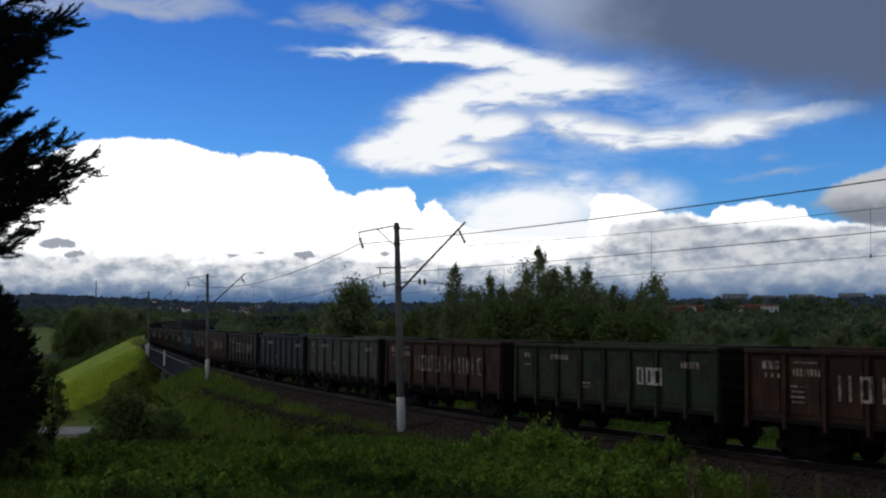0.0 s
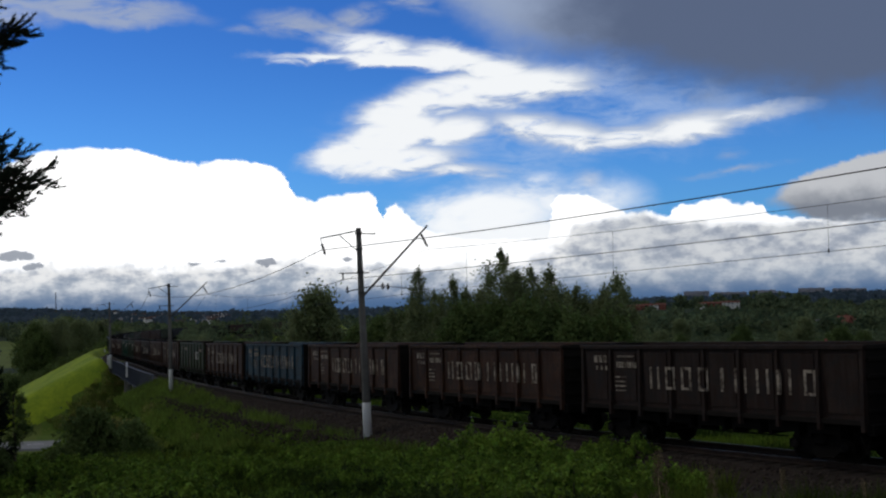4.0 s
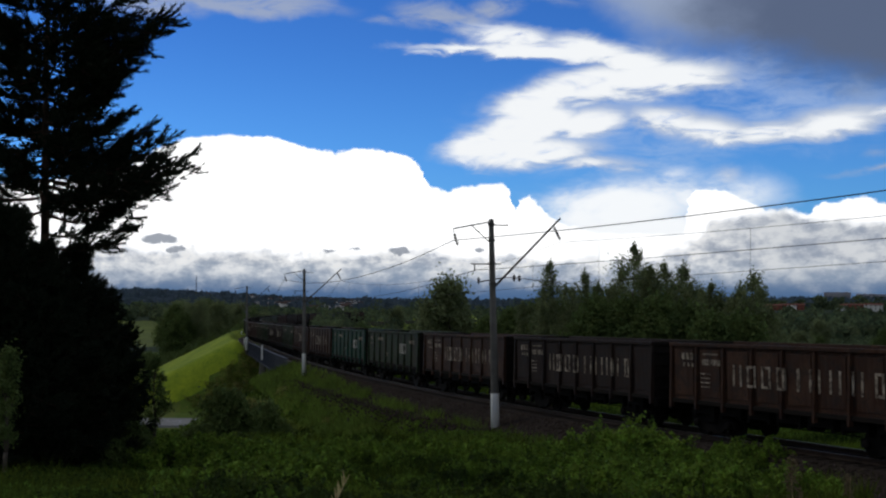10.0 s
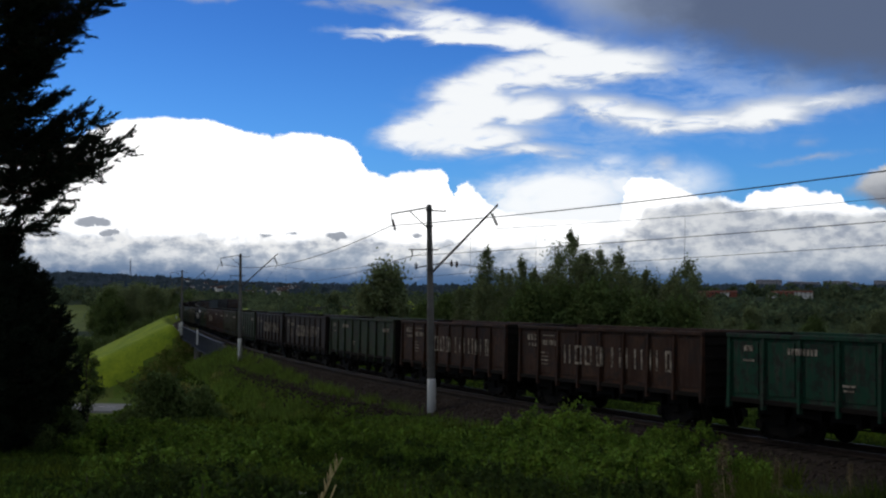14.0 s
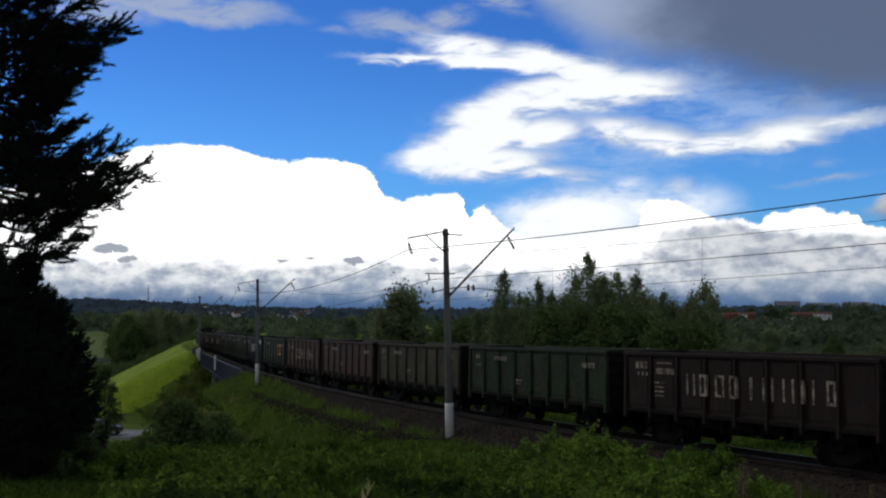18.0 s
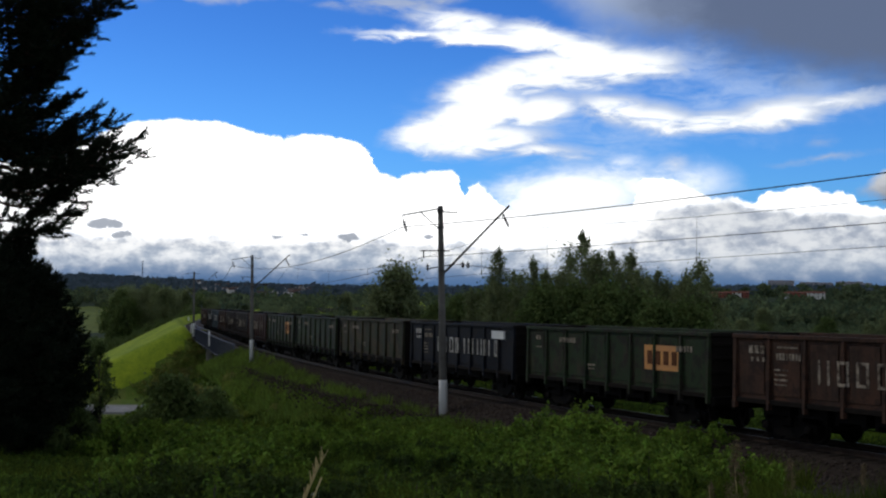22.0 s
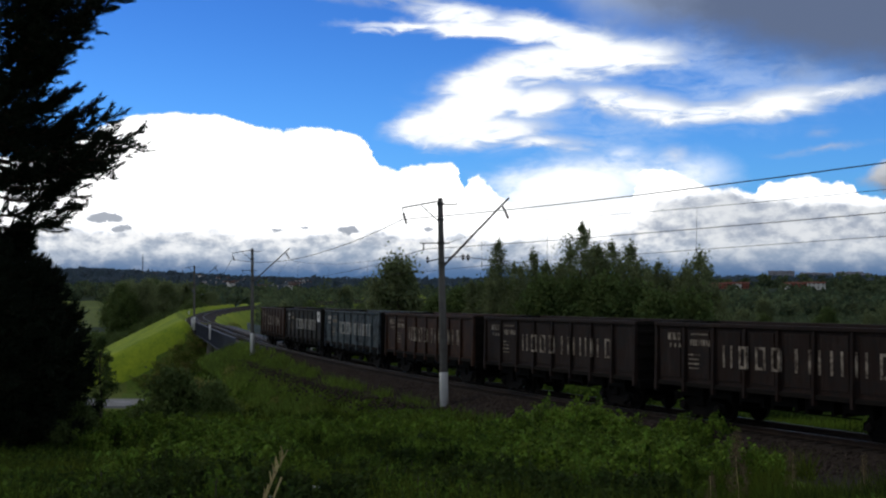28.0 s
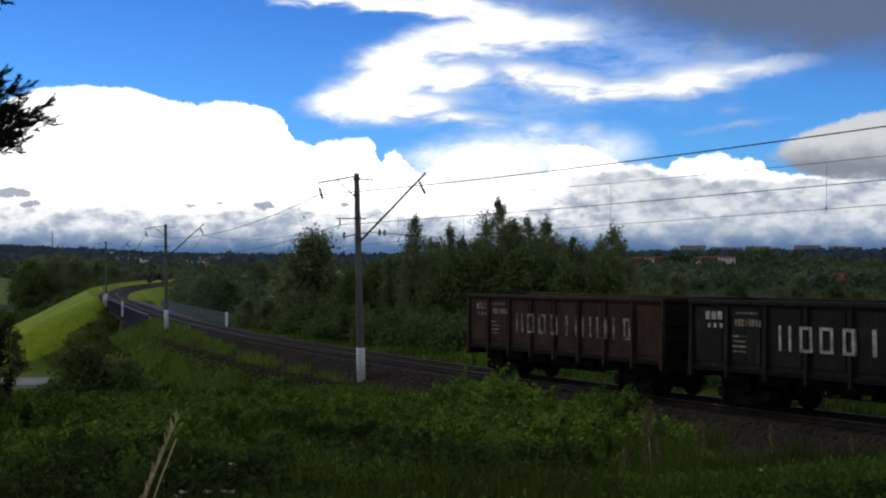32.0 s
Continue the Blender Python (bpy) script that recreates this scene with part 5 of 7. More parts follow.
def build_woods():
    kinds = [build_birch("birch_tree", "tall birch with a pointed ragged crown", 14.0, 6.0, 3, 24000, stems=3), build_birch("birch_tree", "slender birch with thin drooping crown", 12.0, 3.8, 8, 13000),
             build_birch("birch_tree", "many-stemmed birch with a broken open crown", 12.0, 5.2, 27, 17000, stems=3), build_birch("birch_tree", "young birch with a thin spire top", 10.0, 3.2, 44, 10000, stems=2)]
    tall = (14.0, 12.0, 12.0, 10.0)
    round_a = build_tree("deciduous_tree", "broad leafy tree with dense rounded crown", 11.0, 7.5, 15000, 0.30, M_LEAF, 21, 0.0, 0.08, 90, group="trees beyond the railway")
    round_b = build_tree("deciduous_tree", "dark leafy tree with low spreading crown", 9.0, 7.0, 13000, 0.30, M_LEAF_DARK, 34, 0.0, 0.03, 80, group="trees beyond the railway")
    thicket = build_bush("willow_thicket", "dense dark willow thicket beyond the track", 8.0, 4.2, 9000, 0.30, M_LEAF_DARK, 13, group="thickets")
    # kind, azimuth, distance, height of the top above the hillside viewpoint
    rows = [(0, 6.0, 96, 4.3), (1, 2.3, 98, 3.1), (1, 3.8, 100, 2.3), (2, 7.75, 99, 2.9), (1, 8.45, 101, 2.9), (2, 9.65, 100, 1.3), (2, 11.5, 98, 2.1),
            (3, 2.9, 104, 1.3), (3, 1.8, 101, 1.0), (2, 3.3, 96, 0.9), (3, 4.5, 103, 1.5), (2, 5.0, 98, 1.2), (1, 5.45, 100, 2.6), (3, 6.55, 100, 2.7), (1, 6.9, 104, 1.7), (3, 7.3, 97, 1.7),
            (3, 8.0, 106, 1.6), (2, 8.9, 97, 1.3), (3, 9.2, 104, 1.0), (3, 10.2, 101, 0.4), (2, 10.7, 98, 0.5), (1, 11.0, 103, 1.2), (3, 11.9, 102, 1.2), (3, 12.4, 104, -0.9), (3, 0.9, 104, -0.2), (2, 4.2, 108, 0.6)]
    used = set()
    for i, (k, az, dist, top) in enumerate(rows):
        x, y = spot(az, dist)
        z = ground_z(x, y) - 0.05
        ob = copy_thing(kinds[k], Matrix()) if k in used else kinds[k]
        used.add(k)
        ob.matrix_basis = pose(x, y, z, 0, 0, i * 77 % 360)
        size = (EYE + top - z) / tall[k]
        ob.scale = (min(size, 1.15), min(size, 1.15), size)
    rows = [(round_a, -2.7, 118, 1.10), (round_a, -3.3, 122, 0.92), (round_a, -2.0, 124, 0.88), (round_b, 0.2, 110, 0.8), (round_b, 1.6, 105, 0.85), (round_b, 3.0, 100, 0.85), (round_b, 4.4, 92, 0.85), (round_b, 5.8, 94, 0.95), (round_b, 7.2, 92, 1.0), (round_b, 8.6, 94, 1.05),
            (round_b, 9.9, 90, 0.95), (round_b, 11.2, 92, 1.05), (round_b, 12.6, 92, 0.78), (round_b, 14.5, 100, 0.62), (round_a, 16.8, 120, 0.62), (round_b, 18.7, 95, 0.55), (round_b, 21.3, 90, 0.5), (round_b, 23.5, 84, 0.62), (round_a, 25.5, 88, 0.62),
            (round_b, -5.0, 140, 0.7), (round_b, -6.3, 150, 0.62), (round_b, -7.6, 165, 0.6), (round_b, -0.9, 102, 0.6), (round_b, 15.6, 88, 0.5), (round_b, 20.0, 110, 0.62), (round_a, 22.4, 125, 0.62)]
    for i, (k, az, dist, size) in enumerate(rows):
        put(k, az, dist, size, i * 77 % 360)
    # the tall wood and hedge behind the meadow, then lighter crowns scattered down the valley
    rnd = random.Random(31)
    for i in range(46):
        az, dist = rnd.uniform(-15.8, -11.4), rnd.uniform(385, 455)
        x, y = spot(az, dist)
        top = -rnd.uniform(1.6, 6.0) if az < -12.6 else -rnd.uniform(5.0, 8.0)
        first, high = ((round_b, 9.0), (kinds[0], 14.0), (kinds[2], 12.0), (round_a, 11.0))[i % 4]
        ob = copy_thing(first, Matrix())
        z = ground_z(x, y) - 0.05
        ob.matrix_basis = pose(x, y, z, 0, 0, rnd.uniform(0, 360))
        tall_by = (EYE + top - z) / high
        ob.scale = (min(1.7, tall_by * 1.1), min(1.7, tall_by * 1.1), tall_by)
    for i in range(34):
        put(thicket, rnd.uniform(-17.4, -11.6), rnd.uniform(318, 345), rnd.uniform(0.9, 1.35), rnd.uniform(0, 360))
    for i in range(34):
        put(round_a if i % 3 == 0 else round_b, rnd.uniform(12.5, 27), rnd.uniform(135, 330), rnd.uniform(0.75, 1.2), rnd.uniform(0, 360))
    for i in range(16):
        put(round_a if i % 3 == 0 else round_b, rnd.uniform(-8.8, -0.5), rnd.uniform(200, 380), rnd.uniform(0.8, 1.25), rnd.uniform(0, 360))
    for i, (az, dist, size) in enumerate([(1.0, 84, 0.8), (3.0, 80, 0.75), (5.2, 77, 0.8), (7.5, 74, 0.75), (9.8, 72, 0.7), (12, 70, 0.66), (14.3, 68, 0.6), (16.5, 66, 0.55), (18.8, 64, 0.5), (21, 62, 0.5), (23.2, 60, 0.5), (25.4, 58, 0.5),
                                         (-1.3, 92, 0.75), (-3.0, 102, 0.8), (-4.6, 112, 0.8), (-5.6, 124, 0.8), (-6.8, 140, 0.75), (-8.2, 160, 0.8), (2.0, 92, 0.9), (6.3, 84, 0.9), (11, 80, 0.8), (13.5, 78, 0.7)]):
        put(thicket, az, dist, size, i * 53 % 360)


def build_pines():
    # long boughs over the slope, then the short ones all round
    spread = [(7.5, 2.3, -5, 0.0), (7.9, 1.9, 30, 0.05), (8.9, 3.2, 5, 0.0), (9.2, 3.5, -25, 0.0), (9.4, 4.1, 8, 0.03), (9.6, 3.8, 28, 0.04), (10.0, 3.4, -12, 0.06), (10.6, 2.9, 16, 0.04), (11.0, 2.0, 20, 0.1), (11.7, 1.9, -30, 0.1), (12.4, 1.9, -15, 0.1),
              (12.9, 2.6, 30, 0.1), (13.2, 2.7, 12, 0.13), (13.6, 3.2, -8, 0.18), (13.8, 3.6, 15, 0.18), (14.2, 3.0, 35, 0.2), (14.9, 2.6, 0, 0.2), (16.3, 3.1, 10, 0.1), (16.8, 2.8, -20, 0.2)]
    big = build_pine(21.0, 2.5, 4, 0.40, "tall dark pine with spreading ragged boughs", dense=1.0, boughs=92, own=[(h, a, az - 3, b) for h, a, az, b in spread])
    x, y = spot(-21.6, 40.0)
    big.matrix_basis = pose(x, y, EYE - 5.8, 0, 0, 21.6)
    second = build_pine(7.0, 2.45, 9, 0.05, "dense young pine with dark needles", boughs=84, dense=1.1)
    third = build_pine(7.6, 3.2, 15, 0.04, "dense dark pine beside the tall one", boughs=84, dense=1.1)
    for k, (first, az, dist, wide, tall, spin) in enumerate([(second, -21.1, 40.6, 1.0, 1.08, 100), (third, -23.9, 38.0, 1.0, 1.08, 200), (second, -19.7, 42.0, 0.76, 0.90, 310), (second, -22.5, 38.6, 1.0, 0.92, 40), (third, -26.0, 40.5, 1.0, 1.15, 20)]):
        x, y = spot(az, dist)
        m = pose(x, y, ground_z(x, y) - 0.05, 0, 0, spin)
        ob = first if k < 2 else copy_thing(first, m)
        ob.matrix_basis = m
        ob.scale = (wide, wide, tall)


def build_near_bushes():
    light = build_mound("green_bush", "leafy bright green bush on the slope below the track", 6.0, 2.3, 60, 17000, 0.13, M_LEAF_LIGHT, 5, "bushes on the slope")
    small = build_mound("green_bush", "low rounded green bush among tall grass", 3.0, 1.4, 26, 5200, 0.12, M_LEAF_LIGHT, 6, "bushes on the slope")
    dark = build_tree("dark_bush", "dark green bush at the edge of the slope", 3.0, 2.9, 6500, 0.17, M_LEAF_DARK, 7, 0.0, 0.02, 44, "bush", "dark bushes on the slope")
    edge_bush = build_tree("tall_bush", "tall rounded bush beside the railing", 8.0, 5.5, 9000, 0.26, M_LEAF, 61, 0.0, 0.03, 50, "bush", "bushes by the railing")
    sapling = build_tree("sapling", "slim young tree with a bare stem", 4.2, 1.2, 3400, 0.095, M_LEAF_DARK, 17, 0.0, 0.35, 22)
    put(sapling, -16.6, 46.0, 0.9, 0)
    put(sapling, -23.1, 33.0, 0.85, 120)
    for i, (az, dist, size) in enumerate([(-5.9, 118, 0.50), (-7.0, 126, 0.42), (-4.9, 112, 0.5)]):
        put(edge_bush, az, dist, size, i * 80)
    for i, (az, dist, size) in enumerate([(5.6, 35.0, 0.88), (3.3, 36.5, 0.66), (7.6, 32.5, 0.52), (4.6, 30.5, 0.56), (6.8, 29.0, 0.46), (2.0, 38.0, 0.40), (9.0, 29.5, 0.32), (2.2, 30.0, 0.42),
                                          (-1.8, 33.0, 0.40), (-4.6, 30.0, 0.36), (-1.0, 25.0, 0.34), (3.0, 25.5, 0.34), (7.5, 24.5, 0.30), (-7.6, 27.0, 0.30)]):
        put(light, az, dist, size, i * 71 % 360)
    for i, (az, dist, size) in enumerate([(7.9, 36.0, 0.8), (0.4, 42.0, 0.8), (-0.9, 46.0, 0.6), (11.0, 30.0, 0.6), (-3.2, 39.0, 0.7), (-5.6, 36.0, 0.6), (-9.4, 34.0, 0.6), (-11.2, 42.0, 0.7), (-9.6, 84.0, 0.8), (-16.4, 44.0, 0.7), (-4.4, 60.0, 0.9), (12.6, 27.0, 0.5)]):
        put(small, az, dist, size, i * 57 % 360)
    put(dark, -13.3, 43.0, 0.80, 40)
    put(dark, -14.6, 42.0, 0.42, 140)
    put(dark, -11.6, 67.0, 0.95, 250)
    put(dark, -10.9, 69.0, 0.75, 300)
    put(dark, -17.6, 41.0, 0.50, 30)
    put(dark, -18.6, 39.5, 0.42, 75)
    clump = build_bush("weed_clump", "rough clump of leafy weeds in the meadow", 1.3, 0.75, 2200, 0.06, M_WEED, 77, "weed clumps in the meadow")
    rnd = random.Random(21)
    for i in range(60):
        put(clump, rnd.uniform(-17, 13), rnd.uniform(13, 40), rnd.uniform(0.5, 1.2), rnd.uniform(0, 360))
    # added dark clumps that play the shade among the weeds and bushes
    shade = build_mound("weed_clump", "dark leafy clump standing for shade in the meadow", 1.8, 0.85, 18, 3000, 0.07, M_SHADE_LEAF, 79, "weed clumps in the meadow")
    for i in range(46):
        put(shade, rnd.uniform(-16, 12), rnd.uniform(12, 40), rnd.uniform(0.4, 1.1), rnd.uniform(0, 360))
    fresh = build_mound("weed_clump", "fresh green clump of tall weeds on the slope", 2.2, 1.0, 22, 3300, 0.085, M_LEAF_LIGHT, 78, "weed clumps in the meadow")
    near = random.Random(52)
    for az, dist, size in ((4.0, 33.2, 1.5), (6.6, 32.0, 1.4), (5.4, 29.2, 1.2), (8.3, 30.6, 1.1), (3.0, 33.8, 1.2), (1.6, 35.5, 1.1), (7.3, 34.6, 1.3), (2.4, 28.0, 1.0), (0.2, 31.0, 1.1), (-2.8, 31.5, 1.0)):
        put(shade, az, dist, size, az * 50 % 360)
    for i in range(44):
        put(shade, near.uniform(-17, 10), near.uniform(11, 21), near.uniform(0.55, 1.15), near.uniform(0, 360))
    for i in range(26):
        az, dist = rnd.uniform(-15, 10), rnd.uniform(19, 44)
        for j in range(rnd.randint(3, 6)):
            put(fresh, az + rnd.gauss(0, 60 / dist), dist + rnd.gauss(0, 1.2), rnd.uniform(0.5, 1.25), rnd.uniform(0, 360))


def build_grass():
    n = 340000
    dist = 7.0 + 108 * RNG.uniform(0, 1, n) ** 1.75
    az = RNG.uniform(-26, 29, n)
    x, y = np.sin(np.radians(az)) * dist, np.cos(np.radians(az)) * dist
    st, of = nearest_track(x, y)
    tall = 0.5 + 0.5 * np.clip(np.sin(x * 0.8 + 1.1 * np.sin(y * 0.5)) * np.sin(y * 0.6 + x * 0.2) + RNG.normal(size=n) * 0.35, -0.6, 1)
    ragged = 1.2 * np.sin(st * 0.7 + 2 * np.sin(st * 0.23)) * np.sin(st * 0.31 + 1)
    keep = ((of > 1.9) & (RNG.uniform(0, 1, n) < np.clip((of - 0.4 - np.interp(st, [-44, -40, -36, -31, -24, -12, 4, 22, 34], [14, 12, 8.5, 5.6, 4.0, 3.6, 3.3, 2.4, 1.6]) + ragged) / 2.0, 0.0, 1) ** 1.5)) | ((of < -3.3) & (of > -10))
    x, y, dist, tall = x[keep], y[keep], dist[keep], tall[keep]
    n = len(x)
    st, of = st[keep], of[keep]
    z = terrain(x, y)[0] - 0.03
    z = np.where((of > 1.7) & (of < 3.5) & (st < 60), np.interp(st, SS, TZ) - 0.26 - np.clip(of - 1.75, 0, 1.65) * 0.4424, z)
    hgt = (0.16 + 0.36 * tall) * RNG.uniform(0.6, 1.3, n)
    wid = 0.005 + 0.00048 * dist
    a = RNG.uniform(0, 6.283, n)
    lean = RNG.normal(size=(n, 2)) * 0.34 * hgt[:, None]
    base = np.stack([x, y, z], 1)
    side = np.stack([np.cos(a), np.sin(a), 0 * a], 1) * wid[:, None]
    tip = base + np.concatenate([lean, hgt[:, None]], 1)
    v = np.stack([base - side, base + side, tip], 1).reshape(-1, 3)
    ob = fast_mesh("meadow_grass", v, np.arange(3 * n).reshape(-1, 3), M_GRASS)
    tagged(ob, "tall uncut green meadow grass on the hillside", "grass", kind="stuff")
    # rough brownish grass up the side of the near embankment
    q = 34000
    es = RNG.uniform(-14, 60, q)
    eo = np.interp(es, [-14, 8, 24, 36], [3.5, 3.2, 2.6, 1.95]) + 4.5 * RNG.uniform(0, 1, q) ** 1.1
    some = RNG.uniform(0, 1, q) < np.clip((eo - 1.9) / 1.3, 0.4, 1) * (0.55 + 0.45 * np.sin(es * 0.9 + 2 * np.sin(es * 0.31)))
    es, eo = es[some], eo[some]
    at = np.array([tuple(on_track(a, b)) for a, b in zip(es, eo)])
    q = len(at)
    at[:, 2] = np.maximum(terrain(at[:, 0], at[:, 1])[0], np.interp(es, SS, TZ) - 0.24 - (eo - 1.75) * 0.4424) - 0.04
    tall = RNG.uniform(0.2, 0.75, q)
    a = RNG.uniform(0, 6.283, q)
    sd = np.stack([np.cos(a), np.sin(a), 0 * a], 1) * (0.006 + 0.00042 * np.hypot(at[:, 0], at[:, 1]))[:, None]
    top = at + np.concatenate([RNG.normal(size=(q, 2)) * 0.3 * tall[:, None], tall[:, None]], 1)
    ob = fast_mesh("bank_grass", np.stack([at - sd, at + sd, top], 1).reshape(-1, 3), np.arange(3 * q).reshape(-1, 3), M_LIT_BANK_GRASS)
    tagged(ob, "rough brownish grass growing into the ballast", "grass", kind="stuff")
    # coarse tufts that stand above the rest
    m = 7200
    away = 8 + 62 * RNG.uniform(0, 1, m) ** 1.3
    az = RNG.uniform(-26, 29, m)
    tx, ty = np.sin(np.radians(az)) * away, np.cos(np.radians(az)) * away
    st, of = nearest_track(tx, ty)
    ok = (of > np.interp(st, [-44, -40, -36, -31, -24], [13, 11, 8, 6, 4.6])) & (np.sin(tx * 0.6 + 3) * np.sin(ty * 0.45 + 0.8 * np.sin(tx * 0.4)) + RNG.normal(size=m) * 0.4 > -0.1)
    tx, ty, away = tx[ok], ty[ok], away[ok]
    tz = terrain(tx, ty)[0]
    per = 26
    c = np.repeat(np.stack([tx, ty, tz], 1), per, 0)
    big = np.repeat(RNG.uniform(0.3, 0.85, len(tx)), per)
    w2 = np.repeat(0.004 + 0.0004 * away, per)[:, None]
    q = len(c)
    root = c + np.concatenate([RNG.normal(size=(q, 2)) * 0.07, np.zeros((q, 1)) - 0.03], 1)
    top = root + np.concatenate([RNG.normal(size=(q, 2)) * 0.34 * big[:, None], (big * RNG.uniform(0.6, 1.1, q))[:, None]], 1)
    a = RNG.uniform(0, 6.283, q)
    sd = np.stack([np.cos(a), np.sin(a), 0 * a], 1) * w2
    v2 = np.stack([root - sd, root + sd, top], 1).reshape(-1, 3)
    ob = fast_mesh("grass_tufts", v2, np.arange(3 * q).reshape(-1, 3), M_TUFT)
    tagged(ob, "coarse yellow-green grass tufts in the meadow", "grass", kind="stuff")
    # broad-leaved weeds in drifts
    k = (np.sin(x * 0.45 + 2) * np.sin(y * 0.38 + 0.5 * np.sin(x * 0.3)) + RNG.normal(size=n) * 0.3 > 0.35) & (dist < 75)
    c = np.repeat(base[k], 2, 0)
    c = c + np.stack([RNG.normal(size=len(c)) * 0.10, RNG.normal(size=len(c)) * 0.10, RNG.uniform(0.05, 0.55, len(c))], 1)
    ob = tri_mesh("meadow_weeds", c, 0.05 + 0.0016 * np.hypot(c[:, 0], c[:, 1]), M_WEED)
    tagged(ob, "drifts of broad-leaved weeds among the grass", "weeds", kind="stuff")


def lump_forest(name, label, x, y, h, w, tris, size, mat):
    """Distant crowns, each a clump of leaf masses from the ground up."""
    n = len(x)
    z = terrain(x, y)[0]
    u = RNG.uniform(0, 1, (n, tris))
    a = RNG.uniform(0, 6.283, (n, tris))
    rad = np.sqrt(np.clip(1 - (1.55 * u - 0.6) ** 2, 0.03, 1)) * RNG.uniform(0.35, 1, (n, tris)) * w[:, None] / 2
    p = np.stack([x[:, None] + np.cos(a) * rad, y[:, None] + np.sin(a) * rad, z[:, None] + u * h[:, None]], -1).reshape(-1, 3)
    sz = np.repeat(size * w, tris) * RNG.uniform(0.6, 1.3, n * tris)
    ob = tri_mesh(name, p, sz, mat)
    return tagged(ob, label, "trees", kind="stuff")


def build_far_woods():
    n = 9000
    d = RNG.uniform(150 ** 0.5, 640 ** 0.5, n) ** 2
    az = RNG.uniform(-24, 30, n)
    x, y = np.sin(np.radians(az)) * d, np.cos(np.radians(az)) * d
    st, of = nearest_track(x, y)
    open_view = (az > -9) & (az < -4.5) & (d < 330)
    side = (of < -40) | ((of < -11) & (st > 34))
    gapway = (az > -18.5) & (az < -16.3) & (d < 570)
    k = ~gapway & ~field_at(az, d) & (np.abs(of) > 11) & (np.abs(y - ROAD_Y) > 12) & (side | (d > 385)) & ~((of > 0) & (st < 300) & (d < 385)) & (RNG.uniform(0, 1, n) < 0.6)
    x, y, d, az = x[k], y[k], d[k], az[k]
    h = (4.5 + RNG.gamma(2.0, 1.6, len(x))).clip(4.5, 11) * np.where(az > 12, 0.72, 1.0)
    w = h * RNG.uniform(0.6, 1.0, len(x))
    c = d < 330
    lump_forest("valley_woods", "mixed green woodland beyond the railway", x[c], y[c], h[c], w[c], 520, 0.06, M_CANOPY)
    lump_forest("valley_woods", "mixed green woodland filling the valley", x[~c], y[~c], h[~c], w[~c], 150, 0.12, M_CANOPY)
    n = 9000
    d = RNG.uniform(600 ** 0.5, 4700 ** 0.5, n) ** 2
    az = RNG.uniform(-24, 30, n)
    town = (az > -12.6) & (az < -6.4) & (d > 1250) & (d < 2600)
    terrace = (az > 11.5) & (az < 18) & (d > 1040) & (d < 1160)
    k = ~terrace & ~field_at(az, d) & (~town | (RNG.uniform(0, 1, n) < 0.25))
    d, az = d[k], az[k]
    x, y = np.sin(np.radians(az)) * d, np.cos(np.radians(az)) * d
    near = d < 1300
    h = RNG.uniform(8, 15, len(x))
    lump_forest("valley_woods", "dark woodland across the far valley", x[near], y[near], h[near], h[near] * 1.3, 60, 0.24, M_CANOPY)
    lump_forest("hill_forest", "dark forest on the far hills, blue haze in its colour", x[~near], y[~near], h[~near], h[~near] * 2.6, 34, 0.30, M_HAZED_HILLWOOD)


# ---- far buildings ----
M_WHITEWALL = material("white_render", (0.74, 0.73, 0.70), 0.9, (0.60, 0.59, 0.56), 0.4, 6, 0.1)
M_CREAM = material("cream_render", (0.50, 0.46, 0.43), 0.9, (0.38, 0.34, 0.32), 0.4, 6, 0.1)
M_REDROOF = material("red_roof", (0.17, 0.075, 0.058), 0.8, (0.13, 0.048, 0.036), 0.6, 6, 0.1)
M_REDBRICK = material("red_brick_wall", (0.24, 0.095, 0.072), 0.9, (0.20, 0.06, 0.04), 0.6, 8, 0.1)
M_GREYROOF = material("grey_sheet_roof", (0.30, 0.31, 0.33), 0.6, (0.20, 0.20, 0.21), 0.6, 6, 0.1)
M_BROWNROOF = material("brown_roof", (0.11, 0.075, 0.065), 0.8, (0.07, 0.05, 0.045), 0.6, 6, 0.1)
M_PANEL = material("concrete_panel_block", (0.44, 0.43, 0.47), 0.9, (0.34, 0.33, 0.37), 0.02, 0.4, 0.1)
M_GLASS = material("dark_window_glass", (0.02, 0.025, 0.03), 0.1, None, 1, 10, 0, spec=0.6)


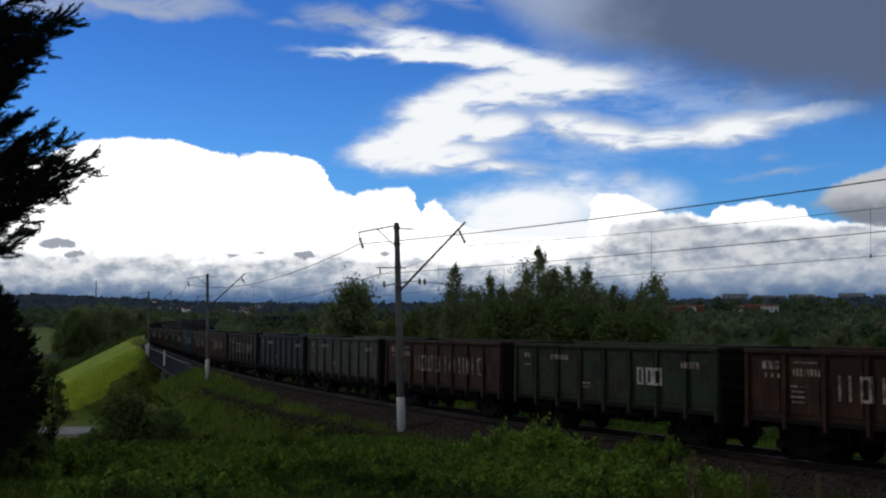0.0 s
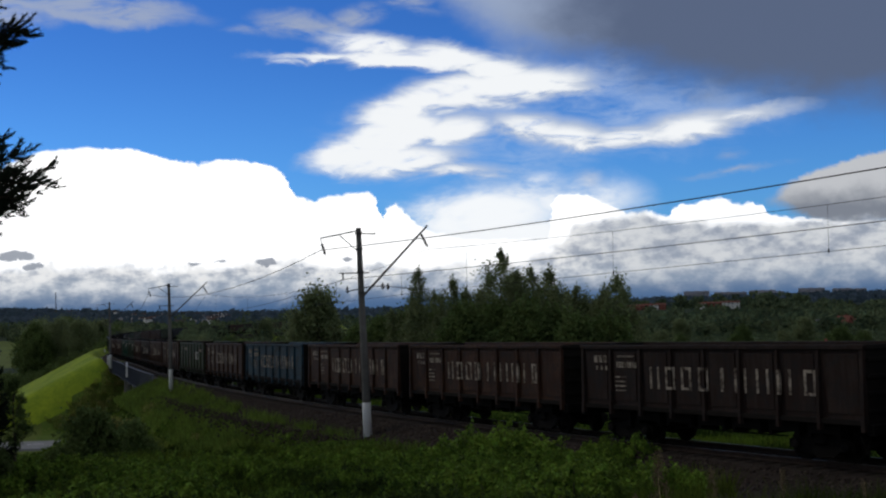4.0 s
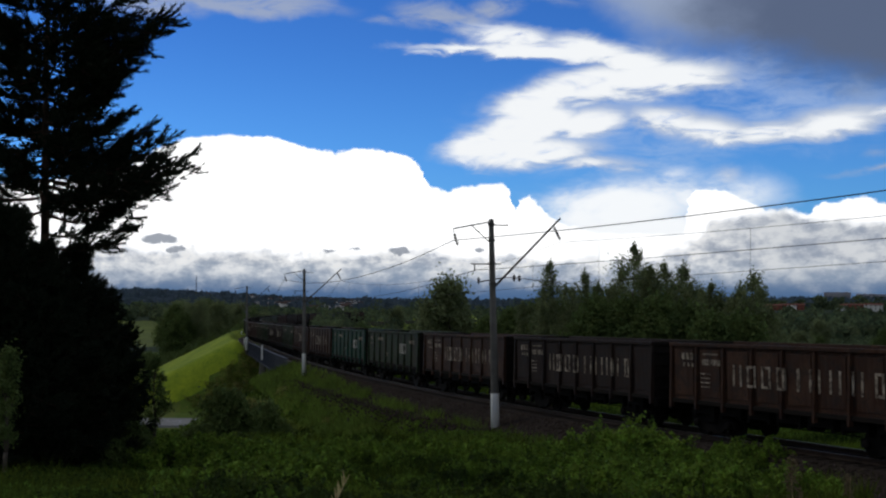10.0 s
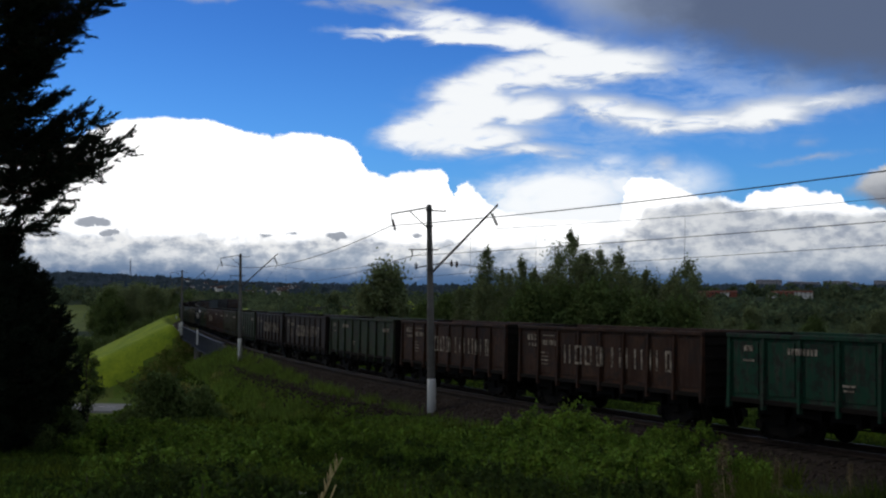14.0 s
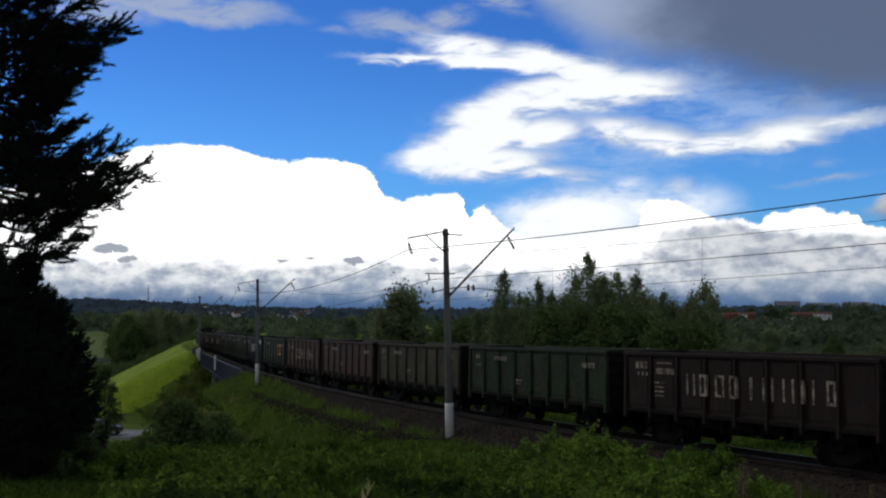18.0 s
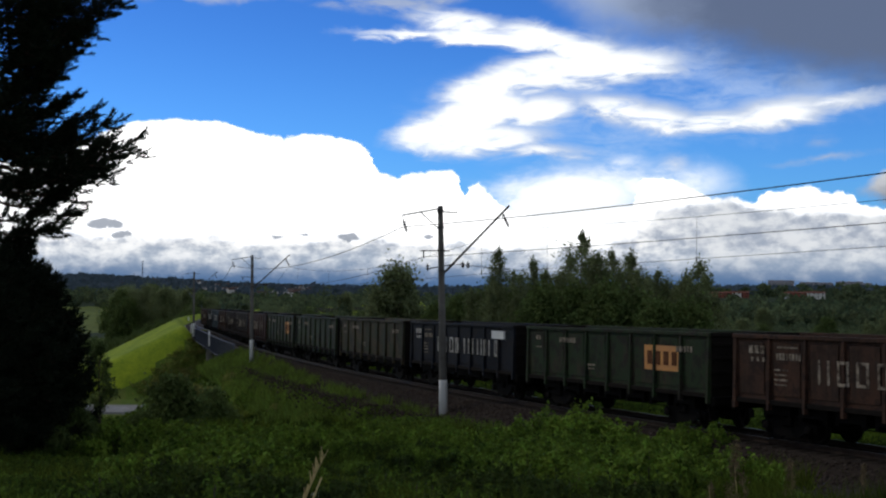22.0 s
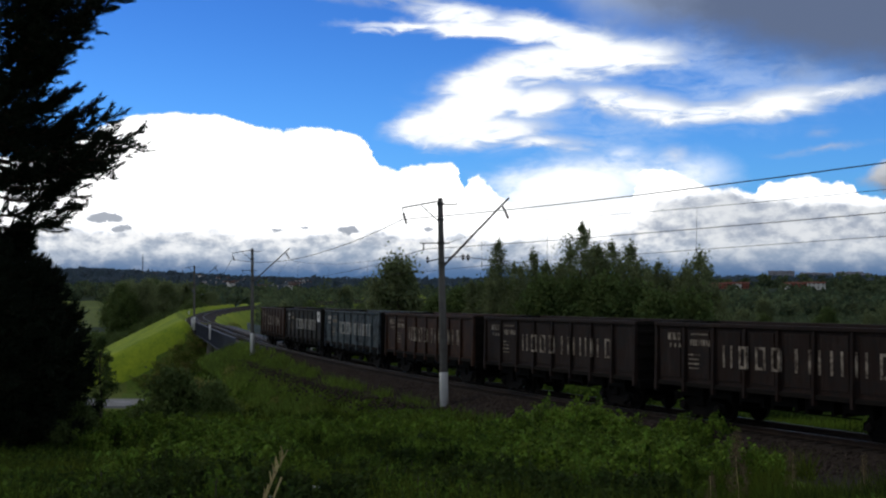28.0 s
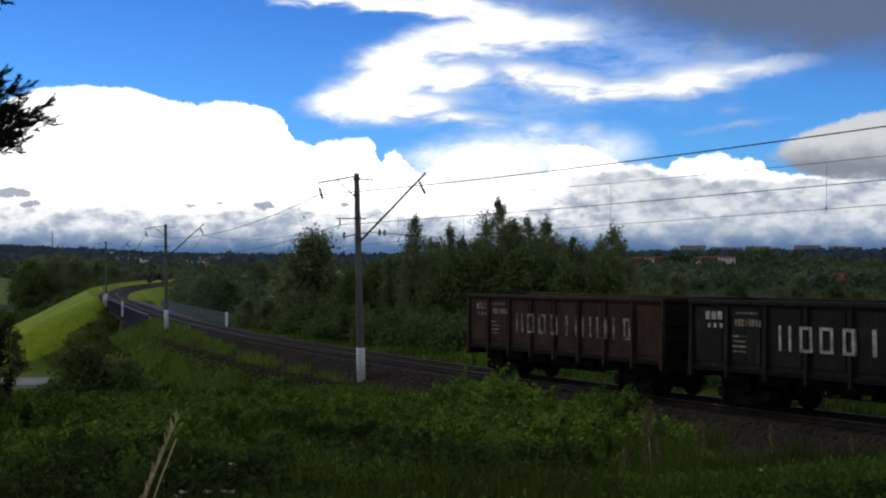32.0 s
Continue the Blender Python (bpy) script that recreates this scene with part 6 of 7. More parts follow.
def build_house(name, label, wx, wy, wall_h, roof_h, wall_mat, roof_mat, windows=3, group="houses"):
    h = thing(name, label, "house", group)
    bm = bmesh.new()
    box(bm, -wx / 2, wx / 2, -wy / 2, wy / 2, -3, wall_h)
    for sg in (-1, 1):
        vs = [bm.verts.new(v) for v in ((sg * wx / 2, -wy / 2, wall_h), (sg * wx / 2, wy / 2, wall_h), (sg * wx / 2, 0, wall_h + roof_h * 0.94))]
        bm.faces.new(vs)
    wall = part("wall", bm, wall_mat, h)
    bm = bmesh.new()
    o, t = 0.4, 0.2
    pts = [(-wy / 2 - o, wall_h - o * roof_h / (wy / 2)), (0, wall_h + roof_h), (wy / 2 + o, wall_h - o * roof_h / (wy / 2))]
    lo = [[bm.verts.new((x, y, z)) for y, z in pts] for x in (-wx / 2 - o, wx / 2 + o)]
    hi = [[bm.verts.new((x, y, z + t)) for y, z in pts] for x in (-wx / 2 - o, wx / 2 + o)]
    for i in (0, 1):
        bm.faces.new((hi[0][i], hi[1][i], hi[1][i + 1], hi[0][i + 1]))
        bm.faces.new((lo[0][i + 1], lo[1][i + 1], lo[1][i], lo[0][i]))
        for e in (0, 1):
            bm.faces.new((lo[e][i], lo[e][i + 1], hi[e][i + 1], hi[e][i]))
    for i in (0, 2):
        bm.faces.new((lo[0][i], lo[1][i], hi[1][i], hi[0][i]))
    roof = part("roof", bm, roof_mat, h)
    bm = bmesh.new()
    box(bm, wx * 0.2, wx * 0.2 + 0.6, 0.3, 0.9, wall_h, wall_h + roof_h + 0.7)
    part("chimney", bm, M_REDBRICK, roof)
    for k in range(windows):
        x = -wx / 2 + (k + 0.5) * wx / windows
        for z in ([1.6] if wall_h < 4.5 else [1.6, 4.4]):
            bm = bmesh.new()
            box(bm, x - 0.55, x + 0.55, -wy / 2 - 0.03, -wy / 2 + 0.05, z - 0.65, z + 0.65)
            part("window", bm, M_GLASS, h)
    return h


def build_block(width, height, floors, bays):
    """Slab of flats with rows of recessed windows."""
    b = thing("apartment_building", "distant grey panel apartment block above the woods", "building", "apartment blocks")
    bm = bmesh.new()
    box(bm, -width / 2, width / 2, -7, 7, -30, height)
    wall = part("wall", bm, M_PANEL, b)
    bm = bmesh.new()
    box(bm, -width / 2 - 0.5, width / 2 + 0.5, -7.5, 7.5, height, height + 1.2)
    for k in range(3):
        x = -width / 2 + (k + 0.5) * width / 3
        box(bm, x - 3, x + 3, -3, 3, height + 1.2, height + 3.4)
    part("roof", bm, M_PANEL, b)
    for fl in range(floors):
        bm = bmesh.new()
        z = height - (fl + 0.6) * 2.9
        for k in range(bays):
            x = -width / 2 + (k + 0.5) * width / bays
            box(bm, x - width / bays * 0.32, x + width / bays * 0.32, -7.06, -6.9, z - 0.8, z + 0.8)
        part("window_row", bm, M_GLASS, b)["kind"] = "stuff"
    return b


def set_down(ob, az, dist, turn=0.0, lift=0.0):
    x, y = spot(az, dist)
    ob.matrix_basis = pose(x, y, ground_z(x, y) + lift, 0, 0, turn - az)
    return ob


def build_far_buildings():
    rnd = random.Random(3)
    kinds = [build_house("house", "small cream house with a brown roof on the hill", 12, 9, 5.0, 3.4, M_CREAM, M_BROWNROOF, group="hillside village houses"),
             build_house("house", "white village house with a brown roof on the hill", 12, 9, 5.6, 3.4, M_WHITEWALL, M_BROWNROOF, group="hillside village houses"),
             build_house("house", "dull cream village house with a grey roof on the hill", 10, 9, 4.4, 2.6, M_CREAM, M_GREYROOF, group="hillside village houses")]
    for i in range(72):
        az = rnd.uniform(-12.2, -6.8) if i % 6 else rnd.uniform(-16.5, -12.5)
        dist = rnd.uniform(1350, 2500)
        k = kinds[i % 3]
        o = k if i < 3 else copy_thing(k, Matrix())
        set_down(o, az, dist, rnd.uniform(-35, 35), rnd.uniform(4, 10))
        o.scale = (0.68, 0.68, 0.72)
    white = build_house("house", "lone white house beside a small meadow", 9, 8, 5.0, 3.0, M_WHITEWALL, M_GREYROOF)
    set_down(white, -5.9, 800, 10, 3)
    row = [build_house("townhouse", "red brick townhouse with a red roof", 8, 10, 4.8, 1.2, M_REDBRICK, M_REDROOF, 2, "terraced townhouses"),
           build_house("townhouse", "white rendered townhouse with a red roof", 8, 10, 5.2, 1.0, M_WHITEWALL, M_REDROOF, 2, "terraced townhouses")]
    for i, (az, dist, k, lift) in enumerate([(16.75, 1112, 1, 0.0), (16.35, 1118, 0, -0.3), (17.15, 1110, 1, 0.0), (15.95, 1120, 0, -0.4), (15.6, 1116, 1, -0.8), (13.75, 1130, 0, -0.8), (13.4, 1128, 1, -0.9), (13.1, 1134, 0, -0.7), (12.75, 1130, 0, -1.2), (12.35, 1136, 0, -1.6)]):
        o = row[k] if i in (0, 1) else copy_thing(row[k], Matrix())
        set_down(o, az, dist, 0, lift)
    near = [(build_house("house", "white house with grey roof among the trees", 8, 7, 4.6, 3.0, M_WHITEWALL, M_GREYROOF), 20.7, 640, 25, 5.5),
            (build_house("house", "brick house with red roof among the trees", 8, 7, 4.6, 3.2, M_REDBRICK, M_REDROOF), 21.9, 660, -20, 5.5),
            (build_house("shed", "low shed with a pale metal roof", 6, 4, 2.2, 0.9, M_GREYROOF, M_WHITEWALL, 1), 20.9, 300, 12, 4.0),
            (build_house("house", "white house with red gable among the trees", 7, 6, 4.4, 3.0, M_WHITEWALL, M_REDROOF), 22.5, 700, 15, 5.5)]
    for o, az, dist, turn, lift in near:
        set_down(o, az, dist, turn, lift)
    blocks = [build_block(90, 26, 9, 30), build_block(60, 22, 7, 20)]
    for i, (az, k, lift) in enumerate([(15.4, 0, 0), (16.6, 1, -2), (17.3, 1, -3), (18.4, 0, -3), (18.95, 1, -4), (20.6, 0, 0), (21.9, 1, 0), (22.6, 1, -2), (24.6, 0, -2)]):
        o = blocks[k] if i in (0, 1) else copy_thing(blocks[k], Matrix())
        x, y = spot(az, 4350)
        o.matrix_basis = pose(x, y, EYE + 3 + lift, 0, 0, -az)
    # radio mast on the hill
    bm = bmesh.new()
    x, y = spot(-14.75, 2100)
    for k in range(3):
        a = k * 2.094
        rod(bm, (x + 1.8 * math.cos(a), y + 1.8 * math.sin(a), EYE - 24), (x + 0.6 * math.cos(a), y + 0.6 * math.sin(a), EYE + 38), 0.35, 0.22, 5)
    for z in range(-4, 52, 6):
        r = 1.8 - 1.2 * (z + 10) / 62
        for k in range(3):
            a, b = k * 2.094, (k + 1) * 2.094
            rod(bm, (x + r * math.cos(a), y + r * math.sin(a), EYE + z - 14), (x + r * math.cos(b), y + r * math.sin(b), EYE + z - 9), 0.15, 0.15, 4)
    tagged(part("radio_mast", bm, M_STEEL), "thin steel lattice radio mast on the far hill", "mast")


def build_scrub():
    """Rough bushes on the shaded end of the far embankment and along the near one."""
    t = build_bush("scrub_bush", "brownish green scrub bush on the embankment", 2.6, 1.3, 1800, 0.22, M_SCRUB, 41, "scrub on the embankment")
    t2 = build_bush("scrub_bush", "low yellow-green scrub bush on the embankment", 2.6, 1.1, 1800, 0.22, M_SCRUB_GREEN, 42, "scrub on the embankment")
    rnd = random.Random(8)
    r = np.random.default_rng(8)
    n = 30000
    at = np.array([tuple(on_track(a, b)) for a, b in zip(r.uniform(112, 150, n), r.uniform(-5, 24, n))])
    high = terrain(at[:, 0], at[:, 1])[0]
    az, away = np.degrees(np.arctan2(at[:, 0], at[:, 1])), np.hypot(at[:, 0], at[:, 1])
    down = np.degrees(np.arctan2(EYE - high, away))
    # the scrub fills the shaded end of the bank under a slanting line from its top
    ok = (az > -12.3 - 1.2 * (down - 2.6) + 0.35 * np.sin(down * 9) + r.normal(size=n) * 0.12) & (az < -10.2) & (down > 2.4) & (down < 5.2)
    at, high = at[ok], high[ok]
    lump = 0.25 + 0.9 * np.clip(np.sin(at[:, 0] * 1.1 + 2 * np.sin(at[:, 1] * 0.5)) * np.sin(at[:, 1] * 1.3 + at[:, 0] * 0.4) + 0.3, 0, 1)
    per = 7
    c = np.repeat(np.column_stack([at[:, 0], at[:, 1], high]), per, 0)
    q = len(c)
    c += np.column_stack([r.normal(size=q) * 0.16, r.normal(size=q) * 0.16, r.uniform(0, 1, q) * np.repeat(lump, per)])
    half = r.uniform(0, 1, q) < 0.5
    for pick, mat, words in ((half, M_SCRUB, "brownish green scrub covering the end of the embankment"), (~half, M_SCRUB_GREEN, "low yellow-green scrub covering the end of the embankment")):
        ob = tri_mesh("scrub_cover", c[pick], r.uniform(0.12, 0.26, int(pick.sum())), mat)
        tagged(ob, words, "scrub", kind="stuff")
    for k in r.choice(len(at), 40, replace=False):
        put(t if k % 2 else t2, math.degrees(math.atan2(at[k, 0], at[k, 1])), math.hypot(at[k, 0], at[k, 1]), rnd.uniform(0.35, 0.9), rnd.uniform(0, 360))
    for i in range(26):
        s, off = rnd.uniform(-5, 46), rnd.uniform(4.2, 9)
        p = on_track(s, off)
        put(t if i % 2 else t2, math.degrees(math.atan2(p.x, p.y)), math.hypot(p.x, p.y), rnd.uniform(0.3, 0.75), rnd.uniform(0, 360))


build_stones()
build_woods()
build_pines()
build_near_bushes()
build_grass()
build_scrub()
build_far_woods()
build_far_buildings()



# ---- road and cars ----
M_TYRE = material("black_rubber", (0.02, 0.02, 0.02), 0.9, None, 6, 60, 0.1)
M_RIM = material("grey_rim", (0.35, 0.35, 0.36), 0.4, None, 6, 60, 0, metal=0.7)
M_CARGLASS = material("tinted_car_glass", (0.02, 0.024, 0.028), 0.08, None, 1, 10, 0, spec=0.6)
M_LAMP = material("clear_headlamp", (0.6, 0.6, 0.58), 0.2, None, 1, 10, 0, spec=0.5)
M_TAIL = material("red_tail_lamp", (0.35, 0.02, 0.02), 0.3, None, 1, 10, 0, spec=0.5)
M_CANVAS = material("grey_canvas", (0.20, 0.195, 0.17), 0.95, (0.14, 0.135, 0.12), 1.5, 20, 0.3)


def car_paint(name, colour):
    return material(name, colour, 0.35, tuple(c * 0.85 for c in colour), 1.5, 30, 0, spec=0.5)


def prism(bm, outline, y0, y1, y0t=None, y1t=None, z_turn=9.0):
    """Side outline (x, z) stretched across; points above z_turn are drawn in towards the middle."""
    y0t, y1t = y0 if y0t is None else y0t, y1 if y1t is None else y1t
    lo = [bm.verts.new((x, y0t if z > z_turn else y0, z)) for x, z in outline]
    hi = [bm.verts.new((x, y1t if z > z_turn else y1, z)) for x, z in outline]
    n = len(outline)
    bm.faces.new(lo)
    bm.faces.new(hi[::-1])
    for i in range(n):
        bm.faces.new((lo[i], hi[i], hi[(i + 1) % n], lo[(i + 1) % n]))
    bmesh.ops.recalc_face_normals(bm, faces=bm.faces)


def build_car(name, label, paint, length, body, cabin, side_glass, wheels, radius=0.32, width=1.7):
    car = thing(name, label, "car", "cars on the road")
    h = width / 2
    bm = bmesh.new()
    prism(bm, body, -h, h)
    part("body", bm, paint, car)
    bm = bmesh.new()
    top = max(z for _, z in cabin) - 0.1
    prism(bm, cabin, -h + 0.06, h - 0.06, -h + 0.2, h - 0.2, top)
    part("roof", bm, paint, car)
    for pts in side_glass:
        for sg in (-1, 1):
            bm = bmesh.new()
            zs = max(z for _, z in cabin)
            zl = min(z for _, z in cabin)
            vs = []
            for x, z in pts:
                k = (z - zl) / (zs - zl)
                vs.append((x, sg * (h - 0.06 - 0.14 * k + 0.012), z))
            a = [bm.verts.new(v) for v in vs]
            b = [bm.verts.new((x, y - sg * 0.03, z)) for x, y, z in vs]
            bm.faces.new(a)
            bm.faces.new(b[::-1])
            for i in range(len(a)):
                bm.faces.new((a[i], b[i], b[(i + 1) % len(a)], a[(i + 1) % len(a)]))
            part("side_window", bm, M_CARGLASS, car)
    for x in wheels:
        for sg in (-1, 1):
            bm = bmesh.new()
            lathe(bm, (x, sg * (h - 0.2), radius), (0, sg, 0), [(0, radius * 0.9), (0.03, radius), (0.17, radius), (0.2, radius * 0.9), (0.2, radius * 0.6)], 18)
            wheel = part("wheel", bm, M_TYRE, car)
            bm = bmesh.new()
            lathe(bm, (x, sg * (h - 0.19), radius), (0, sg, 0), [(0.15, radius * 0.58), (0.2, radius * 0.6), (0.205, radius * 0.3)], 14)
            part("rim", bm, M_RIM, wheel)
    xf, xr = max(x for x, _ in body), min(x for x, _ in body)
    for sg in (-1, 1):
        bm = bmesh.new()
        box(bm, xf - 0.1, xf + 0.015, sg * (h - 0.22) - 0.16, sg * (h - 0.22) + 0.16, 0.58, 0.72, 0.02)
        part("headlight", bm, M_LAMP, car)
        bm = bmesh.new()
        box(bm, xr - 0.015, xr + 0.1, sg * (h - 0.2) - 0.13, sg * (h - 0.2) + 0.13, 0.62, 0.80, 0.02)
        part("tail_light", bm, M_TAIL, car)
    return car


SEDAN_BODY = [(-2.25, 0.30), (-2.28, 0.75), (-2.15, 0.95), (-1.2, 0.98), (0.75, 0.95), (2.0, 0.82), (2.25, 0.65), (2.25, 0.30), (1.7, 0.22), (-1.7, 0.22)]
SEDAN_CABIN = [(-1.65, 0.90), (-0.95, 1.38), (0.15, 1.42), (1.05, 0.90)]
SEDAN_GLASS = [[(-1.35, 0.98), (-0.88, 1.30), (-0.28, 1.34), (-0.28, 0.98)], [(-0.20, 0.98), (-0.20, 1.34), (0.12, 1.34), (0.80, 0.98)]]
SUV_BODY = [(-2.2, 0.35), (-2.25, 0.85), (-2.2, 1.10), (0.8, 1.10), (2.0, 1.00), (2.2, 0.80), (2.2, 0.35), (1.6, 0.28), (-1.6, 0.28)]
SUV_CABIN = [(-2.15, 1.05), (-1.85, 1.66), (0.2, 1.70), (1.0, 1.05)]
SUV_GLASS = [[(-1.95, 1.14), (-1.75, 1.56), (-1.10, 1.58), (-1.10, 1.14)], [(-1.02, 1.14), (-1.02, 1.58), (-0.25, 1.60), (-0.25, 1.14)], [(-0.17, 1.14), (-0.17, 1.60), (0.15, 1.60), (0.75, 1.14)]]
JEEP_BODY = [(-1.95, 0.42), (-2.0, 1.15), (0.6, 1.15), (1.75, 1.08), (1.9, 0.9), (1.9, 0.42), (1.4, 0.36), (-1.5, 0.36)]
JEEP_CABIN = [(-1.95, 1.10), (-1.90, 1.86), (0.35, 1.88), (0.70, 1.10)]
JEEP_GLASS = [[(-1.75, 1.22), (-1.72, 1.72), (-0.75, 1.74), (-0.75, 1.22)], [(-0.65, 1.22), (-0.65, 1.74), (0.22, 1.74), (0.46, 1.22)]]
LORRY_BODY = [(-3.0, 0.55), (-3.0, 0.80), (0.9, 0.80), (0.9, 1.1), (2.5, 1.05), (2.95, 0.85), (3.0, 0.45), (2.4, 0.40), (-2.8, 0.50)]
LORRY_CABIN = [(0.75, 0.95), (0.75, 2.02), (1.75, 2.06), (2.55, 1.02)]
LORRY_GLASS = [[(0.95, 1.22), (0.95, 1.82), (1.45, 1.86), (1.45, 1.22)], [(1.55, 1.22), (1.55, 1.86), (1.72, 1.86), (2.25, 1.22)]]


def build_cars():
    cars = []
    lorry = build_car("lorry", "white light lorry with a grey canvas cover", car_paint("white_lorry_paint", (0.72, 0.72, 0.70)), 6.0, LORRY_BODY, LORRY_CABIN, LORRY_GLASS, (-1.8, 1.9), 0.36, 1.95)
    lorry["category"] = "truck"
    bm = bmesh.new()
    box(bm, -3.05, 0.62, -1.02, 1.02, 0.86, 2.30, 0.08)
    part("canvas_cover", bm, M_CANVAS, lorry, "grey canvas cover over hoops")
    for k in range(4):
        bm = bmesh.new()
        x = -2.9 + k * 1.12
        box(bm, x - 0.03, x + 0.03, -1.045, 1.045, 0.84, 2.325, 0.02)
        part("hoop", bm, M_CANVAS, lorry)
    cars.append((lorry, 8.0, -39.9, 14.0))
    for name, label, col, shape, t, x, v in (
            ("car", "blue saloon car driving along the valley road", (0.03, 0.16, 0.55), "s", 13.0, -38.6, 18.0),
            ("car", "dark grey saloon car driving along the valley road", (0.025, 0.03, 0.04), "s", 16.5, -41.2, 15.0),
            ("car", "black boxy off-road car on the valley road", (0.02, 0.02, 0.02), "j", 18.0, -42.8, 12.0),
            ("car", "silver white saloon car driving along the valley road", (0.70, 0.71, 0.72), "s", 20.5, -39.5, 15.0),
            ("car", "white sport utility car on the valley road", (0.78, 0.78, 0.77), "u", 24.5, -42.2, 12.5)):
        body, cabin, glass, wheels, r = {"s": (SEDAN_BODY, SEDAN_CABIN, SEDAN_GLASS, (-1.35, 1.35), 0.31), "u": (SUV_BODY, SUV_CABIN, SUV_GLASS, (-1.35, 1.35), 0.36), "j": (JEEP_BODY, JEEP_CABIN, JEEP_GLASS, (-1.25, 1.2), 0.38)}[shape]
        cars.append((build_car(name, label, car_paint("car_paint", col), 4.5, body, cabin, glass, wheels, r), t, x, v))
    return cars


def build_road():
    bm = bmesh.new()
    xs = [-700 + 20 * k for k in range(71)]
    z = EYE + ROAD_Z
    rows = [[bm.verts.new((x, ROAD_Y + y, z + zz)) for y, zz in ((-4.6, -0.5), (-4.4, 0.0), (0.0, 0.06), (4.4, 0.0), (4.6, -0.5))] for x in xs]
    for a, b in zip(rows, rows[1:]):
        for i in range(4):
            bm.faces.new((a[i], b[i], b[i + 1], a[i + 1]))
    road = part("road", bm, M_ASPHALT)
    tagged(road, "pale worn asphalt road crossing under the bridge", "road", kind="structure")
    for k in range(46):
        x = -150 + 4.0 * k
        bm = bmesh.new()
        box(bm, x, x + 2.0, ROAD_Y - 0.06, ROAD_Y + 0.06, z + 0.055, z + 0.066)
        part("lane_mark", bm, M_LIME, road)


build_road()
CARS = build_cars()


# ---- plants close to the camera ----
def build_stalk():
    """Dry grass head on a bent stem."""
    st = thing("dry_grass_stalk", "dry straw-coloured grass head on a bent stem", "grass")
    bm = bmesh.new()
    pts = [Vector((0.020 * k * k * 0.1, 0, 0.11 * k)) for k in range(9)]
    tube(bm, pts, 0.0022, 5)
    part("stem", bm, M_STRAW, st)
    bm = bmesh.new()
    r = random.Random(2)
    for k in range(60):
        u = k / 59
        c = Vector((0.020 * (8 * (0.55 + 0.45 * u)) ** 2 * 0.1, 0, 0.88 * (0.70 + 0.36 * u)))
        d = Vector((r.uniform(-1, 1) * 0.4, r.uniform(-1, 1) * 0.4, 1)).normalized()
        w = 0.008 * math.sin(math.pi * min(0.95, u + 0.12)) + 0.002
        rod(bm, c, c + d * 0.032, w * 0.5, 0.0008, 4)
    part("seed_head", bm, M_STRAW, st)
    return st


M_DOCK = material("faded_dock_seeds", (0.20, 0.15, 0.09), 0.9, (0.11, 0.085, 0.05), 6, 40, 0.1, per_piece=0.35, leaf=0.2)
M_PETAL = material("white_umbel_petals", (0.70, 0.70, 0.66), 0.9, (0.55, 0.56, 0.50), 6, 40, 0, per_piece=0.2)


def build_dock(height, seed):
    """Tall seeding weed: ribbed stem with tufts of seed along it."""
    r = np.random.default_rng(seed)
    t = thing("seeding_weed", "tall pale seeding weed in the grass", "weed", "tall weeds")
    bm = bmesh.new()
    tube(bm, [Vector((0.02 * math.sin(k), 0.01 * k, height * k / 6)) for k in range(7)], 0.006)
    part("stem", bm, M_STRAW, t)
    pts = []
    for k in range(26):
        u = 0.25 + 0.75 * k / 25
        a = r.uniform(0, 6.283)
        rad = 0.20 * (1.1 - u)
        c = np.array([math.cos(a) * rad, math.sin(a) * rad, u * height])
        pts.append(c * [1, 1, 1] + r.normal(size=(34, 3)) * [0.030, 0.030, 0.05])
    tri_mesh("seed_panicle", np.concatenate(pts), 0.035, M_DOCK, t)
    return t


def build_umbel():
    t = thing("white_wildflower", "small white umbel flower among the grass", "flower", "white wildflowers")
    bm = bmesh.new()
    tube(bm, [Vector((0.01 * k, 0, 0.12 * k)) for k in range(6)], 0.003, 4)
    part("stem", bm, M_GRASS, t)
    r = np.random.default_rng(3)
    tri_mesh("flower_head", r.normal(size=(40, 3)) * [0.018, 0.018, 0.008] + [0.05, 0, 0.61], 0.014, M_PETAL, t)
    return t


STALK_SWAY = [(0, -7.68, -9.96), (9, -7.98, -8.46), (13, -5.49, -8.32), (19, -4.33, -8.24), (23, -7.07, -7.85), (28, -8.22, -8.20), (32, -9.16, -7.40)]
STALK = build_stalk()


def build_near_plants():
    dock = build_dock(1.35, 3)
    put(dock, 13.4, 19.0, 1.0, 0)
    for az, dist, size in ((12.2, 17.0, 0.62), (15.8, 21.0, 0.7), (19.0, 23.0, 0.62), (8.7, 20.0, 0.5), (22.5, 20.0, 0.6)):
        put(dock, az, dist, size, az * 40)
    umbel = build_umbel()
    rnd = random.Random(4)
    for k in range(14):
        put(umbel, rnd.uniform(-10, -6) if k < 9 else rnd.uniform(2, 20), rnd.uniform(11, 16), rnd.uniform(0.7, 0.95), rnd.uniform(0, 360))


build_near_plants()


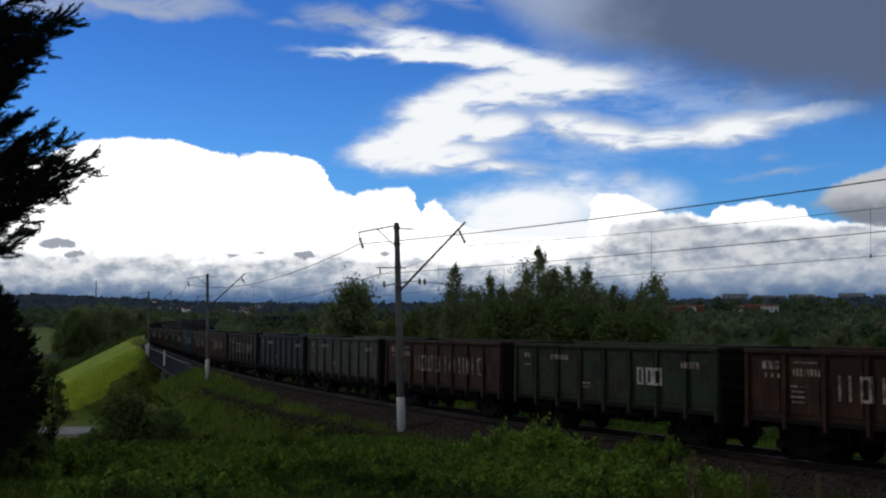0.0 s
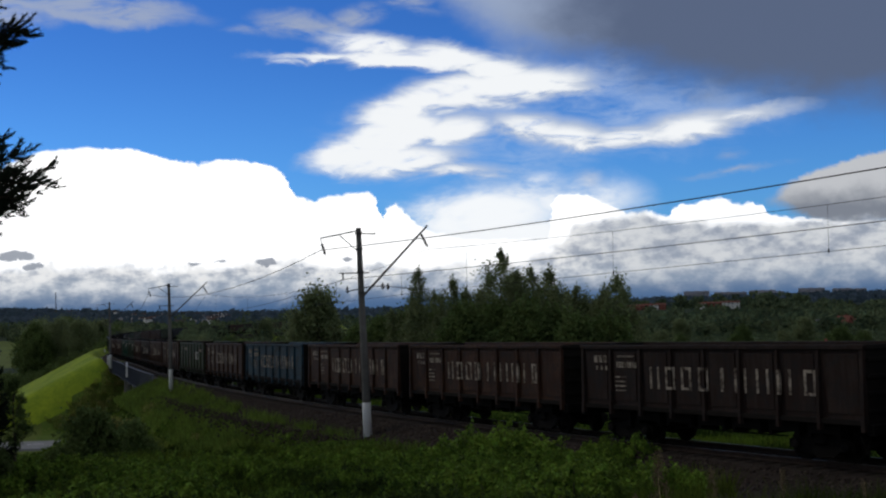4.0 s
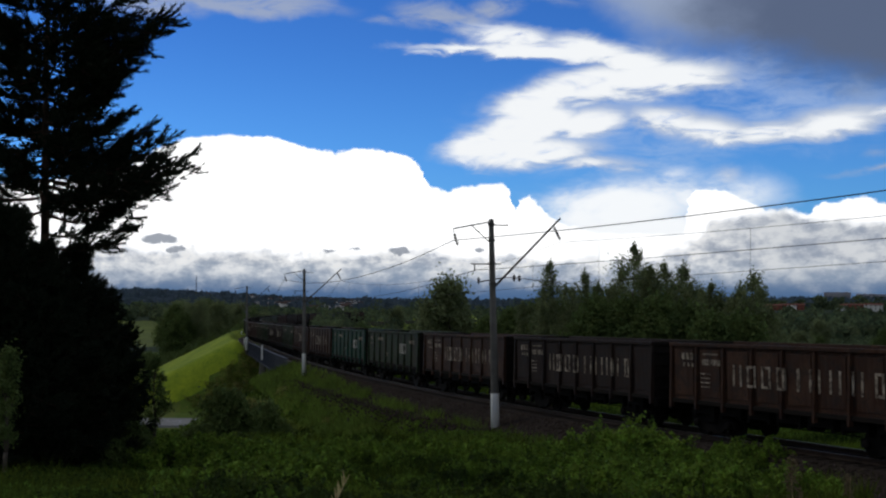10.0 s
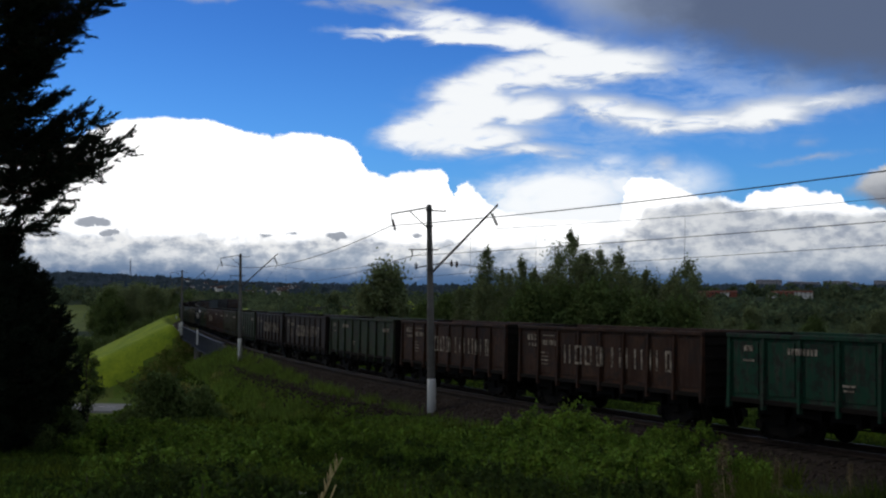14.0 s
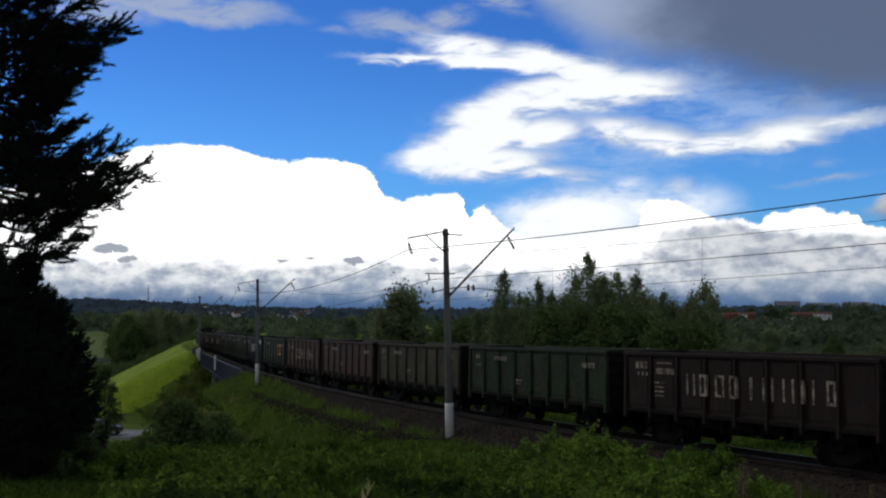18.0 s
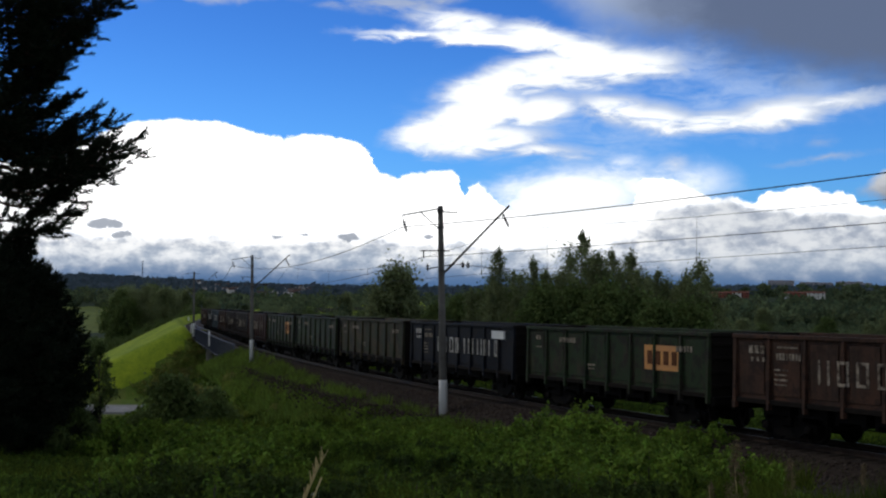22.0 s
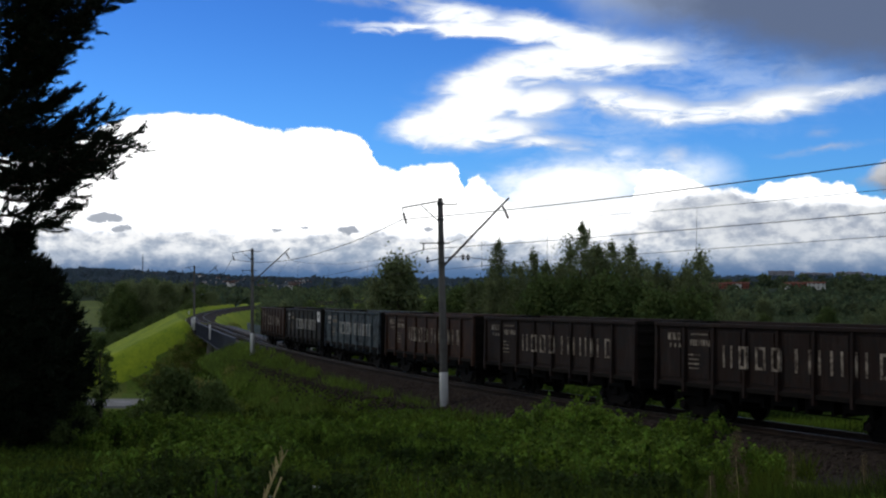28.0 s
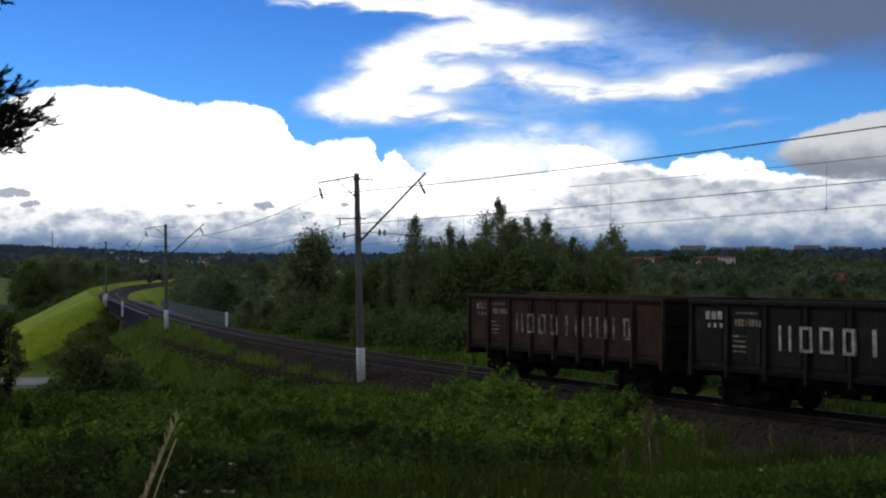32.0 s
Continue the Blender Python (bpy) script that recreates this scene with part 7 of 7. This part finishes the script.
# ---- what moves ----
def stalk_rows():
    """The stalk sways in the wind close before the camera."""
    rows = []
    for t, az, el in STALK_SWAY:
        x, y = spot(az, 3.2)
        top = EYE + 3.2 * math.tan(radians(el))
        rows.append((t, pose(x - 0.22, y, top - 0.93, 0, 6, 0)))
    return rows


BIRD_WAY = [(0, 62.0, 9.0), (8.0, 46.0, 2.0), (8.5, 13.3, 2.6), (8.7, 0.4, 5.1), (8.8, -5.1, 7.9), (8.9, -9.3, 9.8), (9.0, -12.1, 8.5), (9.1, -13.5, 6.1), (9.6, -34.0, 3.0), (32, -75.0, 12.0)]


def build_bird():
    """A small dark swift, wings swept back."""
    b = thing("bird", "small dark swift in flight", "bird")
    bm = bmesh.new()
    lathe(bm, (0, -0.08, 0), (0, 1, 0), [(0, 0.002), (0.03, 0.012), (0.08, 0.02), (0.13, 0.016), (0.16, 0.003)], 8)
    part("body", bm, M_IRON, b, smooth=True)
    for sg in (-1, 1):
        bm = bmesh.new()
        top = [(0.01, 0.03, 0.006), (0.09, 0.035, 0.03), (0.17, -0.03, 0.045), (0.08, 0.0, 0.03), (0.01, -0.02, 0.006)]
        up = [bm.verts.new((sg * a, c, z)) for a, c, z in top]
        dn = [bm.verts.new((sg * a, c, z - 0.004)) for a, c, z in top]
        bm.faces.new(up)
        bm.faces.new(dn[::-1])
        for i in range(5):
            bm.faces.new((up[i], dn[i], dn[(i + 1) % 5], up[(i + 1) % 5]))
        bmesh.ops.recalc_face_normals(bm, faces=bm.faces)
        part("wing", bm, M_IRON, b)
    return b


BIRD = build_bird()


def bird_rows():
    rows = []
    for t, az, el in BIRD_WAY:
        x, y = spot(az, 25.0)
        rows.append((t, pose(x, y, EYE + 25.0 * math.tan(radians(el)), 15, 0, 100)))
    return rows


def motions():
    walk(BIRD, bird_rows())
    walk(STALK, stalk_rows())
    for car, t0, x0, v in CARS:
        walk(car, [(t, pose(x0 + v * (t - t0), ROAD_Y - 2.1, EYE + ROAD_Z + 0.035)) for t in (0, 8, 16, 24, 32)])
    for k, w in enumerate(TRAIN):
        walk(w, wagon_rows(k))


motions()
